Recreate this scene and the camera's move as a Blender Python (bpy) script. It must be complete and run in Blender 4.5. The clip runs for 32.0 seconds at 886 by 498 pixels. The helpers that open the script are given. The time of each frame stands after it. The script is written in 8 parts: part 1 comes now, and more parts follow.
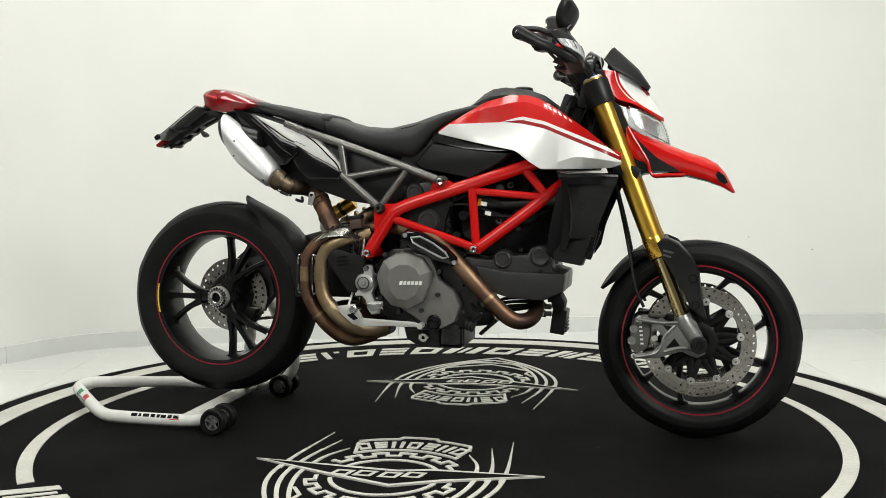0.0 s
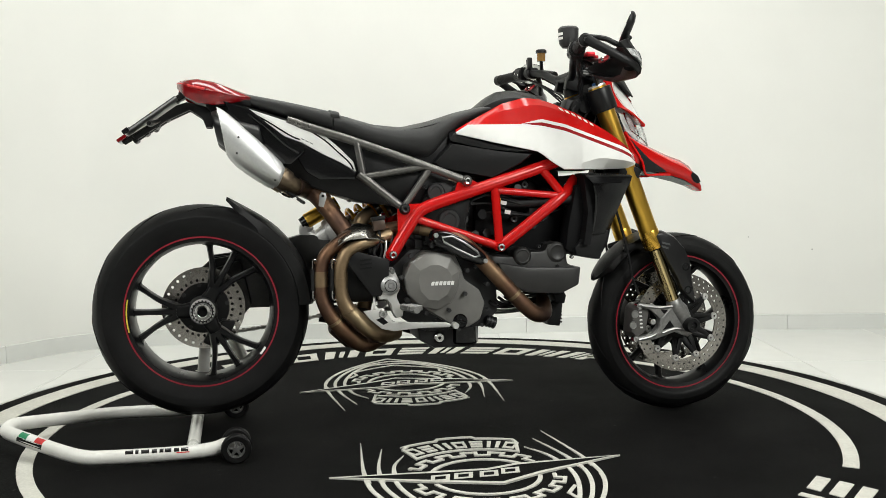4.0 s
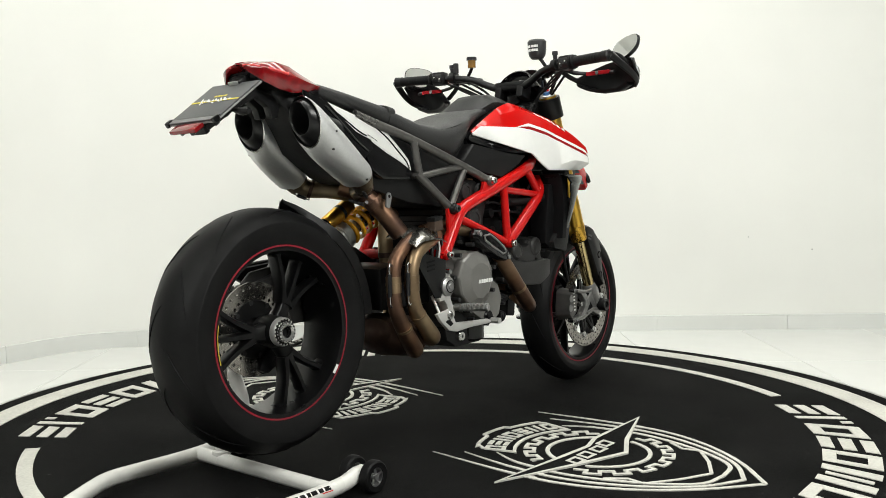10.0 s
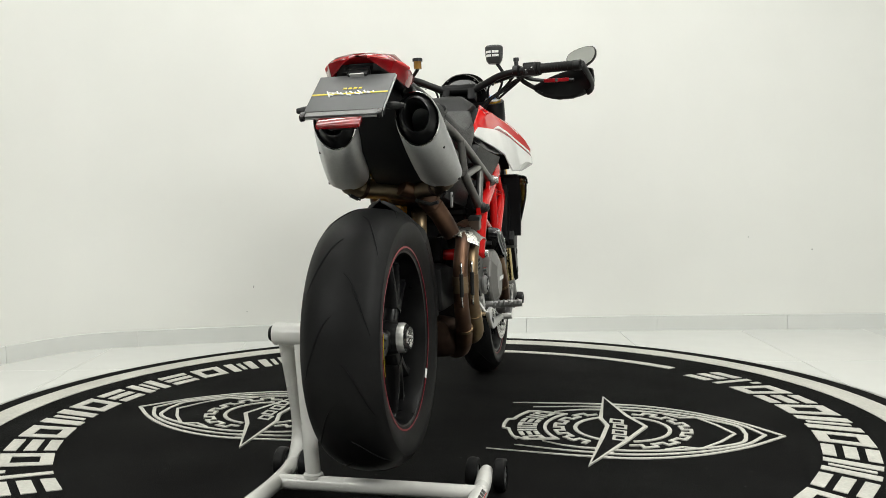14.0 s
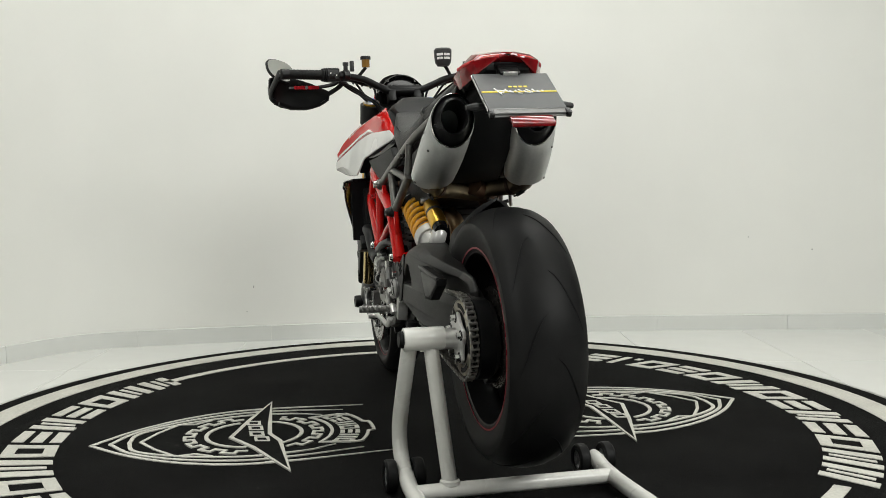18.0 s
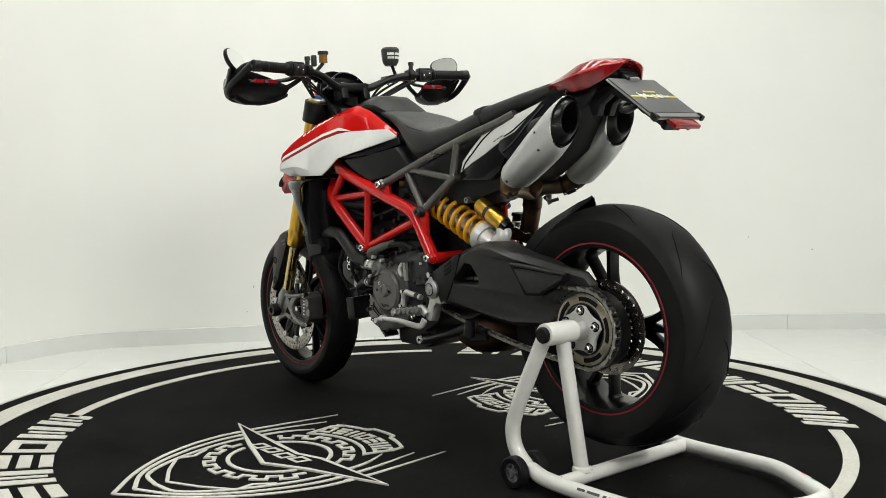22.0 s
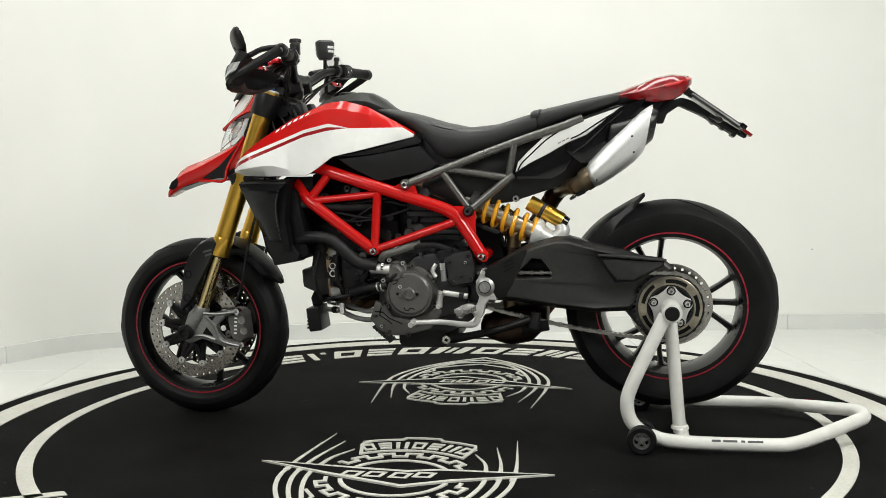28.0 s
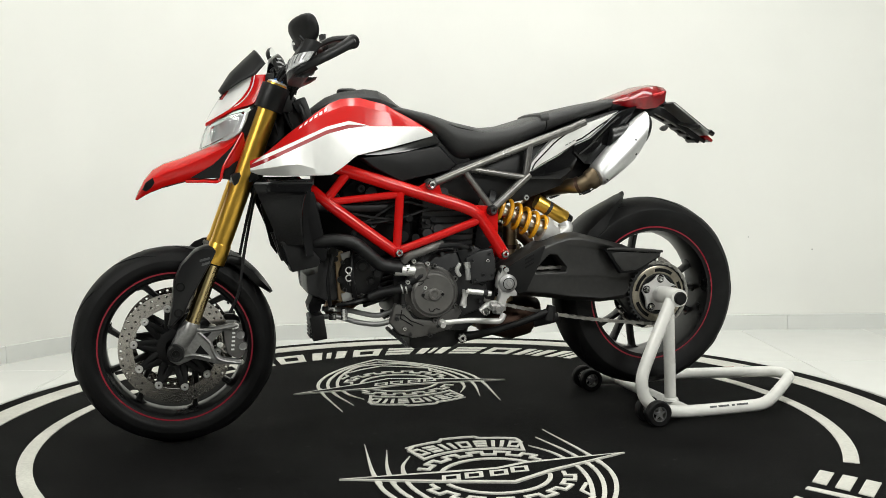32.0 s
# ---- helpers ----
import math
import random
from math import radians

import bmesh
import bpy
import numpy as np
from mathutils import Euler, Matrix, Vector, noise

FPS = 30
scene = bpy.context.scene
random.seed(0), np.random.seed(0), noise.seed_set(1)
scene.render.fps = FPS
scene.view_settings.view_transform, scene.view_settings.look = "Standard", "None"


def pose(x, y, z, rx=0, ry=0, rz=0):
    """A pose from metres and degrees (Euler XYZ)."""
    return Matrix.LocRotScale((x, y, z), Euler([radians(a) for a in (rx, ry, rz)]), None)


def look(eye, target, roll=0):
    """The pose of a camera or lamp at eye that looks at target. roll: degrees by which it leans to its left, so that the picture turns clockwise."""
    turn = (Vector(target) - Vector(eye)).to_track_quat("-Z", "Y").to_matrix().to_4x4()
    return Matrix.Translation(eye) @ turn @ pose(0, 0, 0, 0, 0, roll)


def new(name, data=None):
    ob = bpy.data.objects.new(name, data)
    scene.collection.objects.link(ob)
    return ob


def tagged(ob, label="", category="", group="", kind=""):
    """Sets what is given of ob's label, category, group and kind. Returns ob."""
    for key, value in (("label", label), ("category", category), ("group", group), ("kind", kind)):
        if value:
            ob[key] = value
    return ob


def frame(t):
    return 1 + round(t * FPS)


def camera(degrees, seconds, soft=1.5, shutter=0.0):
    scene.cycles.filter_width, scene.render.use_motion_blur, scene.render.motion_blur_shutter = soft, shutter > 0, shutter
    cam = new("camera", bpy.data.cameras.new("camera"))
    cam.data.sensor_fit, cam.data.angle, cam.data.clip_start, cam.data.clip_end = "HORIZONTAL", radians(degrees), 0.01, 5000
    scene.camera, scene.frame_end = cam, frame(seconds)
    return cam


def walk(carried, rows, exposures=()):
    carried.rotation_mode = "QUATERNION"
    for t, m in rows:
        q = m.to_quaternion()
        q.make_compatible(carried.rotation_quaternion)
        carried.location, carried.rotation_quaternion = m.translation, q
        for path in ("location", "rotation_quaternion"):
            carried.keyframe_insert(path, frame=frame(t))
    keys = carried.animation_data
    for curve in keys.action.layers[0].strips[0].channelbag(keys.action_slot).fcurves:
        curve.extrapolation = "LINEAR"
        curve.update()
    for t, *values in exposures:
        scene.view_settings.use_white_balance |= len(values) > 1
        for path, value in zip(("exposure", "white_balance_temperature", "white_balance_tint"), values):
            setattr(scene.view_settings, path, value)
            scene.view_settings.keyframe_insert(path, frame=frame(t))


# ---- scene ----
EXPOSURES = [(0.0, 0.11), (6.0, 0.17), (9.0, 0.25), (11.0, 0.24), (13.0, 0.08), (15.5, -0.02), (17.0, -0.11), (19.0, -0.18), (21.0, 0.0), (23.0, 0.08), (28.0, 0.15), (32.0, 0.15)]
LAMP_TOP, LAMP_SIDE = 58.0, 86.0
# The camera stands still on one side of a slowly turning platform.
SECONDS = 32.0
TURN_RATE, TURN_START = 6.5265, -14.10      # degrees per second, degrees
cam = camera(50.53, SECONDS, soft=0.75)
EYE = (0.0, -2.938, 0.774)
VIEW = look(EYE, (0.0205, 0.0, 0.548), -0.62)
walk(cam, [(0.0, VIEW), (SECONDS, VIEW)], EXPOSURES)

# ---- light: daylight-white softboxes under the ceiling of a closed showroom ----
world = bpy.data.worlds.new("world")
scene.world = world
world.use_nodes = True
world.node_tree.nodes["Background"].inputs[0].default_value = (0.9, 0.95, 1.0, 1)
world.node_tree.nodes["Background"].inputs[1].default_value = 0.02


def ceiling_lamp(x, y, z, sx, sy, watts, target, colour=(0.99, 1.0, 0.955)):
    data = bpy.data.lights.new("ceiling_lamp", "AREA")
    data.shape, data.size, data.size_y, data.energy, data.color = "RECTANGLE", sx, sy, watts, colour
    ob = new("ceiling_lamp", data)
    ob.matrix_world = look((x, y, z), target)
    return ob


for row in (-0.65, 0.0, 0.65):
    ceiling_lamp(0.15, row, 2.93, 2.9, 0.22, LAMP_TOP / 3, (0.15, row + 0.0001, 0))
ceiling_lamp(-2.3, -2.9, 2.75, 1.4, 1.4, LAMP_SIDE * 0.72, (-0.2, 0.2, 0.4))
ceiling_lamp(2.3, -2.9, 2.75, 1.4, 1.4, LAMP_SIDE * 1.30, (0.2, 0.2, 0.4))


# ---- materials ----
def mat_base(name):
    m = bpy.data.materials.new(name)
    m.use_nodes = True
    return m, m.node_tree.nodes, m.node_tree.links, m.node_tree.nodes["Principled BSDF"]


def surface(name, colour, rough=0.5, metal=0.0, spread=0.12, scale=40.0, bump=0.0, bump_scale=300.0,
            coat=0.0, stain=0.0, stain_scale=4.0, rough_spread=0.1, per_object=0.0, spec=0.5, dust=0.0):
    """A painted, cast or moulded surface: grain and larger stains on one base colour."""
    m, n, l, b = mat_base(name)
    co = n.new("ShaderNodeTexCoord")
    fine = n.new("ShaderNodeTexNoise")
    fine.inputs["Scale"].default_value, fine.inputs["Detail"].default_value = scale, 5
    l.new(co.outputs["Object"], fine.inputs["Vector"])
    big = n.new("ShaderNodeTexNoise")
    big.inputs["Scale"].default_value, big.inputs["Detail"].default_value = stain_scale, 6
    l.new(co.outputs["Object"], big.inputs["Vector"])
    ramp = n.new("ShaderNodeMapRange")
    ramp.inputs["From Min"].default_value, ramp.inputs["From Max"].default_value = 0.3, 0.7
    ramp.inputs["To Min"].default_value, ramp.inputs["To Max"].default_value = 1 - spread, 1 + spread
    l.new(fine.outputs["Fac"], ramp.inputs["Value"])
    ramp2 = n.new("ShaderNodeMapRange")
    ramp2.inputs["From Min"].default_value, ramp2.inputs["From Max"].default_value = 0.35, 0.7
    ramp2.inputs["To Min"].default_value, ramp2.inputs["To Max"].default_value = 1 + stain * 0.4, 1 - stain
    l.new(big.outputs["Fac"], ramp2.inputs["Value"])
    mul = n.new("ShaderNodeMath")
    mul.operation = "MULTIPLY"
    l.new(ramp.outputs[0], mul.inputs[0]), l.new(ramp2.outputs[0], mul.inputs[1])
    last = mul.outputs[0]
    if per_object:
        info = n.new("ShaderNodeObjectInfo")
        r3 = n.new("ShaderNodeMapRange")
        r3.inputs["To Min"].default_value, r3.inputs["To Max"].default_value = 1 - per_object, 1 + per_object
        l.new(info.outputs["Random"], r3.inputs["Value"])
        mul2 = n.new("ShaderNodeMath")
        mul2.operation = "MULTIPLY"
        l.new(last, mul2.inputs[0]), l.new(r3.outputs[0], mul2.inputs[1])
        last = mul2.outputs[0]
    if dust:
        specks = n.new("ShaderNodeTexNoise")
        specks.inputs["Scale"].default_value, specks.inputs["Detail"].default_value = 38.0, 2
        l.new(co.outputs["Object"], specks.inputs["Vector"])
        r4 = n.new("ShaderNodeMapRange")
        r4.inputs["From Min"].default_value, r4.inputs["From Max"].default_value = 0.70, 0.76
        r4.inputs["To Min"].default_value, r4.inputs["To Max"].default_value = 1.0, 1.0 + dust
        l.new(specks.outputs["Fac"], r4.inputs["Value"])
        mul3 = n.new("ShaderNodeMath")
        mul3.operation = "MULTIPLY"
        l.new(last, mul3.inputs[0]), l.new(r4.outputs[0], mul3.inputs[1])
        last = mul3.outputs[0]
    tint = n.new("ShaderNodeVectorMath")
    tint.operation = "SCALE"
    tint.inputs[0].default_value = colour
    l.new(last, tint.inputs["Scale"])
    l.new(tint.outputs[0], b.inputs["Base Color"])
    rr = n.new("ShaderNodeMapRange")
    rr.inputs["To Min"].default_value, rr.inputs["To Max"].default_value = max(0.02, rough - rough_spread), min(1, rough + rough_spread)
    l.new(big.outputs["Fac"], rr.inputs["Value"])
    l.new(rr.outputs[0], b.inputs["Roughness"])
    b.inputs["Metallic"].default_value = metal
    b.inputs["Specular IOR Level"].default_value = spec
    b.inputs["Coat Weight"].default_value = coat
    b.inputs["Coat Roughness"].default_value = 0.04
    if bump:
        grain = n.new("ShaderNodeTexNoise")
        grain.inputs["Scale"].default_value, grain.inputs["Detail"].default_value = bump_scale, 3
        l.new(co.outputs["Object"], grain.inputs["Vector"])
        bm_ = n.new("ShaderNodeBump")
        bm_.inputs["Strength"].default_value, bm_.inputs["Distance"].default_value = bump, 0.002
        l.new(grain.outputs["Fac"], bm_.inputs["Height"])
        l.new(bm_.outputs[0], b.inputs["Normal"])
    return m


def heated_metal(name, cool, warm, dark, rough=0.32):
    """Bare exhaust steel, tinted by heat from straw to brown."""
    m, n, l, b = mat_base(name)
    co = n.new("ShaderNodeTexCoord")
    big = n.new("ShaderNodeTexNoise")
    big.inputs["Scale"].default_value, big.inputs["Detail"].default_value = 7.0, 4
    l.new(co.outputs["Object"], big.inputs["Vector"])
    ramp = n.new("ShaderNodeValToRGB")
    e = ramp.color_ramp.elements
    e[0].position, e[0].color = 0.3, (*dark, 1)
    e[1].position, e[1].color = 0.72, (*cool, 1)
    mid = e.new(0.5)
    mid.color = (*warm, 1)
    l.new(big.outputs["Fac"], ramp.inputs["Fac"])
    l.new(ramp.outputs["Color"], b.inputs["Base Color"])
    fine = n.new("ShaderNodeTexNoise")
    fine.inputs["Scale"].default_value, fine.inputs["Detail"].default_value = 60.0, 6
    l.new(co.outputs["Object"], fine.inputs["Vector"])
    rr = n.new("ShaderNodeMapRange")
    rr.inputs["To Min"].default_value, rr.inputs["To Max"].default_value = rough - 0.12, rough + 0.16
    l.new(fine.outputs["Fac"], rr.inputs["Value"])
    l.new(rr.outputs[0], b.inputs["Roughness"])
    b.inputs["Metallic"].default_value = 1.0
    return m


def clear(name, colour, rough=0.05, ior=1.45):
    m, n, l, b = mat_base(name)
    b.inputs["Base Color"].default_value = (*colour, 1)
    b.inputs["Transmission Weight"].default_value = 1.0
    b.inputs["Roughness"].default_value = rough
    b.inputs["IOR"].default_value = ior
    return m


RED = surface("red_paint", (0.54, 0.007, 0.006), 0.14, coat=0.05, spread=0.03, stain=0.04, spec=0.36, rough_spread=0.04)
DARK_RED = surface("dark_red_paint", (0.26, 0.006, 0.01), 0.25, coat=0.35, spread=0.03, spec=0.3)
WHITE = surface("white_paint", (0.78, 0.78, 0.76), 0.25, coat=0.4, spread=0.02, stain=0.03, spec=0.4)
MOUTH_BLACK = surface("black_end_cap", (0.006, 0.006, 0.0065), 0.30, spread=0.15, spec=0.4, stain=0.2, stain_scale=14)
GLOSS_BLACK = surface("gloss_black_paint", (0.004, 0.004, 0.0045), 0.12, coat=0.0, spread=0.1, spec=0.36)
PLASTIC = surface("black_plastic", (0.0075, 0.0075, 0.0078), 0.42, spread=0.15, bump=0.15, bump_scale=700, spec=0.25)
SWING_BLACK = surface("satin_black_swingarm_paint", (0.018, 0.0175, 0.0168), 0.42, metal=0.0, spread=0.25, scale=60, bump=0.12, bump_scale=500, stain=0.2, stain_scale=9, spec=0.45)
MATT_BLACK = surface("matt_black_metal", (0.0055, 0.0055, 0.0058), 0.38, metal=0.0, spread=0.2, bump=0.08, stain=0.2, stain_scale=9, spec=0.28)
BELT_BLACK = surface("moulded_dark_plastic", (0.021, 0.0205, 0.020), 0.42, spread=0.12, bump=0.12, bump_scale=600, stain=0.15, stain_scale=9, spec=0.4)
SHROUD_BLACK = surface("shroud_black_paint", (0.005, 0.005, 0.0054), 0.20, spread=0.1, stain=0.1, stain_scale=7, spec=0.20)
RIM_BLACK = surface("satin_black_wheel_paint", (0.004, 0.004, 0.0043), 0.3, spread=0.15, stain=0.15, stain_scale=10, spec=0.28)
# Black plastic; also the shade of holes, slots and grooves drawn as raised pieces.
DEEP_BLACK = surface("black_plastic_and_recess_shade", (0.004, 0.004, 0.0045), 0.6, spread=0.2, spec=0.15)
RUBBER = surface("tyre_rubber", (0.0070, 0.0070, 0.0072), 0.5, spread=0.2, scale=25, bump=0.12, bump_scale=500, stain=0.25, stain_scale=8, spec=0.16)
SEAT = surface("seat_vinyl", (0.024, 0.024, 0.0242), 0.45, spread=0.1, bump=0.35, bump_scale=900, stain=0.1, spec=0.45)
SPROCKET_STEEL = surface("oily_sprocket_steel", (0.36, 0.325, 0.26), 0.32, metal=0.95, spread=0.18, scale=70, stain=0.25, stain_scale=18)
SHOCK_BODY = surface("bronze_damper_tube", (0.50, 0.46, 0.39), 0.30, metal=0.9, spread=0.1)
GOLD = surface("gold_anodised", (0.72, 0.43, 0.07), 0.30, metal=1.0, spread=0.05, stain=0.06)
STANCHION = surface("titanium_nitride_tube", (0.62, 0.49, 0.25), 0.12, metal=1.0, spread=0.03)
CHROME = surface("polished_steel", (0.62, 0.62, 0.61), 0.18, metal=1.0, spread=0.08, stain=0.15, stain_scale=20)
ALLOY = surface("cast_alloy", (0.40, 0.40, 0.40), 0.4, metal=0.9, spread=0.1, bump=0.1, stain=0.15, stain_scale=15)
DISC_STEEL = surface("brake_steel", (0.37, 0.35, 0.325), 0.20, metal=0.97, spread=0.1, scale=90, stain=0.12, stain_scale=12)
ENGINE_GREY = surface("grey_engine_paint", (0.165, 0.161, 0.152), 0.40, metal=0.2, spread=0.08, bump=0.08, stain=0.1, stain_scale=10)
DARK_GREY = surface("dark_grey_engine_paint", (0.026, 0.026, 0.027), 0.40, metal=0.1, spread=0.12, bump=0.1, stain=0.2, stain_scale=12, spec=0.35)
ENGINE_DARK = surface("dark_magnesium_paint", (0.105, 0.101, 0.096), 0.36, metal=0.3, spread=0.1, bump=0.1, stain=0.12, stain_scale=12)
CAST = surface("sand_cast_alloy", (0.27, 0.268, 0.262), 0.36, metal=0.75, spread=0.16, scale=120, bump=0.25, bump_scale=350, stain=0.15, stain_scale=15)
SATIN = surface("satin_aluminium", (0.66, 0.655, 0.64), 0.36, metal=0.75, spread=0.06, bump=0.05, stain=0.12, stain_scale=22)
SUBFRAME_GREY = surface("grey_tube_paint", (0.155, 0.150, 0.143), 0.30, metal=0.78, spread=0.12, scale=90, bump=0.08, stain=0.15, stain_scale=12)
SILENCER = surface("satin_titanium", (0.63, 0.635, 0.635), 0.50, metal=1.0, spread=0.04, scale=150, stain=0.05)
HOT_STEEL = heated_metal("heat_tinted_steel", (0.32, 0.215, 0.13), (0.19, 0.108, 0.068), (0.085, 0.052, 0.042), 0.46)
LINK_STEEL = heated_metal("brown_link_steel", (0.36, 0.295, 0.20), (0.235, 0.18, 0.115), (0.105, 0.08, 0.058), 0.40)
STRAW_STEEL = heated_metal("straw_tinted_steel", (0.48, 0.375, 0.235), (0.32, 0.23, 0.14), (0.17, 0.118, 0.072), 0.44)
DARK_STEEL = heated_metal("burnt_steel", (0.15, 0.10, 0.075), (0.09, 0.055, 0.042), (0.045, 0.03, 0.025), 0.55)
PALE = surface("pale_cast_alloy", (0.58, 0.575, 0.56), 0.38, metal=0.35, spread=0.07, bump=0.08, stain=0.12, stain_scale=20)
SHIELD_STEEL = surface("beaten_steel", (0.36, 0.35, 0.32), 0.25, metal=1.0, spread=0.25, bump=0.3, bump_scale=45, stain=0.35, stain_scale=20)
SPRING = surface("yellow_spring_paint", (0.78, 0.36, 0.012), 0.3, coat=0.6, spread=0.05)
RED_STRIPE = surface("red_rim_tape", (0.24, 0.009, 0.022), 0.30, spread=0.05, spec=0.4)
YELLOW_TAG = surface("yellow_tag", (0.75, 0.62, 0.05), 0.5, spread=0.1)
WHITE_PRINT = surface("white_print", (0.78, 0.78, 0.76), 0.5, spread=0.04)
GREEN_PRINT = surface("green_print", (0.02, 0.22, 0.10), 0.4)
RED_PRINT = surface("red_print", (0.55, 0.03, 0.03), 0.4)
RED_ALLOY = surface("red_anodised", (0.62, 0.02, 0.03), 0.3, metal=0.7)
BLUE_ALLOY = surface("blue_anodised", (0.10, 0.24, 0.55), 0.3, metal=0.8)
STAND_WHITE = surface("white_tube_enamel", (0.74, 0.735, 0.70), 0.3, coat=0.4, spread=0.03, stain=0.08, stain_scale=12)
PLATE_GREY = surface("grey_plate", (0.075, 0.077, 0.079), 0.46, spread=0.06, spec=0.4)
PLATE_EDGE = surface("bare_plate_strip", (0.17, 0.17, 0.168), 0.45, spread=0.06, spec=0.4)
# Tone of the unseen closing wall, tuned for reflections and fill.
DARK_WALL = surface("unseen_wall_tone", (0.24, 0.24, 0.235), 0.8, spread=0.05, scale=5, stain=0.1, stain_scale=1.5)
WALL = surface("white_wall_paint", (0.80, 0.80, 0.765), 0.7, spread=0.012, scale=3.0, bump=0.05, bump_scale=60, stain=0.025, stain_scale=0.9)
SKIRTING = surface("pale_skirting_tile", (0.70, 0.71, 0.685), 0.4, spread=0.02, scale=6, stain=0.03, stain_scale=2.0, per_object=0.015)
TILE = surface("white_polished_tile", (0.76, 0.765, 0.74), 0.16, spread=0.015, scale=8, stain=0.02, stain_scale=2.0, rough_spread=0.06, per_object=0.012)
GROUT = surface("tile_grout", (0.42, 0.42, 0.40), 0.8, spread=0.08)
MAT_BLACK = surface("black_carpet_print", (0.0045, 0.0045, 0.0044), 0.9, spread=0.5, scale=120, bump=0.6, bump_scale=420, stain=0.5, stain_scale=3.5, spec=0.08, dust=6.0)
MAT_WHITE = surface("white_carpet_print", (0.58, 0.57, 0.52), 0.85, spread=0.08, scale=120, bump=0.5, bump_scale=420, stain=0.1, stain_scale=6, spec=0.2)
TRIM = surface("worn_alloy_edge", (0.36, 0.35, 0.33), 0.45, metal=0.8, spread=0.35, scale=14, stain=0.4, stain_scale=5)
MIRROR = surface("mirror_glass", (0.85, 0.86, 0.86), 0.03, metal=1.0, spread=0.0, rough_spread=0.01)
# Opaque; its pale mottling stands in for light caught in a clear lens.
LENS_PLASTIC = surface("pale_lens_plastic", (0.52, 0.53, 0.53), 0.12, coat=0.5, spread=0.3, scale=110, bump=0.3, bump_scale=220)
LAMP_SILVER = surface("lamp_silver", (0.86, 0.87, 0.87), 0.22, metal=0.55, spread=0.06, scale=80, bump=0.3, bump_scale=90)
CLEAR_LENS = clear("clear_lens", (0.92, 0.94, 0.95), 0.06)
RED_LENS = surface("red_lens", (0.19, 0.002, 0.004), 0.07, coat=0.3, spread=0.35, scale=45, spec=0.45)
CHAIN_STEEL = surface("oiled_chain_steel", (0.34, 0.33, 0.31), 0.35, metal=1.0, spread=0.2, scale=60)
BROWN_PLASTIC = surface("brown_plastic", (0.055, 0.033, 0.022), 0.4)
AMBER_POT = surface("amber_fluid_pot", (0.21, 0.105, 0.018), 0.18, coat=0.3, spread=0.15)
BRAKE_HOSE = surface("black_hose", (0.006, 0.006, 0.0065), 0.5, spec=0.35)


# ---- mesh tools ----
def spline(points, steps=6):
    """A smooth curve through the points (Catmull-Rom)."""
    p = [Vector(q) for q in points]
    if len(p) < 3 or steps < 2:
        return p
    p = [2 * p[0] - p[1], *p, 2 * p[-1] - p[-2]]
    out = []
    for i in range(1, len(p) - 2):
        a, b, c, d = p[i - 1:i + 3]
        for k in range(steps):
            t = k / steps
            out.append(0.5 * ((2 * b) + (c - a) * t + (2 * a - 5 * b + 4 * c - d) * t * t + (3 * b - a - 3 * c + d) * t ** 3))
    out.append(p[-2].copy())
    return out


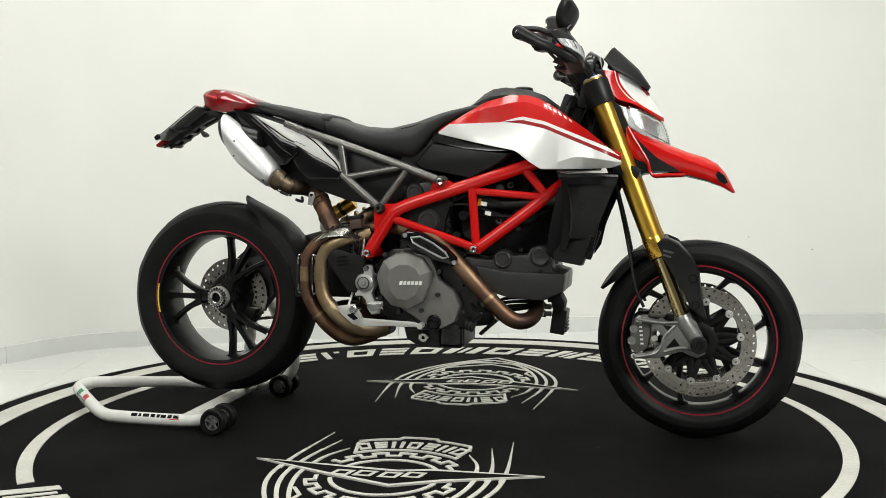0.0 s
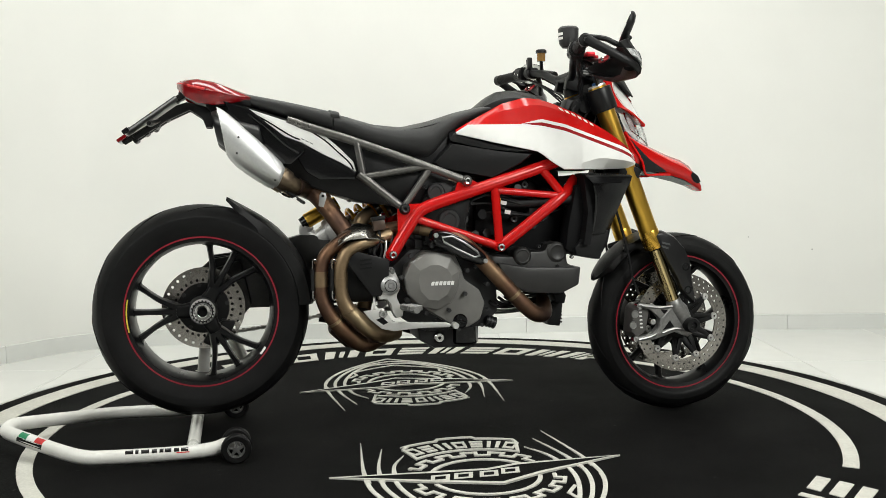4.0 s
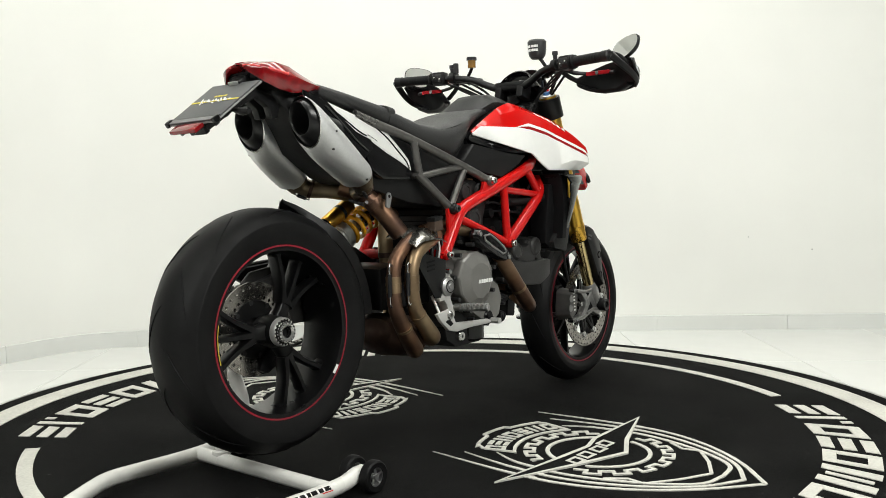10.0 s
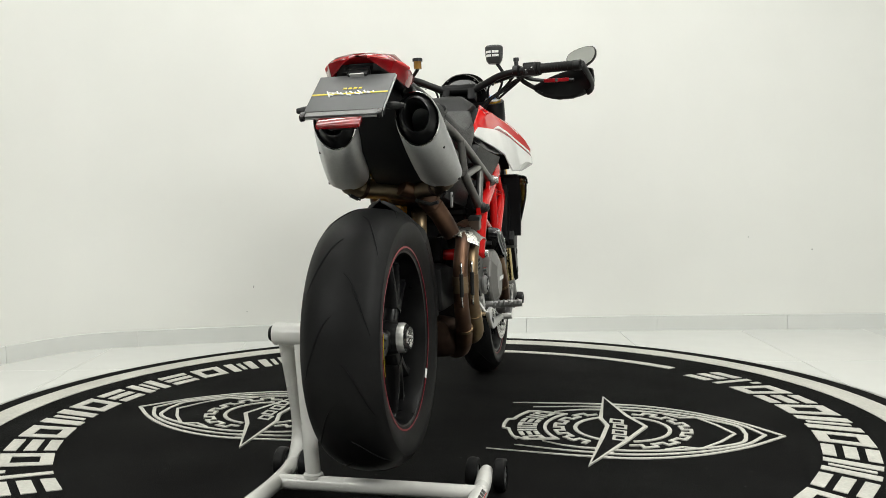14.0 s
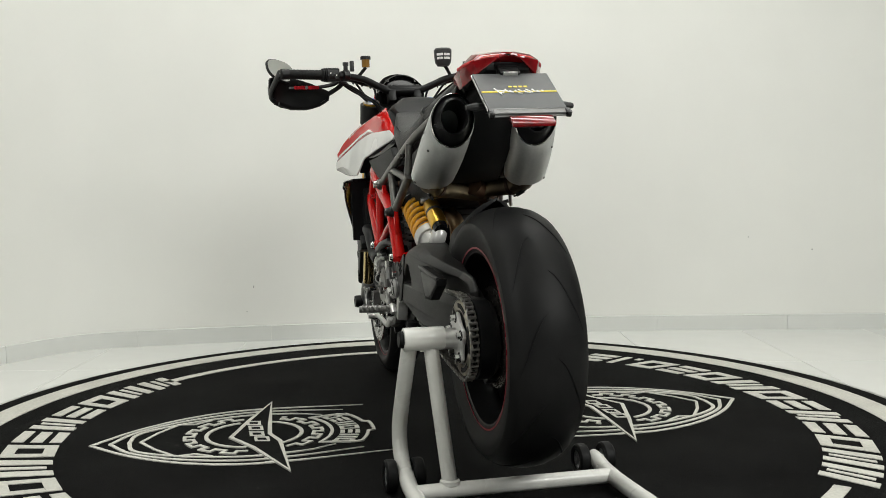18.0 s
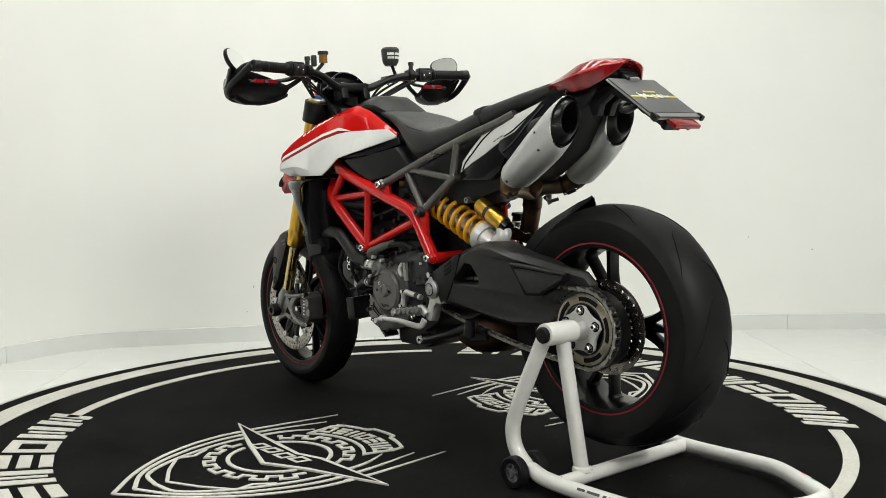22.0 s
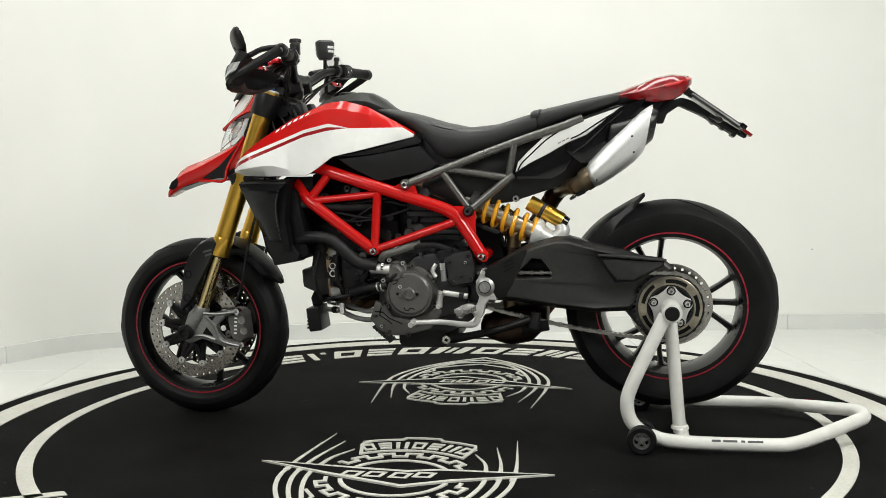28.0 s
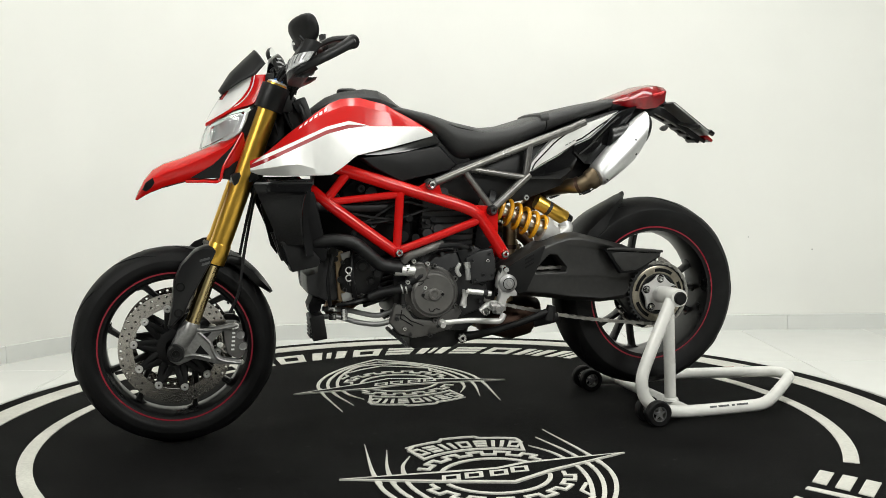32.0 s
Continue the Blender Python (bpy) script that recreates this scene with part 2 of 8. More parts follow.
class Geo:
    """Vertices and faces of one mesh, gathered piece by piece."""

    def __init__(self):
        self.v, self.f = [], []

    def add(self, verts, faces):
        k = len(self.v)
        self.v += [tuple(q) for q in verts]
        self.f += [tuple(i + k for i in f) for f in faces]
        return self

    def loft(self, rings, caps=True, closed=True, wrap=False):
        n, verts, faces = len(rings[0]), [], []
        for r in rings:
            verts += r
        count = len(rings)
        for i in range(count if wrap else count - 1):
            j = (i + 1) % count
            for k in range(n if closed else n - 1):
                m = (k + 1) % n
                faces.append((i * n + k, i * n + m, j * n + m, j * n + k))
        if caps and closed and not wrap:
            faces.append(tuple(range(n))[::-1])
            faces.append(tuple((count - 1) * n + k for k in range(n)))
        return self.add(verts, faces)

    def tube(self, points, r, n=12, steps=1, flat=1.0, caps=True, wrap=False):
        pts = spline(points, steps) if steps > 1 else [Vector(p) for p in points]
        radii = [r] * len(pts) if not isinstance(r, (list, tuple)) else [float(q) for q in np.interp(np.linspace(0, 1, len(pts)), np.linspace(0, 1, len(r)), r)]
        rings, up = [], None
        for i, p in enumerate(pts):
            if wrap:
                d = (pts[(i + 1) % len(pts)] - pts[i - 1]).normalized()
            else:
                d = (pts[min(i + 1, len(pts) - 1)] - pts[max(i - 1, 0)]).normalized()
            if up is None:
                up = Vector((0, 1, 0)) if abs(d.y) < 0.9 else Vector((0, 0, 1))
            side = d.cross(up).normalized()
            up = side.cross(d).normalized()
            rings.append([p + radii[i] * (math.cos(a) * side + flat * math.sin(a) * up) for a in (2 * math.pi * k / n for k in range(n))])
        return self.loft(rings, caps, True, wrap)

    def lathe(self, centre, profile, n=32, axis="y", caps=False, wrap=False, start=0.0, sweep=360.0):
        """Turn (radius, along) pairs round an axis through centre."""
        c = Vector(centre)
        full = abs(sweep - 360) < 0.01
        count = n if full else n + 1
        rings = []
        for k in range(count):
            a = radians(start + sweep * k / n)
            ring = []
            for r, h in profile:
                if axis == "y":
                    q = Vector((r * math.cos(a), h, r * math.sin(a)))
                elif axis == "x":
                    q = Vector((h, r * math.cos(a), r * math.sin(a)))
                else:
                    q = Vector((r * math.cos(a), r * math.sin(a), h))
                ring.append(c + q)
            rings.append(ring)
        return self.loft(rings, False, wrap, full)

    def disc(self, centre, r, y0, y1, n=24, axis="y", r1=None):
        r1 = r if r1 is None else r1
        return self.lathe(centre, [(0.0001, y0), (r, y0), (r1, y1), (0.0001, y1)], n, axis)

    def rod(self, a, b, r, n=12, r1=None):
        return self.tube([a, b], [r, r if r1 is None else r1], n)

    def prism(self, outline, y0, y1, inset=0.0):
        """An outline in x and z, thick from y0 to y1; its outer face may be drawn in."""
        n = len(outline)
        cx, cz = sum(p[0] for p in outline) / n, sum(p[1] for p in outline) / n
        outer = [(cx + (x - cx) * (1 - inset), y1, cz + (z - cz) * (1 - inset)) for x, z in outline]
        inner = [(x, y0, z) for x, z in outline]
        return self.loft([inner, outer])

    def box(self, centre, size, turn=(0, 0, 0)):
        m = Euler([radians(a) for a in turn]).to_matrix()
        c, s = Vector(centre), [q / 2 for q in size]
        ring = [(-1, -1), (1, -1), (1, 1), (-1, 1)]
        rings = [[c + m @ Vector((a * s[0], b * s[1], k * s[2])) for a, b in ring] for k in (-1, 1)]
        return self.loft(rings)

    def flat(self, outline, z0, z1):
        """An outline in x and y, thick from z0 to z1."""
        return self.loft([[(x, y, z0) for x, y in outline], [(x, y, z1) for x, y in outline]])

    def ribbon(self, points, width, z0, z1, closed=False):
        """A flat band of even or tapering width along a path in x and y."""
        p = [Vector((q[0], q[1])) for q in points]
        n = len(p)
        w = list(width) if isinstance(width, (list, tuple)) else [width] * n
        rings = []
        for i in range(n):
            a = p[(i - 1) % n] if closed else p[max(i - 1, 0)]
            b = p[(i + 1) % n] if closed else p[min(i + 1, n - 1)]
            d1, d2 = (p[i] - a), (b - p[i])
            d1 = d1.normalized() if d1.length > 1e-9 else d2.normalized()
            d2 = d2.normalized() if d2.length > 1e-9 else d1
            t = (d1 + d2)
            t = t.normalized() if t.length > 1e-6 else d1
            s = Vector((-t.y, t.x)) * (w[i] / 2 / max(0.5, t.dot(d1)))
            l_, r_ = p[i] + s, p[i] - s
            rings.append([(l_.x, l_.y, z0), (r_.x, r_.y, z0), (r_.x, r_.y, z1), (l_.x, l_.y, z1)])
        return self.loft(rings, True, True, closed)


def mesh_from(name, geo, material, bevel=0.0, angle=35.0, segments=2):
    me = bpy.data.meshes.new(name)
    me.from_pydata(geo.v, [], geo.f)
    bm = bmesh.new()
    bm.from_mesh(me)
    bmesh.ops.remove_doubles(bm, verts=bm.verts, dist=1e-5)
    bmesh.ops.recalc_face_normals(bm, faces=bm.faces)
    if bevel:
        sharp = [e for e in bm.edges if len(e.link_faces) == 2 and e.calc_face_angle(0) > radians(30)]
        bmesh.ops.bevel(bm, geom=sharp, offset=bevel, segments=segments, profile=0.6, affect="EDGES", clamp_overlap=True)
    bm.to_mesh(me)
    bm.free()
    me.shade_smooth()
    me.set_sharp_from_angle(angle=radians(angle))
    me.materials.append(material)
    return me


def part(name, geo, material, parent, label="", bevel=0.0, angle=35.0, segments=2, kind=""):
    """One mesh under a thing or under a part."""
    ob = new(name, mesh_from(name, geo, material, bevel, angle, segments))
    ob.parent = parent
    return tagged(ob, label, kind=kind)


def thing(name, label, category, group="", kind=""):
    ob = new(name)
    ob.empty_display_size = 0.1
    return tagged(ob, label, category, group, kind)


# ---- the showroom: curved white wall, skirting, tiled floor, ceiling ----
FLOOR_Z = -0.03
WALL_PLAN = [(-2.75, 0.20), (-2.10, 0.98), (-1.93, 1.17), (-1.80, 1.37), (-1.63, 1.52), (-1.34, 1.60), (-0.92, 1.685),
             (-0.30, 1.775), (0.30, 1.835), (0.95, 1.868), (1.70, 1.86), (2.30, 1.84), (3.10, 1.76)]
CLOSING = [(4.20, 1.20), (4.60, -1.0), (4.50, -5.2), (-4.2, -5.2), (-4.3, -1.6), (-3.4, -0.55)]


def wall_strip(plan, name, material):
    n, rings = len(plan), []
    for i in range(n):
        t = (plan[min(i + 1, n - 1)] - plan[max(i - 1, 0)]).normalized()
        out = Vector((-t.y, t.x)) * 0.12
        a, b = plan[i], plan[i] + out
        rings.append([(a.x, a.y, FLOOR_Z - 0.05), (b.x, b.y, FLOOR_Z - 0.05), (b.x, b.y, 3.05), (a.x, a.y, 3.05)])
    return new(name, mesh_from(name, Geo().loft(rings), material, angle=50))


def build_wall():
    curve = [Vector((p.x, p.y)) for p in spline([(x, y, 0) for x, y in WALL_PLAN], 5)]
    # Closing wall out of view, added grey to steer reflections and bounce.
    back = wall_strip([curve[-1]] + [Vector(q) for q in CLOSING] + [curve[0]], "wall_back", DARK_WALL)
    tagged(back, "unseen grey closing wall, toned to set reflections and fill", "wall", kind="structure")
    wall = wall_strip(curve, "wall_round", WALL)
    tagged(wall, "white painted curved showroom wall with faint scuffs", "wall", kind="structure")
    # skirting, in pieces about 0.63 m long
    curve = spline([(x, y, 0) for x, y in WALL_PLAN], 12)
    base = thing("skirting", "pale grey tile skirting along the curved wall", "skirting", kind="structure")
    run, piece = 0.0, [curve[0]]
    for a, b in zip(curve, curve[1:]):
        run += (b - a).length
        piece.append(b)
        if run > 0.63 or b is curve[-1]:
            rings = []
            for i, p in enumerate(piece):
                t = (piece[min(i + 1, len(piece) - 1)] - piece[max(i - 1, 0)]).normalized()
                inn = Vector((t.y, -t.x, 0))
                if i == 0:
                    p = p + t * 0.0015
                q = p + inn * 0.011
                rings.append([(p.x, p.y, FLOOR_Z), (q.x, q.y, FLOOR_Z), (q.x, q.y, FLOOR_Z + 0.076), (p.x, p.y, FLOOR_Z + 0.079)])
            part("skirting_tile", Geo().loft(rings), SKIRTING, base)
            run, piece = 0.0, [b]
    # thin marks on the wall paint
    marks = Geo()
    for x, z, s in ((1.60, 0.45, 0.006), (1.925, 0.383, 0.007), (-0.905, 0.242, 0.012), (-0.94, 0.12, 0.005)):
        y = np.interp(x, [p[0] for p in WALL_PLAN], [p[1] for p in WALL_PLAN]) - 0.008
        marks.box((x, y, z), (0.004, 0.004, s), (0, 14, 0))
    part("scuff", marks, GROUT, wall, "small grey scuff marks")


def build_ceiling():
    plan = [(p.x, p.y) for p in spline([(x, y, 0) for x, y in WALL_PLAN], 3)] + CLOSING
    ob = new("ceiling", mesh_from("ceiling", Geo().flat(plan, 3.0, 3.1), WALL))
    tagged(ob, "plain white showroom ceiling", "ceiling", kind="structure")


def build_floor():
    bed = new("floor", mesh_from("floor", Geo().flat([(-5, -6), (5.2, -6), (5.2, 3), (-5, 3)], FLOOR_Z - 0.06, FLOOR_Z - 0.003), GROUT))
    tagged(bed, "white polished large-format floor tiles with fine joints", "floor", kind="structure")
    w, d, gap = 0.625, 1.25, 0.0022
    me = mesh_from("tile", Geo().flat([(gap / 2, gap / 2), (w - gap / 2, gap / 2), (w - gap / 2, d - gap / 2), (gap / 2, d - gap / 2)], -0.01, 0.0), TILE, bevel=0.0012, segments=1)
    for i in range(-8, 8):
        for j in range(-5, 2):
            x, y = 0.31 + i * w, 1.02 + j * d
            ob = new("tile", me)
            ob.location = (x, y, FLOOR_Z)
            ob.parent = bed


build_wall()
build_ceiling()
build_floor()
# ---- the turning platform with its printed carpet ----
def arc(cx, cy, r, a0, a1, n=24):
    return [(cx + r * math.cos(radians(a0 + (a1 - a0) * k / n)), cy + r * math.sin(radians(a0 + (a1 - a0) * k / n))) for k in range(n + 1)]


def annulus(r0, r1, z0, z1, n=180):
    return Geo().lathe((0, 0, 0), [(r0, z0), (r1, z0), (r1, z1), (r0, z1)], n, "z", wrap=True)


def build_turntable():
    t = thing("turntable", "round turning platform with black carpet and white printed rings", "turntable")
    part("deck", Geo().disc((0, 0, 0), 1.548, -0.026, 0.0, 180, "z"), MAT_BLACK, t, "black carpet top")
    part("edge_trim", annulus(1.549, 1.572, -0.028, -0.004), TRIM, t, "worn aluminium edge strip")
    p0, p1 = 0.0, 0.0022
    part("outer_ring", annulus(1.392, 1.484, p0, p1), MAT_WHITE, t, "white printed outer ring")
    for a0, a1 in ((-38.2, 46.0), (141.2, 222.4)):
        band = [(1.185, p0), (1.226, p0), (1.226, p1), (1.185, p1)]
        g = Geo()
        rings = []
        for k in range(61):
            a = radians(a0 + (a1 - a0) * k / 60)
            rings.append([(r * math.cos(a), r * math.sin(a), z) for r, z in band])
        part("inner_arc", g.loft(rings), MAT_WHITE, t, "white printed arc")

    # lettering band: plain slanted blocks of the letters' size
    def glyph(kind, centre_angle, half, r0, r1):
        def place(u, v):     # u across the letter -1..1, v 0 at its foot (outside) to 1 at its head
            r = r1 + (r0 - r1) * v
            a = radians(centre_angle + half * (u + 0.34 * (v - 0.5) * 2))
            return (r * math.cos(a), r * math.sin(a))
        g = Geo()
        quad = lambda u0, u1, v0, v1: g.flat([place(u0, v0), place(u1, v0), place(u1, v1), place(u0, v1)], p0, p1)
        if kind == "dot":
            quad(-0.6, 0.6, 0, 0.22)
        elif kind == "bar":
            quad(-0.5, 0.5, 0, 1)
        elif kind == "posts":     # two upright bars
            quad(-1, -0.42, 0, 1), quad(0.42, 1, 0, 1), quad(-0.14, 0.14, 0.1, 0.9)
        elif kind == "rows":      # three lying bars
            quad(-1, 1, 0, 0.24), quad(-1, 1, 0.38, 0.62), quad(-1, 1, 0.76, 1)
        else:                     # a plain slanted frame
            quad(-1, 1, 0, 0.24), quad(-1, 1, 0.76, 1), quad(-1, -0.5, 0.24, 0.76), quad(0.5, 1, 0.24, 0.76)
        part("printed_block", g, MAT_WHITE, t)

    kinds = ["posts", "posts", "ring", "rows", "posts", "rows", "ring", "posts", "ring", "rows", "ring", "dot", "bar", "rows"]
    widths = [1, 1, 1, 1, 1, 0.95, 1, 1.25, 1, 0.95, 1, 0.3, 0.42, 0.95]
    for base in (-90.0, 90.0):
        total, a = sum(widths), base - 46.0
        for kind, w in zip(kinds, widths):
            step = 92.0 * w / total
            glyph(kind, a + step / 2, step * 0.40, 1.135, 1.285)
            a += step

    # the two emblems, each the other turned half round
    for turn in (0, 180):
        rot = lambda pts: [(-x, -y) if turn else (x, y) for x, y in pts]
        cy = -0.575
        star = [(0.392, -0.500), (0.150, -0.585), (0.030, -0.645), (-0.155, -0.585), (-0.383, -0.500), (-0.105, -0.522), (0.020, -0.530), (0.105, -0.505)]
        part("emblem_field", Geo().flat(rot(star), p0, p1 + 0.0020), MAT_BLACK, t)
        part("emblem_star", Geo().ribbon(rot(star), 0.013, p0, p1 + 0.0026, True), MAT_WHITE, t)
        for x0, kind in ((-0.117, 0), (-0.055, 1), (0.013, 2), (0.074, 1)):
            y0 = -0.568 + (0.012 if x0 > 0.05 else 0.0) - (0.004 if x0 < -0.1 else 0)
            q = lambda u0, u1, v0, v1: bars.flat(rot([(x0 + u0 + 0.25 * v0, y0 + v0), (x0 + u1 + 0.25 * v0, y0 + v0), (x0 + u1 + 0.25 * v1, y0 + v1), (x0 + u0 + 0.25 * v1, y0 + v1)]), p0, p1 + 0.0032)
            bars = Geo()
            q(-0.026, -0.015, -0.022, 0.022), q(0.013, 0.024, -0.022, 0.022), q(-0.015, 0.013, 0.013, 0.022), q(-0.015, 0.013, -0.022, -0.013)
            part("emblem_bar", bars, MAT_WHITE, t)
        for a0, a1 in ((-165, -12), (22, 158)):
            part("emblem_circle", Geo().ribbon(rot(arc(0, cy, 0.142, a0, a1, 30)), 0.012, p0, p1 + 0.0010), MAT_WHITE, t)
        for a0, a1 in ((-172, -8), (28, 152)):
            teeth, k, flag = [], a0, False
            while k < a1:
                r = 0.205 if flag else 0.180
                teeth += arc(0, cy, r, k, min(k + 11, a1), 3)
                k, flag = k + 11, not flag
            part("emblem_gear", Geo().ribbon(rot(teeth), 0.011, p0, p1 + 0.0014), MAT_WHITE, t)
        banner = arc(0, cy, 0.235, 52, 128, 14) + [(-0.166, -0.296), (-0.150, -0.270)] + arc(0, cy, 0.345, 118, 100, 4) \
            + arc(0, cy, 0.362, 98, 82, 4) + arc(0, cy, 0.345, 80, 62, 4) + [(0.166, -0.296)]
        part("emblem_banner", Geo().ribbon(rot(banner), 0.010, p0, p1 + 0.0017, True), MAT_WHITE, t)
        for k in range(7):
            a = 119 - k * 9.7
            words = Geo()
            cell = lambda d0, d1, r0, r1: words.flat(rot([*arc(0, cy, r0, a + d0, a + d1, 2), *arc(0, cy, r1, a + d1, a + d0, 2)]), p0, p1)
            if k % 3 == 1:
                cell(3.6, -3.6, 0.260, 0.274), cell(3.6, -3.6, 0.283, 0.297), cell(3.6, -3.6, 0.306, 0.320)
            elif k % 3 == 2:
                cell(3.6, 1.4, 0.260, 0.320), cell(-1.4, -3.6, 0.260, 0.320)
            else:
                cell(3.6, 2.0, 0.260, 0.320), cell(2.0, -2.0, 0.307, 0.320), cell(2.0, -2.0, 0.260, 0.273), cell(-2.0, -3.6, 0.260, 0.320)
            part("emblem_word_bar", words, MAT_WHITE, t)
        for s in (1, -1):
            for k in range(3):
                d = 0.036 * k
                side = [(s * x, y) for x, y in ((0.305 - d, -0.53), (0.300 - d, -0.62), (0.272 - d * 0.95, -0.72), (0.215 - d * 0.8, -0.83),
                                                (0.125 - d * 0.5, -0.94 + d * 0.3), (0.0, -1.045 + d * 1.5))]
                path = [(p.x, p.y) for p in spline([(x, y, 0) for x, y in side], 5)]
                part("emblem_shield_line", Geo().ribbon(rot(path), [0.012] * len(path), p0, p1 + 0.0003 + 0.0001 * k), MAT_WHITE, t)
                top = -0.20 - 0.075 * k
                blade = [(s * (0.275 - 0.05 * k), top), (s * (0.300 - 0.042 * k), -0.44), (s * (0.303 - d), -0.56)]
                path = [(p.x, p.y) for p in spline([(x, y, 0) for x, y in blade], 5)]
                part("emblem_blade", Geo().ribbon(rot(path), list(np.linspace(0.002, 0.017, len(path))), p0, p1 + 0.0006 + 0.0001 * k), MAT_WHITE, t)
            zig = [(s * 0.20, -0.70), (s * 0.165, -0.75), (s * 0.175, -0.80), (s * 0.09, -0.86), (0.0, -0.905)]
            part("emblem_zigzag", Geo().ribbon(rot(zig), 0.010, p0, p1 + 0.0001), MAT_WHITE, t)
    return t


# ---- the white rear stand ----
def build_stand():
    s = thing("paddock_stand", "white tubular single-sided rear paddock stand on small black wheels", "paddock stand")
    rail = [(-0.655, 0.250, 0.045), (-0.70, 0.252, 0.034), (-0.80, 0.252, 0.030), (-0.97, 0.252, 0.032), (-1.03, 0.240, 0.034), (-1.10, 0.190, 0.042),
            (-1.235, 0.070, 0.062), (-1.262, 0.036, 0.066), (-1.268, 0.0, 0.067), (-1.262, -0.036, 0.066), (-1.235, -0.070, 0.062), (-1.10, -0.190, 0.042),
            (-1.03, -0.240, 0.034), (-0.97, -0.252, 0.032), (-0.80, -0.252, 0.030), (-0.70, -0.252, 0.034), (-0.655, -0.250, 0.045)]
    part("base_rail", Geo().tube(rail, 0.0195, 16, 5), STAND_WHITE, s)
    part("cross_bar", Geo().rod((-0.745, -0.245, 0.032), (-0.745, 0.245, 0.032), 0.0185, 16), STAND_WHITE, s)
    part("outer_leg", Geo().tube([(-0.640, 0.250, 0.045), (-0.600, 0.252, 0.085), (-0.588, 0.253, 0.135), (-0.602, 0.252, 0.190), (-0.652, 0.248, 0.300), (-0.692, 0.244, 0.385)], 0.0195, 16, 6), STAND_WHITE, s)
    part("inner_leg", Geo().rod((-0.738, 0.160, 0.035), (-0.706, 0.198, 0.380), 0.0185, 16), STAND_WHITE, s)
    part("weld", Geo().lathe((-0.738, 0.161, 0.042), [(0.019, 0), (0.026, 0.004), (0.024, 0.012), (0.019, 0.016)], 16, "z"), STAND_WHITE, s)
    head = part("head_tube", Geo().lathe((-0.709, 0.205, 0.392), [(0.018, -0.040), (0.027, -0.039), (0.028, -0.035), (0.028, 0.055), (0.027, 0.059), (0.018, 0.060)], 28), STAND_WHITE, s)
    part("end_plug", Geo().lathe((-0.709, 0.268, 0.392), [(0.0001, 0.008), (0.017, 0.008), (0.020, 0.004), (0.020, -0.01)], 24), RUBBER, head, "black rubber plug")
    part("axle_pin", Geo().lathe((-0.709, 0.16, 0.392), [(0.011, -0.03), (0.013, -0.028), (0.013, 0.02)], 20), CHROME, head, "steel pin")
    for y in (0.2165, 0.285, -0.2165, -0.285):
        out = 1 if abs(y) > 0.25 else -1
        sgn = out * (1 if y > 0 else -1)
        g = Geo().lathe((-0.628, y, 0.041), [(0.024, -0.013), (0.036, -0.014), (0.040, -0.010), (0.041, 0.0), (0.040, 0.010), (0.036, 0.014), (0.024, 0.013)], 28, wrap=True)
        w = part("wheel", g, RUBBER, s, "small black rubber wheel with a star-shaped alloy hub")
        hub = Geo().lathe((-0.628, y, 0.041), [(0.025, -0.010), (0.025, 0.010), (0.021, 0.010), (0.021, -0.010)], 24, wrap=True)
        hub.disc((-0.628, y, 0.041), 0.0075, -0.013, 0.013, 16)
        for k in range(5):
            a = radians(72 * k + 90)
            c = Vector((-0.628, y, 0.041))
            tip = c + Vector((math.cos(a), 0, math.sin(a))) * 0.023
            for da in (-16, 16):
                b = radians(72 * k + 90 + da * 1.6)
                hub.rod(c + Vector((math.cos(b), 0, math.sin(b))) * 0.007 + Vector((0, sgn * 0.007, 0)), tip + Vector((0, sgn * 0.007, 0)), 0.0022, 6)
        part("hub", hub, ALLOY, w, "grey star hub")
    for y in (0.25, -0.25):
        part("wheel_axle", Geo().rod((-0.628, y - 0.04, 0.041), (-0.628, y + 0.04, 0.041), 0.006, 10), CHROME, s)
        part("wheel_fork", Geo().tube([(-0.69, y, 0.034), (-0.655, y, 0.045), (-0.628, y, 0.050)], [0.0195, 0.019, 0.016], 14, 3), STAND_WHITE, s)
    # flag and lettering on the rail, unreadable or branded writing as plain bars
    r = 0.0203

    def sticker(name, a, b, s0, s1, roll0, roll1, material, label=""):
        a, b = Vector(a), Vector(b)
        d = (b - a).normalized()
        up = Vector((0, 0, 1))
        side = d.cross(up).normalized()
        up = side.cross(d)
        rings = []
        for q in (s0, s1):
            rings.append([a + (b - a) * q + r * (math.cos(radians(w)) * side + math.sin(radians(w)) * up) for w in np.linspace(roll0, roll1, 5)])
        inner = [[p + (p - (a + (b - a) * q)) * -0.04 for p in ring] for q, ring in zip((s0, s1), rings)]
        g = Geo().loft([rings[0] + inner[0][::-1], rings[1] + inner[1][::-1]])
        part(name, g, material, s, label)

    d0, d1 = (-1.10, -0.190, 0.042), (-1.235, -0.070, 0.062)
    side = 180 if (Vector(d1) - Vector(d0)).cross(Vector((0, 0, 1))).y > 0 else 0
    lo, hi = (150, 100) if side else (30, 80)
    sticker("flag_green", d0, d1, 0.62, 0.80, lo, hi, GREEN_PRINT)
    sticker("flag_white", d0, d1, 0.44, 0.62, lo, hi, WHITE_PRINT)
    sticker("flag_red", d0, d1, 0.26, 0.44, lo, hi, RED_PRINT)
    lo2, hi2 = (188, 152) if side else (-8, 28)
    sticker("flag_base", d0, d1, 0.25, 0.82, lo2, hi2, GLOSS_BLACK)
    e0, e1 = (-0.97, -0.252, 0.032), (-0.80, -0.252, 0.030)
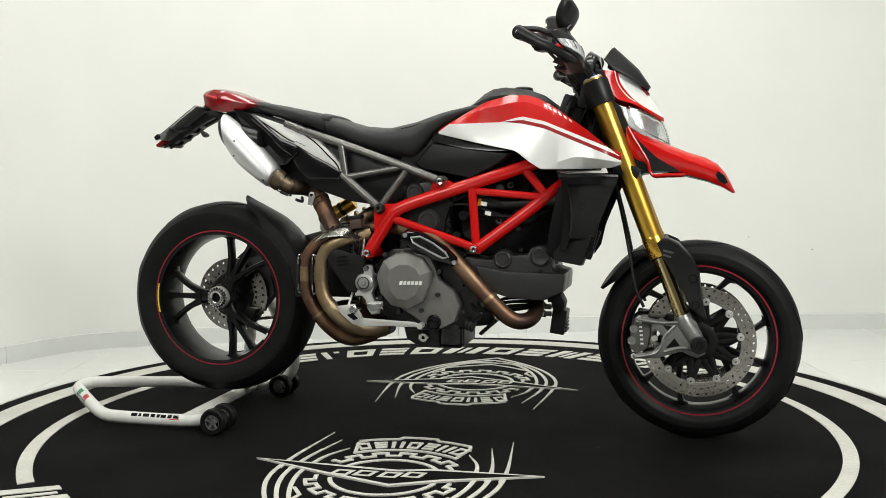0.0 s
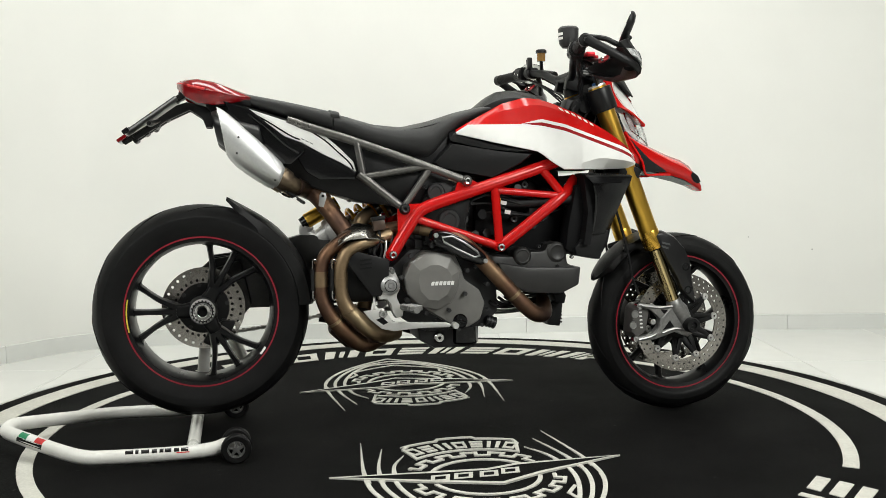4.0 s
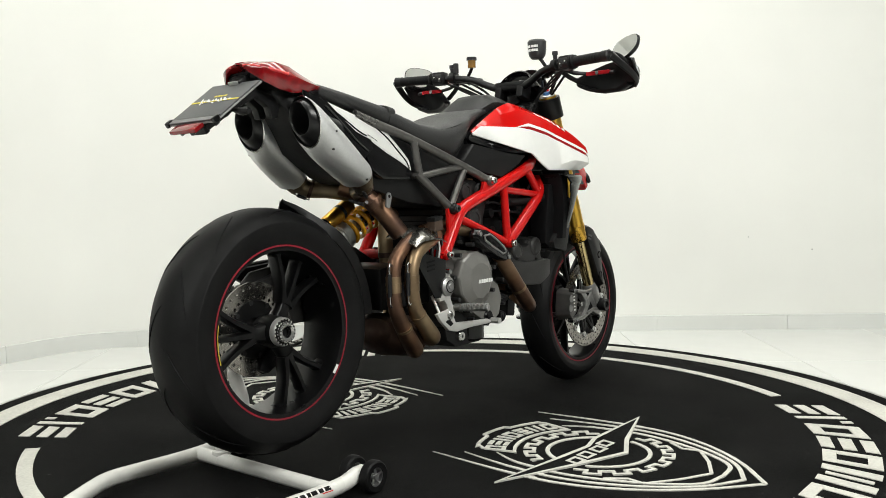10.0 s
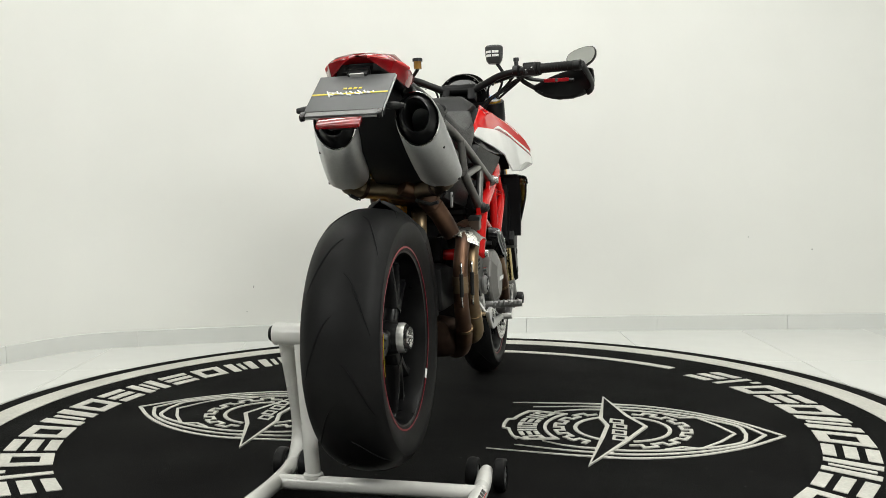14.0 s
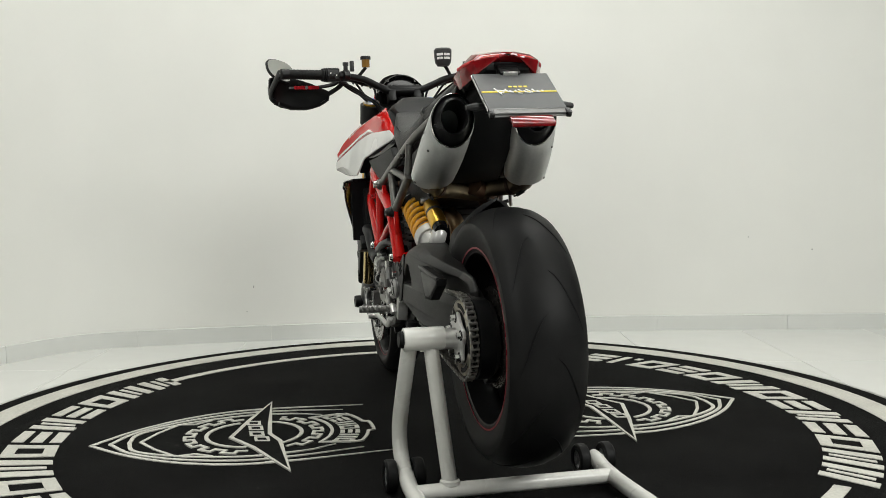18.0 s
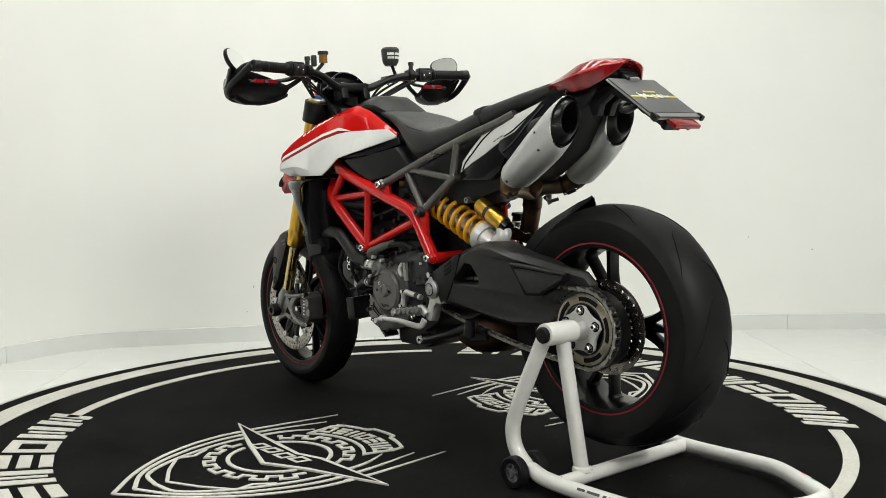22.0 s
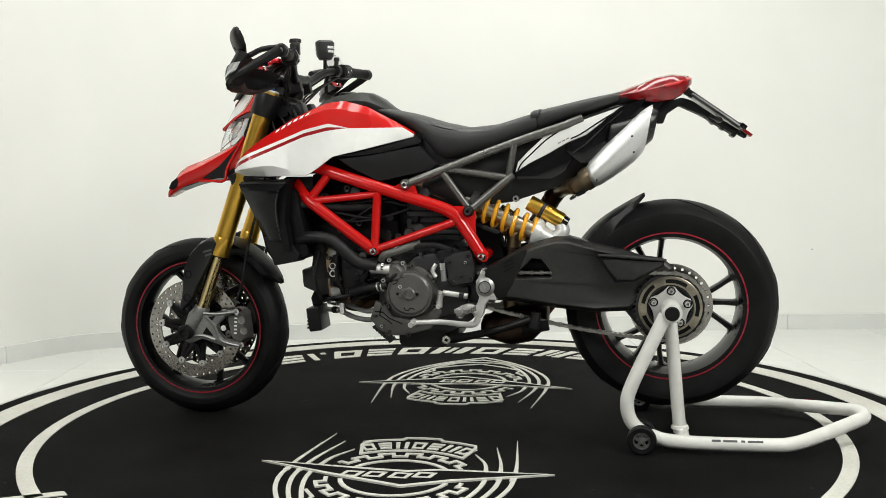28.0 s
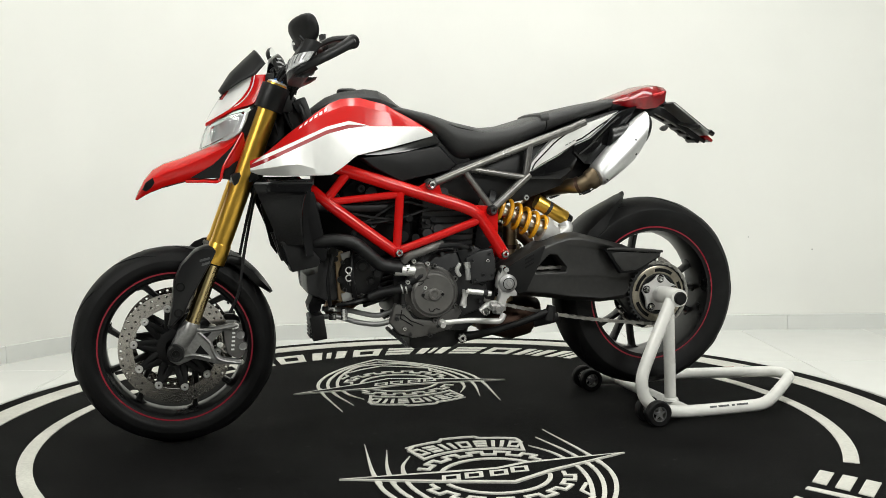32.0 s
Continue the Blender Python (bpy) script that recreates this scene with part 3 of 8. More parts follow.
    side2 = (Vector(e1) - Vector(e0)).cross(Vector((0, 0, 1))).y < 0
    lo, hi = (30, 62) if side2 else (150, 118)
    for q0, q1 in ((0.30, 0.42), (0.45, 0.50), (0.54, 0.66), (0.70, 0.78), (0.82, 0.88), (0.90, 1.0), (1.04, 1.12), (1.15, 1.26)):
        sticker("printed_bar", e0, e1, q0, q1, lo, hi, GLOSS_BLACK)
    sticker("printed_bar", e0, e1, 1.08, 1.28, lo - (12 if side2 else -12), lo - (4 if side2 else -4), RED_PRINT)
    f0, f1 = (-0.97, 0.252, 0.032), (-0.80, 0.252, 0.030)
    lo, hi = (150, 132) if side2 else (30, 48)
    for q0, q1 in ((0.1, 0.34), (0.38, 0.44), (0.5, 0.72), (0.76, 0.9)):
        sticker("printed_bar", f0, f1, q0, q1, lo, hi, PLATE_GREY)
    return s


turntable = build_turntable()
stand = build_stand()
# ---- the motorcycle; x forwards, y to its left, z up from the carpet ----
bike = thing("motorcycle", "red, white and black motorcycle with red trellis frame and gold fork", "motorcycle")
REAR, FRONT = (-0.714, 0.0, 0.389), (0.794, 0.0, 0.2915)


def polar(c, r, deg, y):
    return Vector((c[0] + r * math.cos(radians(deg)), y, c[2] + r * math.sin(radians(deg))))


def drilled_ring(c, r0, r1, y0, y1, cells, rows, hole):
    """A flat ring with real drilled holes, staggered row by row."""
    g = Geo()
    edges = np.linspace(r0, r1, rows + 1)
    for row in range(rows):
        a, b = edges[row], edges[row + 1]
        for k in range(cells):
            off = (row % 2) * 0.5
            t0, t1 = 360 / cells * (k + off), 360 / cells * (k + 1 + off)
            tm, rm = (t0 + t1) / 2, (a + b) / 2
            rim = [(a, t0), (a, tm), (a, t1), (rm, t1), (b, t1), (b, tm), (b, t0), (rm, t0)]
            mid = polar((0, 0, 0), rm, tm, 0)
            hole_pts = []
            for r, t in rim:
                d = polar((0, 0, 0), r, t, 0) - mid
                hole_pts.append(mid + d.normalized() * hole)
            rings = []
            for y in (y0, y1):
                outer = [Vector((c[0], 0, c[2])) + Vector((p.x, y, p.z)) for p in (polar((0, 0, 0), r, t, 0) for r, t in rim)]
                inner = [Vector((c[0] + p.x, y, c[2] + p.z)) for p in hole_pts]
                rings.append((outer, inner))
            g.loft([rings[0][0], rings[0][1], rings[1][1], rings[1][0]], caps=False)
    g.lathe(c, [(r0, y0), (r0, y1)], cells * 2)
    g.lathe(c, [(r1, y0), (r1, y1)], cells * 2)
    return g


def blade(points, widths, deep):
    """A forged spoke: a bevelled bar in the wheel's plane, deeper than it is wide."""
    pts = spline(points, 5)
    w = np.interp(np.linspace(0, 1, len(pts)), np.linspace(0, 1, len(widths)), widths)
    rings = []
    for i, p in enumerate(pts):
        d = (pts[min(i + 1, len(pts) - 1)] - pts[max(i - 1, 0)]).normalized()
        side = Vector((-d.z, 0, d.x)).normalized()
        rings.append([p + side * (w[i] * u) + Vector((0, deep * v, 0)) for u, v in ((1, -0.55), (1, 0.55), (0.62, 1), (-0.62, 1), (-1, 0.55), (-1, -0.55), (-0.62, -1), (0.62, -1))])
    return Geo().loft(rings)


def build_wheel(name, label, c, tyre_r, half, rim_half, arms, spread, spoke_y, phase):
    rim_r = 0.2165
    rim = Geo().lathe(c, [(rim_r, -rim_half), (rim_r + 0.001, -rim_half + 0.006), (rim_r - 0.008, -rim_half + 0.016), (rim_r - 0.016, -rim_half * 0.45),
                          (rim_r - 0.016, rim_half * 0.45), (rim_r - 0.008, rim_half - 0.016), (rim_r + 0.001, rim_half - 0.006), (rim_r, rim_half),
                          (rim_r - 0.012, rim_half - 0.003), (rim_r - 0.021, rim_half * 0.5), (rim_r - 0.021, -rim_half * 0.5), (rim_r - 0.012, -rim_half + 0.003)], 96, wrap=True)
    wheel = part(name, rim, RIM_BLACK, bike, label)
    t = tyre_r
    tyre_profile = [(rim_r - 0.008, -rim_half + 0.002), (rim_r + 0.010, -rim_half - 0.003), (t - 0.062, -half * 0.965), (t - 0.050, -half * 0.985), (t - 0.0385, -half * 0.99), (t - 0.0365, -half * 0.985), (t - 0.034, -half * 0.95), (t - 0.024, -half * 0.87), (t - 0.012, -half * 0.66), (t - 0.003, -half * 0.34), (t, 0),
                    (t - 0.003, half * 0.34), (t - 0.012, half * 0.66), (t - 0.024, half * 0.87), (t - 0.034, half * 0.95), (t - 0.0365, half * 0.985), (t - 0.0385, half * 0.99), (t - 0.050, half * 0.985), (t - 0.062, half * 0.965), (rim_r + 0.010, rim_half + 0.003), (rim_r - 0.008, rim_half - 0.002)]
    tyre = part("tyre", Geo().lathe(c, tyre_profile, 112), RUBBER, wheel, "black road tyre with fine curved grooves", angle=60)
    # curved tread grooves
    slots = Geo()
    for k in range(10):
        for s in (1, -1):
            pts = []
            for q in (0.0, 0.2, 0.4, 0.6, 0.8, 1.0):
                y = s * half * (0.10 + 0.72 * q)
                r = np.interp(abs(y), [0, half * 0.34, half * 0.66, half * 0.90, half * 1.01], [t, t - 0.003, t - 0.012, t - 0.0262, t - 0.040]) + 0.0003
                pts.append(polar(c, r, k * 36 + (18 if s > 0 else 0) + 26 * q ** 1.5, y))
            slots.tube(pts, [0.0006, 0.0021, 0.0024, 0.0021, 0.0006], 5, 2)
    part("tread_groove", slots, DEEP_BLACK, tyre, kind="stuff")
    for s in (-1, 1):
        y = s * (rim_half + 0.0005)
        part("rim_stripe", Geo().lathe(c, [(rim_r - 0.0012, y), (rim_r + 0.0022, y - s * 0.004), (rim_r + 0.0028, y + s * 0.001), (rim_r - 0.0016, y + s * 0.001)], 96, wrap=True), RED_STRIPE, wheel, "thin red rim stripe")
    # hub and spokes: each arm opens into three
    hub_r = 0.036
    part("hub", Geo().lathe(c, [(0.016, spoke_y - 0.045), (hub_r - 0.006, spoke_y - 0.045), (hub_r, spoke_y - 0.03), (hub_r + 0.008, spoke_y), (hub_r, spoke_y + 0.04), (0.016, spoke_y + 0.045)], 36), MATT_BLACK, wheel)
    for k in range(arms):
        base = phase + 360 / arms * k
        g = Geo()
        rings = []
        for r, w in ((0.030, 0.026), (0.055, 0.020), (0.085, 0.023)):
            ring = []
            for dy, dw in ((-0.016, 0.75), (-0.006, 1.0), (0.010, 1.0), (0.018, 0.6), (0.018, -0.6), (0.010, -1.0), (-0.006, -1.0), (-0.016, -0.75)):
                q = polar(c, r, base, spoke_y + dy)
                ring.append(q + Vector((-math.sin(radians(base)), 0, math.cos(radians(base)))) * w * dw)
            rings.append(ring)
        part("spoke_arm", g.loft(rings), RIM_BLACK, wheel, bevel=0.002, segments=1)
        for j in (-1, 0, 1):
            end = base + spread * j
            a, b = polar(c, 0.074, base + 9 * j, spoke_y), polar(c, rim_r - 0.022, end, spoke_y * 0.6)
            mid = polar(c, 0.13, base + spread * j * 0.72, spoke_y * 0.85)
            part("spoke", blade([a, mid, b - (b - mid) * 0.15, b + (b - mid) * 0.06], [0.0125, 0.0088, 0.0078, 0.0095, 0.022], 0.019 if half > 0.08 else 0.014), RIM_BLACK, wheel, angle=40)
    return wheel


rear = build_wheel("rear_wheel", "black forked-spoke rear alloy wheel with a thin red rim stripe", REAR, 0.3125, 0.090, 0.076, 3, 23, -0.030, 180)
front = build_wheel("front_wheel", "black forked-spoke front alloy wheel with a thin red rim stripe", FRONT, 0.2910, 0.0605, 0.050, 3, 36, 0.0, 100)
part("rim_tag", Geo().lathe(REAR, [(0.2085, -0.0768), (0.2120, -0.0788), (0.2120, -0.0798), (0.2085, -0.0778)], 14, wrap=True, start=168, sweep=26), YELLOW_TAG, rear, "yellow printed tag on the rim")
part("rim_tag", Geo().lathe(REAR, [(0.2085, 0.0768), (0.2120, 0.0788), (0.2120, 0.0798), (0.2085, 0.0778)], 14, wrap=True, start=-4, sweep=22), YELLOW_TAG, rear, "yellow printed tag on the rim")
part("rim_tag", Geo().lathe(REAR, [(0.205, -0.0765), (0.211, -0.0790), (0.211, -0.0800), (0.205, -0.0775)], 4, wrap=True, start=-39, sweep=7), WHITE_PRINT, rear, "small white print on the rim")
# rear axle, nut, brake disc, sprocket and carrier
nut = part("axle_nut", Geo().lathe(REAR, [(0.013, -0.072), (0.0145, -0.083), (0.022, -0.086), (0.0265, -0.085), (0.0275, -0.080), (0.0275, -0.05)], 40), CHROME, rear, "polished splined axle nut")
part("axle_ring", Geo().lathe(REAR, [(0.026, -0.074), (0.034, -0.075), (0.0365, -0.070), (0.0365, -0.03)], 36), SATIN, rear)
for k in range(20):
    part("nut_notch", Geo().box(polar(REAR, 0.0315, k * 18, -0.0745), (0.0042, 0.004, 0.0042), (0, -k * 18, 0)), DEEP_BLACK, nut)
for k in range(16):
    part("nut_notch", Geo().box(polar(REAR, 0.0235, k * 22.5 + 8, -0.0858), (0.003, 0.0024, 0.003), (0, -k * 22.5, 0)), DARK_GREY, nut)
part("axle_bore", Geo().disc(REAR, 0.0125, -0.069, -0.066, 20), DEEP_BLACK, rear)
disc_c = (REAR[0], 0, REAR[2])
rear_disc = part("brake_disc", drilled_ring(disc_c, 0.072, 0.1225, 0.038, 0.043, 30, 2, 0.0044), DISC_STEEL, rear, "drilled rear brake disc")
part("disc_carrier", Geo().lathe(disc_c, [(0.03, 0.036), (0.074, 0.036), (0.078, 0.040), (0.074, 0.046), (0.03, 0.06)], 40), MATT_BLACK, rear_disc)
for k in range(8):
    q = polar(disc_c, 0.070, k * 45 + 10, 0.040)
    part("disc_bolt", Geo().disc(q, 0.007, -0.006, 0.008, 8), DARK_GREY, rear_disc)
sp = (REAR[0] + 0.004, 0, REAR[2] + 0.004)
teeth = []
for k in range(42):
    for a, r in ((0.0, 0.0975), (2.6, 0.0985), (3.6, 0.1045), (5.2, 0.1045), (6.2, 0.0985)):
        teeth.append((r, k * 360 / 42 + a))
outer = [polar(sp, r, a, 0.112) for r, a in teeth]
inner = [polar(sp, 0.060, a, 0.112) for r, a in teeth]
lift = Vector((0, 0.006, 0))
sprocket = part("sprocket", Geo().loft([inner, outer, [p + lift for p in outer], [p + lift for p in inner]], caps=False, wrap=True), DARK_GREY, rear, "steel chain sprocket")
part("sprocket_ring", Geo().lathe(sp, [(0.066, 0.119), (0.090, 0.119), (0.091, 0.121), (0.088, 0.1225), (0.067, 0.1225)], 48, wrap=True), SPROCKET_STEEL, sprocket, "slotted bronze-grey sprocket face")
# dark bands on the face stand in for the shade of open slots
for k in range(5):
    part("sprocket_slot", Geo().lathe(sp, [(0.072, 0.1222), (0.083, 0.1222), (0.083, 0.1236), (0.072, 0.1236)], 10, wrap=True, start=k * 72 + 8, sweep=46), DEEP_BLACK, sprocket)
carrier = []
for k in range(10):
    carrier.append((0.063 if k % 2 == 0 else 0.052, k * 36 + 20))
ring = [polar(sp, r, a + d, 0.124) for r, a in carrier for d in (-9, 9)]
part("sprocket_flange", Geo().loft([ring, [p + Vector((0, 0.010, 0)) for p in ring]]), PALE, sprocket, "pale alloy flange", bevel=0.003)
for k in range(5):
    q = polar(sp, 0.050, k * 72 + 20, 0.134)
    # dark ring painted as shade, so the nut stands out from the flange
    part("nut_edge_shade", Geo().lathe(q, [(0.009, 0.0004), (0.0125, 0.0012), (0.0130, -0.001)], 18), DEEP_BLACK, sprocket)
    part("flange_nut", Geo().lathe(q, [(0.004, 0.006), (0.0045, 0.011), (0.0075, 0.011), (0.009, 0.008), (0.009, -0.002)], 6), CHROME, sprocket)
part("axle_stub", Geo().lathe(sp, [(0.014, 0.17), (0.024, 0.168), (0.026, 0.15), (0.026, 0.13)], 28), SATIN, sprocket)

# front discs, carriers and bobbins
for s in (1, -1):
    y = s * 0.067
    d = part("brake_disc", drilled_ring(FRONT, 0.128, 0.160, y - 0.0025, y + 0.0025, 44, 2, 0.0036), DISC_STEEL, front, "drilled front brake disc")
    part("disc_inner", Geo().lathe(FRONT, [(0.119, y - 0.0025), (0.129, y - 0.0025), (0.129, y + 0.0025), (0.119, y + 0.0025)], 64, wrap=True), DISC_STEEL, d)
    for k in range(10):
        a = 36 * k + 8
        part("disc_bobbin", Geo().lathe(polar(FRONT, 0.117, a, y), [(0.003, s * 0.007), (0.0095, s * 0.007), (0.0112, s * 0.004), (0.0112, -s * 0.004)], 14), SATIN, d)
        g = Geo()
        g.tube([polar(FRONT, 0.052, a - 13, y * 0.80), polar(FRONT, 0.085, a - 5, y * 0.94), polar(FRONT, 0.116, a, y)], [0.012, 0.0085, 0.008], 8, 3, flat=0.6)
        g.tube([polar(FRONT, 0.052, a + 13, y * 0.80), polar(FRONT, 0.085, a + 5, y * 0.94), polar(FRONT, 0.116, a, y)], [0.012, 0.0085, 0.008], 8, 3, flat=0.6)
        part("carrier_arm", g, MATT_BLACK, d)
    part("carrier_hub", Geo().lathe(FRONT, [(0.030, y * 0.5), (0.064, y * 0.5), (0.066, y * 0.8), (0.048, y * 0.95), (0.03, y * 0.95)], 32), MATT_BLACK, d)

# ---- fork, brakes, front mudguard ----
AX = Vector((0.375, 0, -1.0)).normalized()
TOP = Vector((0.497, 0, 1.035))


def along(d, y):
    p = TOP + AX * d
    return Vector((p.x, y, p.z))


FY = 0.108
for s in (1, -1):
    y = s * FY
    leg = part("fork_tube", Geo().tube([along(-0.010, y), along(0.520, y)], 0.0295, 28), GOLD, bike, "gold anodised upper fork tube")
    part("fork_cap", Geo().tube([along(-0.016, y), along(-0.014, y), along(-0.006, y)], [0.025, 0.0275, 0.029], 28), SATIN, leg, "bright fork cap")
    part("fork_adjuster", Geo().tube([along(-0.024, y), along(-0.015, y)], [0.012, 0.014], 6), BLUE_ALLOY, leg, "blue adjuster screw")
    part("fork_collar", Geo().tube([along(0.470, y), along(0.474, y), along(0.522, y), along(0.530, y)], [0.0298, 0.0312, 0.0312, 0.0298], 28), GOLD, leg)
    part("dust_seal", Geo().tube([along(0.526, y), along(0.534, y)], 0.0265, 24), RUBBER, leg)
    part("fork_slider", Geo().tube([along(0.51, y), along(0.725, y)], 0.0205, 24), STANCHION, leg, "polished gold-coated fork slider")
    web = [(0.788, 0.352), (0.770, 0.368), (0.737, 0.362), (0.726, 0.350), (0.675, 0.358), (0.624, 0.366), (0.618, 0.356), (0.664, 0.344), (0.693, 0.314), (0.688, 0.290), (0.667, 0.268), (0.610, 0.256), (0.613, 0.244), (0.679, 0.249), (0.745, 0.270), (0.768, 0.260), (0.789, 0.252), (0.813, 0.266), (0.806, 0.306)]
    clamp = part("axle_clamp", Geo().prism(web, s * 0.100, s * 0.126), CAST, leg, "cast grey axle clamp with brake arms", bevel=0.004)
    # proud dark triangles stand in for the shade of the casting's pockets
    for pocket in ([(0.728, 0.339), (0.694, 0.345), (0.712, 0.324)], [(0.727, 0.308), (0.703, 0.278), (0.742, 0.286)]):
        part("pocket_shade", Geo().prism(pocket, s * 0.110, s * 0.1266), DEEP_BLACK, clamp)
    for rib in ([(0.735, 0.352), (0.690, 0.350), (0.630, 0.358)], [(0.730, 0.345), (0.700, 0.312), (0.690, 0.284), (0.672, 0.262), (0.620, 0.250)], [(0.790, 0.272), (0.745, 0.280), (0.700, 0.268)]):
        part("casting_rib", Geo().tube([(x, s * 0.1255, z) for x, z in rib], 0.0050, 8, 4), CAST, clamp)
    part("clamp_boss", Geo().tube([along(0.708, y), along(0.716, y), along(0.735, y), (0.778, y, 0.312), (0.791, y, 0.288)], [0.0220, 0.0250, 0.0265, 0.0265, 0.024], 24), CAST, leg)
    part("axle_end", Geo().lathe((FRONT[0], 0, FRONT[2]), [(0.001, s * 0.150), (0.010, s * 0.150), (0.012, s * 0.157), (0.021, s * 0.157), (0.024, s * 0.150), (0.024, s * 0.11)], 28), MATT_BLACK, leg, "black axle slider")
    cal = [(0.606, 0.352), (0.622, 0.364), (0.650, 0.366), (0.666, 0.350), (0.666, 0.329), (0.656, 0.272), (0.646, 0.262), (0.618, 0.248), (0.597, 0.268), (0.600, 0.305)]
    caliper = part("brake_caliper", Geo().prism(cal, s * 0.052, s * 0.112, 0.16), ENGINE_DARK, leg, "grey monobloc brake caliper", bevel=0.005)
    for k in range(6):
        q = 0.285 + k * 0.012
        part("caliper_print", Geo().prism([(0.632 - 0.001 * k, q), (0.641 - 0.001 * k, q), (0.641 - 0.001 * k, q + 0.005), (0.632 - 0.001 * k, q + 0.005)], s * 0.112, s * 0.1135), WHITE_PRINT, caliper)
    for x, z in ((0.614, 0.330), (0.608, 0.296)):
        part("caliper_piston", Geo().lathe((x, 0, z), [(0.0001, s * 0.113), (0.010, s * 0.113), (0.012, s * 0.1145), (0.013, s * 0.112)], 16), CAST, caliper)
    for x, z in ((0.626, 0.358), (0.614, 0.252), (0.672, 0.305)):
        part("caliper_bolt", Geo().disc((x, 0, z), 0.009, s * 0.10, s * 0.122, 10), CHROME, caliper)
    guard = [(0.662, 0.586), (0.680, 0.596), (0.706, 0.596), (0.735, 0.584), (0.776, 0.542), (0.796, 0.494), (0.804, 0.420), (0.816, 0.364), (0.812, 0.350), (0.797, 0.366), (0.768, 0.394), (0.752, 0.432), (0.720, 0.488), (0.690, 0.540)]
    g = part("fork_guard", Geo().prism(guard, s * 0.108, s * 0.139, 0.10), MOUTH_BLACK, bike, "satin black plastic fork guard", bevel=0.006)
    for x, z in ((0.776, 0.478), (0.783, 0.404)):
        part("guard_screw", Geo().lathe((x, 0, z), [(0.001, s * 0.1385), (0.008, s * 0.1385), (0.009, s * 0.1405), (0.013, s * 0.1400), (0.013, s * 0.13)], 16), DEEP_BLACK, g)
    for k in range(2):
        part("guard_print", Geo().prism([(0.694, 0.560 - k * 0.012), (0.722 - k * 0.006, 0.553 - k * 0.012), (0.722 - k * 0.006, 0.547 - k * 0.012), (0.694, 0.554 - k * 0.012)], s * 0.134, s * 0.1415), PLATE_GREY, g)
    part("brake_hose", Geo().tube([(0.640, s * 0.085, 0.39), (0.615, s * 0.09, 0.45), (0.600, s * 0.085, 0.54), (0.575, s * 0.06, 0.66), (0.540, s * 0.04, 0.80)], 0.0045, 8, 6), BRAKE_HOSE, bike)

upper = [(0.440, 1.012), (0.456, 1.024), (0.500, 1.040), (0.520, 1.034), (0.528, 0.990), (0.514, 0.978), (0.462, 0.964), (0.446, 0.970)]
part("upper_yoke", Geo().prism(upper, -0.085, 0.085, 0.0), MATT_BLACK, bike, "black upper fork yoke", bevel=0.010)
for s in (1, -1):
    part("yoke_clamp", Geo().tube([along(-0.004, s * FY), along(0.068, s * FY)], 0.0405, 28), MATT_BLACK, bike, bevel=0.003)
c = along(0.27, 0)
part("lower_yoke", Geo().box(c, (0.075, 0.27, 0.040), (0, 19.5, 0)), MATT_BLACK, bike, "black lower fork yoke", bevel=0.012)
part("headstock", Geo().tube([(0.452, 0, 1.000), (0.500, 0, 0.865)], [0.040, 0.044], 24), MATT_BLACK, bike, "black headstock")
part("ignition_lock", Geo().tube([(0.452, 0, 1.03), (0.443, 0, 1.055)], [0.026, 0.022], 20), MATT_BLACK, bike)
for s in (1, -1):
    part("loom_box", Geo().box((0.425, s * 0.045, 0.955), (0.070, 0.05, 0.10), (0, 20, 0)), PLASTIC, bike, bevel=0.008)
    part("loom_cable", Geo().tube([(0.455, s * 0.065, 1.02), (0.425, s * 0.085, 0.98), (0.41, s * 0.08, 0.93), (0.40, s * 0.05, 0.89)], 0.0055, 8, 5), BRAKE_HOSE, bike)
    part("loom_plug", Geo().box((0.432, s * 0.078, 0.985), (0.026, 0.018, 0.034), (0, 30, 10)), DEEP_BLACK, bike, bevel=0.003)
part("steering_stem", Geo().tube([along(0.03, 0) - Vector((0.03, 0, 0)), along(0.27, 0) - Vector((0.03, 0, 0))], 0.03, 16), MATT_BLACK, bike)

# curved guards over the wheels
def wheel_guard(c, r, half, a0, a1, lip, n=22, flare=0.0, thick=0.004, depth=0.030):
    rings = []
    for k in range(n + 1):
        q = k / n
        a = a0 + (a1 - a0) * q
        rr = r + flare * max(0, 1 - q * 4) ** 2
        h = half * (0.10 + 0.90 * min(1, q * lip) ** 0.6) if lip else half
        dd = depth * min(1, q * 4 + 0.1)
        sec = [(rr - dd, -h), (rr - dd * 0.3, -h * 0.98), (rr - 0.004, -h * 0.72), (rr + 0.003, 0), (rr - 0.004, h * 0.72), (rr - dd * 0.3, h * 0.98), (rr - dd, h)]
        sec += [(x - thick, y * 0.94) for x, y in sec[::-1]]
        rings.append([polar(c, x, a, y) for x, y in sec])
    return Geo().loft(rings)


part("rear_hugger", wheel_guard(REAR, 0.3245, 0.088, 77, 2, 3.0, flare=0.014, depth=0.045), PLASTIC, bike, "black rear mudguard close over the tyre")
part("front_mudguard", wheel_guard(FRONT, 0.316, 0.060, 153, 106, 4.0, depth=0.026), PLASTIC, bike, "black front mudguard")
for s in (1, -1):
    part("mudguard_stay", Geo().tube([(0.60, s * 0.062, 0.535), (0.65, s * 0.075, 0.545), (0.690, s * 0.095, 0.52)], 0.012, 8, 3, flat=0.4), PLASTIC, bike)


# ---- trellis frame ----
def tube_part(name, pts, r, material, n=14, steps=1, label="", parent=None):
    return part(name, Geo().tube(pts, r, n, steps), material, parent or bike, label)


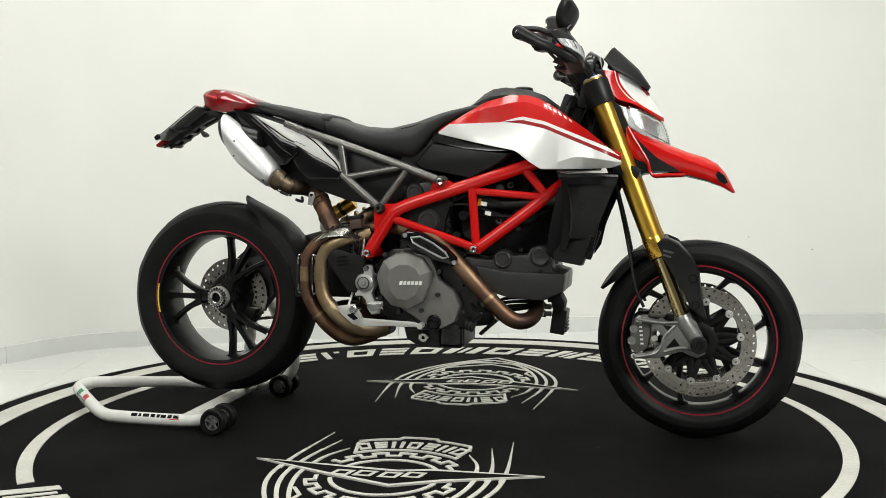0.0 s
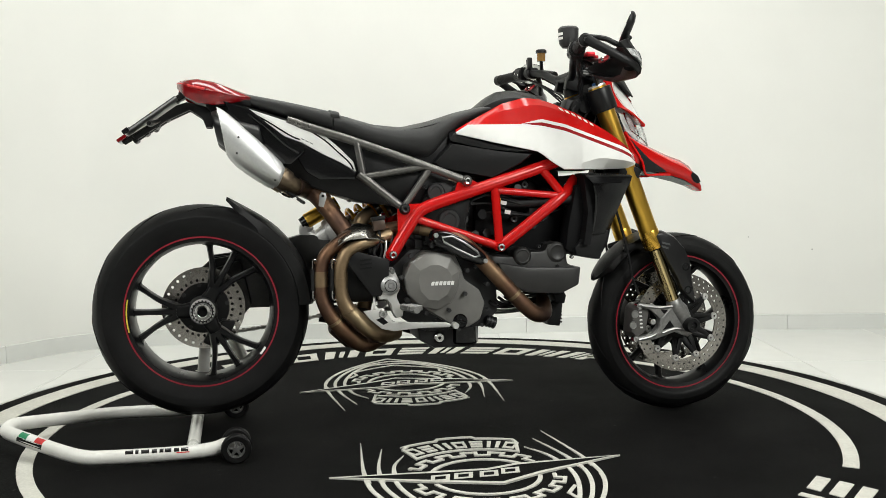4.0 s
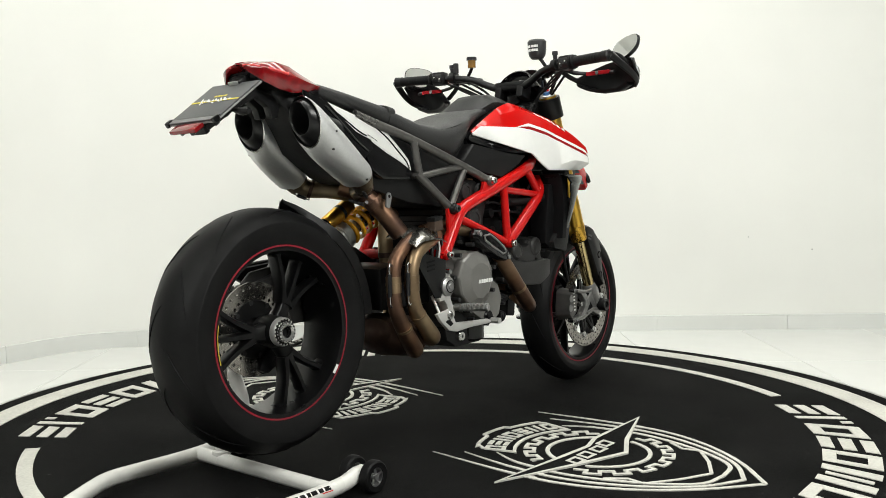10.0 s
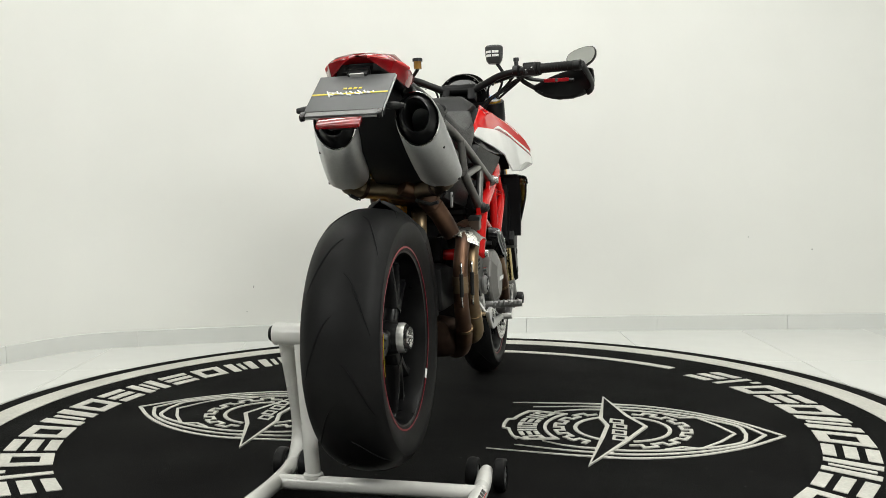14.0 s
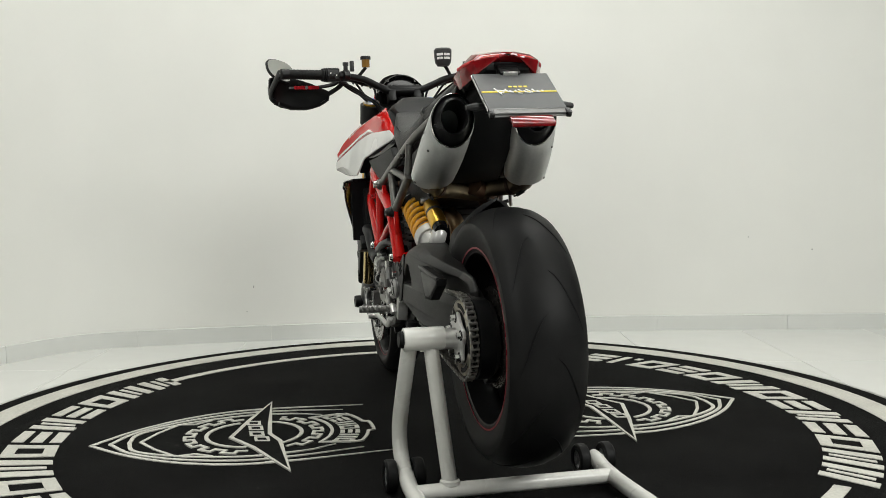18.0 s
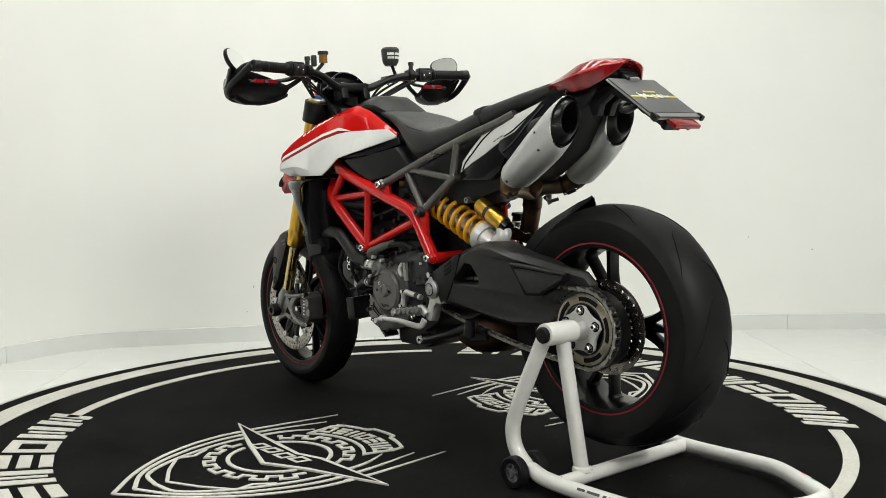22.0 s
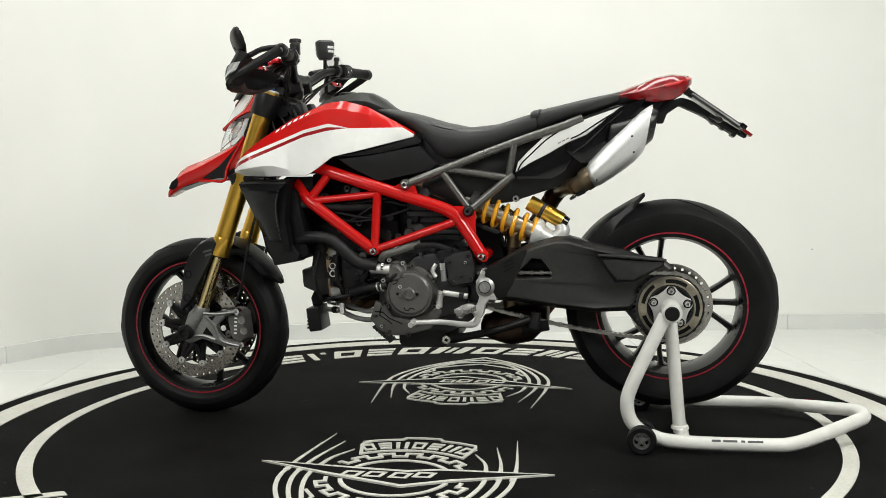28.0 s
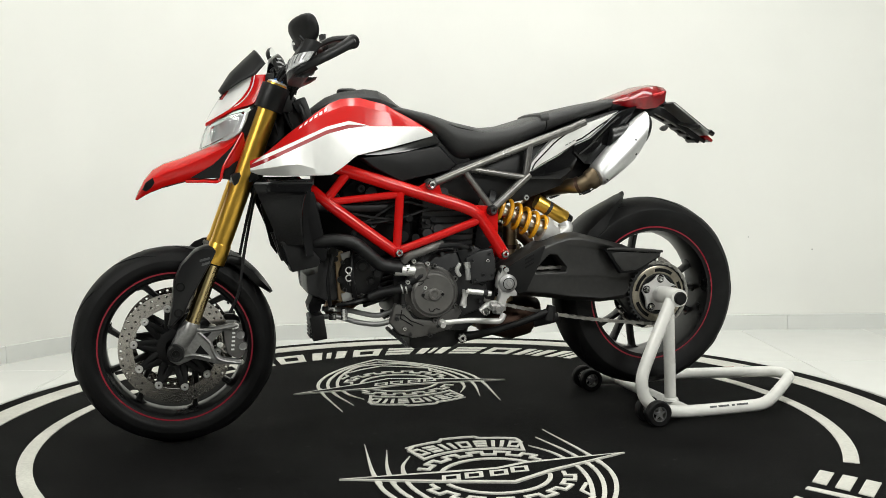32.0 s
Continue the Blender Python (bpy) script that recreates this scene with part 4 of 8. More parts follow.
for s in (1, -1):
    y = s * 0.158
    tube_part("frame_tube", [(-0.172, y, 0.540), (-0.150, y, 0.575), (-0.108, y, 0.640), (-0.085, y, 0.668), (-0.040, y * 0.99, 0.690), (0.10, y * 0.97, 0.734), (0.300, s * 0.140, 0.797), (0.40, s * 0.10, 0.83)], 0.0185, RED, 16, 5, "red main frame tube")
    tube_part("frame_tube", [(-0.10, y, 0.650), (0.03, y, 0.605), (0.160, s * 0.153, 0.560)], 0.0125, RED)
    tube_part("frame_tube", [(0.158, s * 0.153, 0.556), (0.26, s * 0.15, 0.630), (0.368, s * 0.142, 0.712), (0.420, s * 0.10, 0.760)], 0.0175, RED, 16, 4)
    tube_part("frame_tube", [(0.300, s * 0.141, 0.792), (0.366, s * 0.143, 0.712)], 0.0130, RED)
    tube_part("frame_tube", [(0.150, s * 0.151, 0.728), (0.366, s * 0.143, 0.708)], 0.0110, RED)
    tube_part("frame_tube", [(0.148, s * 0.153, 0.735), (0.160, s * 0.154, 0.565)], 0.0130, RED)
    part("frame_gusset", Geo().prism([(-0.150, 0.690), (-0.045, 0.694), (-0.105, 0.640), (-0.150, 0.580)], y - 0.006, y + 0.006), RED, bike, bevel=0.002)
    part("frame_gusset", Geo().prism([(0.035, 0.765), (0.055, 0.772), (0.105, 0.745), (0.02, 0.718)], y - 0.006, y + 0.006), RED, bike, bevel=0.002)
    for x, z, r in ((-0.168, 0.545, 0.018), (0.158, 0.559, 0.018), (-0.130, 0.677, 0.020), (0.058, 0.757, 0.020)):
        boss = part("frame_boss", Geo().lathe((x, 0, z), [(0.001, s * 0.178), (r * 0.62, s * 0.178), (r * 0.82, s * 0.172), (r * 0.82, s * 0.14)], 20), (SUBFRAME_GREY if z > 0.7 else MATT_BLACK) if z > 0.6 else RED, bike)
        part("frame_bolt", Geo().lathe((x, 0, z), [(0.004, s * 0.178), (0.005, s * 0.186), (0.010, s * 0.187), (0.012, s * 0.182), (0.012, s * 0.178)], 12), CHROME if z != 0.677 else DARK_GREY, boss, "steel bolt")
    tube_part("subframe_tube", [(-0.458, s * 0.096, 0.942), (-0.43, s * 0.101, 0.932), (-0.40, s * 0.108, 0.920), (-0.286, s * 0.128, 0.883), (-0.12, s * 0.145, 0.824), (0.045, s * 0.160, 0.762)], 0.0125, SUBFRAME_GREY, 14, 4, "grey steel subframe tube")
    tube_part("subframe_tube", [(-0.262, s * 0.135, 0.872), (-0.245, s * 0.140, 0.772)], 0.0105, SUBFRAME_GREY)
    tube_part("subframe_tube", [(-0.258, s * 0.138, 0.782), (-0.134, s * 0.158, 0.680)], 0.0125, SUBFRAME_GREY)
    tube_part("subframe_tube", [(-0.132, s * 0.158, 0.682), (-0.052, s * 0.150, 0.790)], 0.0105, SUBFRAME_GREY)
    tube_part("subframe_tube", [(-0.246, s * 0.140, 0.772), (-0.08, s * 0.148, 0.798), (-0.055, s * 0.150, 0.800)], 0.0105, SUBFRAME_GREY, 12, 3)
tube_part("frame_cross_tube", [(-0.170, -0.16, 0.543), (-0.170, 0.16, 0.543)], 0.017, RED)
tube_part("frame_cross_tube", [(0.16, -0.15, 0.556), (0.16, 0.15, 0.556)], 0.011, RED)
tube_part("frame_cross_tube", [(-0.25, -0.135, 0.775), (-0.25, 0.135, 0.775)], 0.010, SUBFRAME_GREY)

for s in (1, -1):
    part("seat_bracket", Geo().prism([(0.045, 0.764), (0.020, 0.766), (-0.070, 0.728), (-0.078, 0.708), (-0.062, 0.704), (0.040, 0.740)], s * 0.104, s * 0.112), STRAW_STEEL, bike, "dull brass bracket under the seat", bevel=0.002)
    part("seat_filler", Geo().prism([(0.110, 0.800), (0.105, 0.880), (0.030, 0.905), (-0.060, 0.870), (-0.090, 0.815)], s * 0.060, s * 0.098), PLASTIC, bike, "black plastic under the seat's edge", bevel=0.004)

# ---- tank, side panels, seat, tail ----



def at(x, pairs):
    return float(np.interp(x, [p[0] for p in pairs], [p[1] for p in pairs]))


RIDGE_Z = [(0.040, 0.912), (0.082, 0.936), (0.183, 0.990), (0.258, 1.010), (0.310, 1.006), (0.345, 0.992), (0.399, 0.958), (0.483, 0.897), (0.580, 0.817)]
RIDGE_Y = [(0.040, 0.112), (0.082, 0.114), (0.183, 0.114), (0.258, 0.102), (0.310, 0.096), (0.345, 0.114), (0.399, 0.168), (0.440, 0.197), (0.483, 0.220), (0.525, 0.236), (0.550, 0.229), (0.580, 0.196)]
LINE_Z = [(0.040, 0.905), (0.073, 0.926), (0.247, 0.926), (0.300, 0.919), (0.363, 0.903), (0.567, 0.813), (0.580, 0.808)]
LINE_Y = [(0.040, 0.118), (0.090, 0.130), (0.247, 0.152), (0.300, 0.164), (0.330, 0.172), (0.363, 0.182), (0.420, 0.203), (0.480, 0.227), (0.520, 0.241), (0.550, 0.234), (0.580, 0.199)]
CREASE_Z = [(0.040, 0.9025), (0.164, 0.882), (0.280, 0.858), (0.318, 0.830), (0.358, 0.794), (0.400, 0.805), (0.450, 0.819), (0.480, 0.8175), (0.580, 0.803)]
CREASE_Y = [(0.040, 0.120), (0.164, 0.156), (0.280, 0.177), (0.318, 0.186), (0.350, 0.195), (0.420, 0.220), (0.470, 0.233), (0.520, 0.242), (0.550, 0.235), (0.580, 0.199)]
LOW_Z = [(0.040, 0.899), (0.164, 0.868), (0.280, 0.842), (0.318, 0.812), (0.355, 0.788), (0.470, 0.787), (0.554, 0.790), (0.580, 0.800)]
LOW_Y = [(0.040, 0.1205), (0.164, 0.158), (0.280, 0.180), (0.355, 0.194), (0.414, 0.206), (0.470, 0.205), (0.540, 0.204), (0.580, 0.196)]


def tank_strip(s, lower, upper, xs, thick=0.004, mid=None, puff=0.0):
    """A panel between two edge lines, each a pair of functions of x; real thickness inwards."""
    rings = []
    for x in xs:
        a, b = Vector((x, lower(x)[0], lower(x)[1])), Vector((x, upper(x)[0], upper(x)[1]))
        pts = [a, *( [Vector((x, *mid(x)))] if mid else []), b]
        if not mid:
            m = (a + b) / 2 + Vector((0, puff, puff * 0.5))
            pts = [a, m, b]
        pts = pts + [p - Vector((0, thick, thick * 0.3)) for p in pts[::-1]]
        rings.append([Vector((p.x, s * p.y, p.z)) for p in pts])
    return Geo().loft(rings)


def k_line(x):
    return min(1.0, max(0.0, (x - 0.235) / 0.06))


def edge(zs, ys, dz=0.0):
    return lambda x: (at(x, ys) - dz * 0.35 * k_line(x), at(x, zs) + dz * k_line(x))


def red_mid(x):
    lo, hi = edge(LINE_Z, LINE_Y, 0.021)(x), (at(x, RIDGE_Y), at(x, RIDGE_Z))
    k = 0.5 + 0.16 * min(1.0, max(0.0, (x - 0.06) / 0.12))
    out = 0.30 * min(1.0, max(0.0, (x - 0.06) / 0.12)) * min(1.0, max(0.0, (0.50 - x) / 0.12))
    return (lo[0] + (hi[0] - lo[0]) * (k - out), lo[1] + (hi[1] - lo[1]) * k)


def wing_mid(x):
    z = at(x, CREASE_Z)
    lo, hi = at(x, LOW_Z), at(x, LINE_Z)
    f = (z - lo) / max(1e-4, hi - lo)
    plain = at(x, LOW_Y) + (at(x, LINE_Y) - at(x, LOW_Y)) * f + 0.002
    k = min(1.0, max(0.0, (x - 0.345) / 0.09))
    k = k * k * (3 - 2 * k)
    return (plain + (at(x, CREASE_Y) - plain) * k, z)


fine = list(np.linspace(0.040, 0.580, 49))
stripe_x = [x for x in fine if x > 0.225]
for s in (1, -1):
    red = part("tank_panel", tank_strip(s, edge(LINE_Z, LINE_Y, 0.021), edge(RIDGE_Z, RIDGE_Y), fine, mid=red_mid), RED, bike, "glossy red tank panel with a bevelled upper edge", angle=24)
    part("tank_stripe", tank_strip(s, edge(LINE_Z, LINE_Y, 0.011), edge(LINE_Z, LINE_Y, 0.021), stripe_x), WHITE, red, "thin white stripe")
    part("tank_stripe", tank_strip(s, edge(LINE_Z, LINE_Y, 0.0), edge(LINE_Z, LINE_Y, 0.011), stripe_x), DARK_RED, red, "thin dark red stripe")
    part("tank_wing", tank_strip(s, edge(LOW_Z, LOW_Y), edge(LINE_Z, LINE_Y), fine, mid=wing_mid), WHITE, bike, "glossy white tank wing", angle=30)
    # maker's name as plain white bars along the upper edge
    for k in range(6):
        x0 = 0.356 + k * 0.0155
        g = Geo()
        ring = []
        for x, dz in ((x0, -0.005), (x0 + 0.009, -0.005), (x0 + 0.0115, -0.014), (x0 + 0.0025, -0.014)):
            mid_y, mid_z = red_mid(x)
            f = 0.36 if dz > -0.010 else 0.76
            y, z = at(x, RIDGE_Y) + (mid_y - at(x, RIDGE_Y)) * f + 0.0012, at(x, RIDGE_Z) + (mid_z - at(x, RIDGE_Z)) * f
            ring.append(Vector((x, s * y, z + 0.0008)))
        part("tank_print", g.loft([ring, [p - Vector((0, s * 0.004, 0.002)) for p in ring]]), WHITE_PRINT, red)
    # knee panels, in two pieces
    low = [(0.268, 0.836), (0.169, 0.846), (0.020, 0.871), (-0.036, 0.813), (-0.015, 0.796), (0.069, 0.779), (0.144, 0.764), (0.232, 0.808)]
    ky = lambda x: 0.128 + (x + 0.035) * 0.13
    cx_, cz_ = 0.11, 0.815
    draw_in = lambda pts, f: [(cx_ + (x - cx_) * f, cz_ + (z - cz_) * f) for x, z in pts]
    part("knee_panel", Geo().loft([[(x, s * 0.085, z) for x, z in low], [(x, s * (ky(x) - 0.012), z) for x, z in low], [(x, s * ky(x), z) for x, z in draw_in(low, 0.94)]]), PLASTIC, bike, "matt black knee panel with a bevelled edge", bevel=0.003, angle=30)
    up = [(0.272, 0.843), (0.167, 0.878), (0.041, 0.907), (0.018, 0.885), (0.023, 0.876), (0.127, 0.852), (0.202, 0.843)]
    ku = lambda x: 0.120 + (x - 0.02) * 0.19
    part("knee_panel_top", Geo().loft([[(x, s * 0.085, z) for x, z in up], [(x, s * (ku(x) + 0.006 - 0.5 * max(0.0, z - (0.876 - 0.13 * x))), z) for x, z in up]]), GLOSS_BLACK, bike, "gloss black panel strip", bevel=0.002)

# tank core and the black top cover
core = []
for x in np.linspace(0.02, 0.50, 14):
    w, z1 = min(at(x, RIDGE_Y) - 0.006, 0.150), at(x, RIDGE_Z) - 0.008
    core.append([(x, -w, z1), (x, -w - 0.01, z1 - 0.08), (x, -0.07, 0.79), (x, 0.07, 0.79), (x, w + 0.01, z1 - 0.08), (x, w, z1)])
part("tank_core", Geo().loft(core), DEEP_BLACK, bike, "black tank body between the panels")
cover = []
for x, w, z, dz in ((0.095, 0.060, 0.968, 0.004), (0.131, 0.080, 0.982, 0.012), (0.165, 0.088, 0.998, 0.024), (0.193, 0.088, 1.008, 0.029), (0.228, 0.086, 1.012, 0.029), (0.298, 0.082, 1.008, 0.024), (0.345, 0.080, 0.994, 0.020), (0.385, 0.070, 0.972, 0.012)):
    cover.append([(x, -w, z - 0.022), (x, -w, z), (x, -w * 0.55, z + dz * 0.9), (x, 0, z + dz), (x, w * 0.55, z + dz * 0.9), (x, w, z), (x, w, z - 0.022)])
part("tank_cover", Geo().loft(cover), PLASTIC, bike, "dark grey tank top cover", bevel=0.003, angle=30)
part("fuel_cap", Geo().lathe((0.275, 0, 1.030), [(0.001, 0.012), (0.022, 0.012), (0.030, 0.008), (0.032, 0.0), (0.032, -0.012)], 28, "z"), MATT_BLACK, bike, "round black fuel cap")


def seat_rings(stations):
    rings = []
    for x, zt, zb, w in stations:
        n, ring = 20, []
        zm = zt - (zt - zb) * 0.42
        for k in range(n):
            a = 2 * math.pi * k / n
            ca, sa = math.cos(a), math.sin(a)
            y = w * math.copysign(abs(ca) ** 0.62, ca)
            if sa >= 0:
                z = zm + (zt - zm) * abs(sa) ** 0.55
            else:
                z, y = zm - (zm - zb) * abs(sa) ** 0.7, y * (1.0 - 0.10 * abs(sa))
            ring.append((x, y, z))
        rings.append(ring)
    return rings


TOPZ = [(-0.600, 1.012), (-0.578, 1.018), (-0.462, 0.996), (-0.335, 0.968), (-0.292, 0.957), (-0.207, 0.932), (-0.121, 0.924), (-0.035, 0.943), (0.051, 0.970), (0.137, 0.988), (0.190, 0.990)]
BOTZ = [(-0.600, 0.996), (-0.505, 0.966), (-0.372, 0.922), (-0.205, 0.850), (-0.053, 0.812), (-0.030, 0.822), (-0.002, 0.856), (0.033, 0.898), (0.082, 0.930), (0.190, 0.975)]
WID = [(-0.600, 0.070), (-0.50, 0.085), (-0.35, 0.105), (-0.22, 0.122), (-0.08, 0.135), (0.0, 0.128), (0.05, 0.112), (0.12, 0.096), (0.19, 0.080)]
xs = np.linspace(-0.325, 0.185, 30)
seat = part("seat", Geo().loft(seat_rings([(x, at(x, TOPZ), at(x, BOTZ), at(x, WID)) for x in xs])), SEAT, bike, "black vinyl seat with a scooped rider place", angle=60)
xs = np.linspace(-0.595, -0.328, 14)
part("pillion_seat", Geo().loft(seat_rings([(x, at(x, TOPZ) + 0.004, at(x, BOTZ), at(x, WID) + 0.001) for x in xs])), SEAT, seat, "black vinyl pillion pad", angle=60)
x = -0.322
strap = seat_rings([(x - 0.012, at(x - 0.012, TOPZ) + 0.0065, at(x, BOTZ) + 0.03, at(x, WID) + 0.003), (x + 0.006, at(x, TOPZ) + 0.006, at(x, BOTZ) + 0.03, at(x, WID) + 0.003), (x + 0.014, at(x, TOPZ) + 0.002, at(x, BOTZ) + 0.03, at(x, WID) + 0.003)])
part("seat_strap", Geo().loft(strap), SEAT, seat, angle=60)
for s in (1, -1):
    pts = [(x, s * (at(x, WID) * 0.93), at(x, TOPZ) - 0.018) for x in np.linspace(-0.56, 0.10, 20)]
    part("seat_seam", Geo().tube(pts, 0.0013, 5), DEEP_BLACK, seat)

# tail: side panels, under tray, tail lamp
for s in (1, -1):
    white = [(-0.577, 0.977), (-0.540, 0.964), (-0.472, 0.941), (-0.391, 0.917), (-0.347, 0.890), (-0.303, 0.850), (-0.272, 0.818), (-0.264, 0.789), (-0.306, 0.815), (-0.359, 0.841), (-0.416, 0.874), (-0.469, 0.895), (-0.515, 0.931), (-0.563, 0.971)]
    lean_in = lambda x: 0.092 + (x + 0.60) * 0.112
    skin = lambda pts, d: Geo().loft([[(x, s * (lean_in(x) - 0.03), z) for x, z in pts], [(x, s * (lean_in(x) + d), z) for x, z in pts]])
    w = part("tail_panel", skin(white, -0.004), WHITE, bike, "white tail side panel with black trim", bevel=0.003)
    band = [(-0.640, 0.996), (-0.580, 0.979), (-0.563, 0.970), (-0.515, 0.930), (-0.469, 0.894), (-0.416, 0.873), (-0.412, 0.848), (-0.452, 0.812), (-0.480, 0.812), (-0.548, 0.885), (-0.610, 0.950)]
    part("tail_panel_trim", skin(band, 0.006), GLOSS_BLACK, w, "gloss black rear trim", bevel=0.004)
    part("trim_rib", Geo().tube([(x, s * (lean_in(x) + 0.006), z) for x, z in ((-0.570, 0.958), (-0.515, 0.912), (-0.468, 0.868), (-0.430, 0.842))], 0.0035, 8, 3), GLOSS_BLACK, w)
    for line in ([(-0.548, 0.956), (-0.505, 0.930), (-0.452, 0.896), (-0.425, 0.884)], [(-0.392, 0.907), (-0.352, 0.880), (-0.312, 0.843), (-0.284, 0.816), (-0.272, 0.795)]):
        part("tail_panel_line", Geo().tube([(x, s * (lean_in(x) - 0.004), z) for x, z in line], 0.0022, 6, 4), GLOSS_BLACK, w)
    for k in range(3):
        part("tail_print", skin([(-0.420 + k * 0.012, 0.888 - k * 0.006), (-0.412 + k * 0.012, 0.884 - k * 0.006), (-0.412 + k * 0.012, 0.881 - k * 0.006), (-0.420 + k * 0.012, 0.885 - k * 0.006)], -0.0034), PLATE_GREY, w)
    black = [(-0.416, 0.873), (-0.359, 0.840), (-0.306, 0.814), (-0.264, 0.788), (-0.268, 0.766), (-0.370, 0.766), (-0.408, 0.790), (-0.432, 0.830)]
    part("tail_lower_panel", skin(black, -0.001), GLOSS_BLACK, bike, "gloss black lower tail panel", bevel=0.005)
tray = []
for x, w, z0, z1 in ((-0.690, 0.035, 0.985, 1.005), (-0.640, 0.055, 0.93, 1.000), (-0.58, 0.062, 0.84, 0.985), (-0.48, 0.062, 0.775, 0.955), (-0.36, 0.075, 0.735, 0.915), (-0.25, 0.10, 0.70, 0.87), (-0.10, 0.11, 0.68, 0.83), (0.02, 0.10, 0.70, 0.80)):
    tray.append([(x, -w, z0), (x, w, z0), (x, w * 1.15, (z0 + z1) / 2), (x, w, z1), (x, -w, z1), (x, -w * 1.15, (z0 + z1) / 2)])
part("under_tray", Geo().loft(tray), PLASTIC, bike, "black plastic tray under the seat", bevel=0.006)
lamp = []
for x, w, z0, z1, drop in ((-0.768, 0.045, 1.042, 1.057, 0.008), (-0.748, 0.080, 1.032, 1.063, 0.022), (-0.712, 0.099, 1.016, 1.067, 0.026), (-0.665, 0.101, 1.005, 1.059, 0.022), (-0.615, 0.094, 1.000, 1.040, 0.010), (-0.560, 0.080, 1.000, 1.021, 0.0)):
    lamp.append([(x, -w * 0.90, z0 - drop), (x, -w, (z0 * 2 + z1) / 3), (x, -w * 0.74, z1 - 0.007), (x, -w * 0.24, z1), (x, 0, z1 - 0.003), (x, w * 0.24, z1), (x, w * 0.74, z1 - 0.007), (x, w, (z0 * 2 + z1) / 3), (x, w * 0.90, z0 - drop), (x, w * 0.55, z0 + 0.004), (x, 0, z0 + 0.010), (x, -w * 0.55, z0 + 0.004)])
tail = part("tail_lamp", Geo().loft(lamp), RED_LENS, bike, "glossy red wraparound tail lamp", bevel=0.003, angle=30)
part("tail_lamp_insert", Geo().box((-0.748, 0, 1.030), (0.016, 0.06, 0.014), (0, -35, 0)), DEEP_BLACK, tail, bevel=0.002)

for s in (1, -1):
    part("lamp_strip", Geo().tube([(-0.690, s * 0.100, 1.028), (-0.725, s * 0.090, 1.036), (-0.752, s * 0.060, 1.046), (-0.766, s * 0.022, 1.051)], 0.0042, 8, 5), RED_PRINT, tail, "brighter red light strip")
under = []
for x, w, z in ((-0.752, 0.060, 1.036), (-0.720, 0.086, 1.018), (-0.665, 0.092, 1.004), (-0.615, 0.088, 0.998), (-0.560, 0.076, 0.998)):
    under.append([(x, -w, z + 0.002), (x, -w * 0.8, z - 0.016), (x, w * 0.8, z - 0.016), (x, w, z + 0.002)])
part("tail_lamp_tray", Geo().loft(under), PLASTIC, bike, "black plastic tray under the tail lamp", bevel=0.003)
part("lamp_notch", Geo().box((-0.742, 0, 1.058), (0.040, 0.030, 0.010), (0, -6, 0)), RED_LENS, tail, bevel=0.003)
# number plate on its arm
for s in (1, -1):
    part("plate_arm", Geo().prism([(-0.660, 0.975), (-0.690, 0.985), (-0.742, 0.998), (-0.772, 0.988), (-0.898, 0.899), (-0.884, 0.889), (-0.800, 0.944), (-0.735, 0.975), (-0.700, 0.952), (-0.690, 0.925), (-0.672, 0.925), (-0.664, 0.950)], s * 0.012, s * 0.034), PLASTIC, bike, "black plate bracket", bevel=0.003)
slope = math.degrees(math.atan2(0.100, 0.140))
pm = pose(-0.842, 0, 0.958, 0, 0, 0) @ pose(0, 0, 0, 0, -slope, 0)


def on_plate(g):
    g.v = [tuple(pm @ Vector(v)) for v in g.v]
    return g


plate = part("number_plate", on_plate(Geo().box((0, 0, 0), (0.172, 0.180, 0.004))), PLATE_GREY, bike, "dark grey plate with a yellow line and white bars", bevel=0.0012)
part("plate_edge", on_plate(Geo().box((0.0, 0, -0.004), (0.176, 0.184, 0.004))), ALLOY, plate, "bright metal plate edge", bevel=0.001)
part("plate_band", on_plate(Geo().box((-0.0785, 0, 0.0024), (0.015, 0.180, 0.0016))), PLATE_EDGE, plate, "pale strip along the lower edge")
part("plate_rule", on_plate(Geo().box((-0.069, 0, 0.0027), (0.0035, 0.180, 0.0016))), GLOSS_BLACK, plate)
for s in (1, -1):
    part("plate_bolt", on_plate(Geo().box((-0.082, s * 0.088, 0.0), (0.020, 0.012, 0.014))), GLOSS_BLACK, plate, bevel=0.003)
part("plate_line", on_plate(Geo().box((0.004, 0, 0.0026), (0.005, 0.176, 0.001))), YELLOW_TAG, plate, "yellow line")
rng = random.Random(8)
for k in range(11):
    y0 = 0.050 - k * 0.0105
    tall = (0.030, 0.010, 0.014, 0.012, 0.008, 0.012, 0.008, 0.020, 0.012, 0.010, 0.006)[k]
    part("plate_bar", on_plate(Geo().box((0.004 + 0.002 * (k % 3), y0, 0.0034), (tall, 0.0032, 0.0012), (0, 0, 24 + 20 * (k % 2)))), WHITE_PRINT, plate)
    if k % 2:
        part("plate_bar", on_plate(Geo().box((0.002 - 0.003 * (k % 3), y0 + 0.003, 0.0034), (0.0028, 0.011, 0.0012), (0, 0, -18))), WHITE_PRINT, plate)
part("plate_bar", on_plate(Geo().box((0.008, 0.040, 0.0034), (0.003, 0.030, 0.0012), (0, 0, -8))), WHITE_PRINT, plate)
for k in range(4):
    part("plate_bar", on_plate(Geo().box((0.026, 0.016 - k * 0.012, 0.0026), (0.006, 0.008, 0.001))), YELLOW_TAG, plate)
part("reflector", on_plate(Geo().box((-0.106, 0.0, -0.005), (0.030, 0.098, 0.010))), RED_LENS, bike, "red reflector below the plate", bevel=0.002)
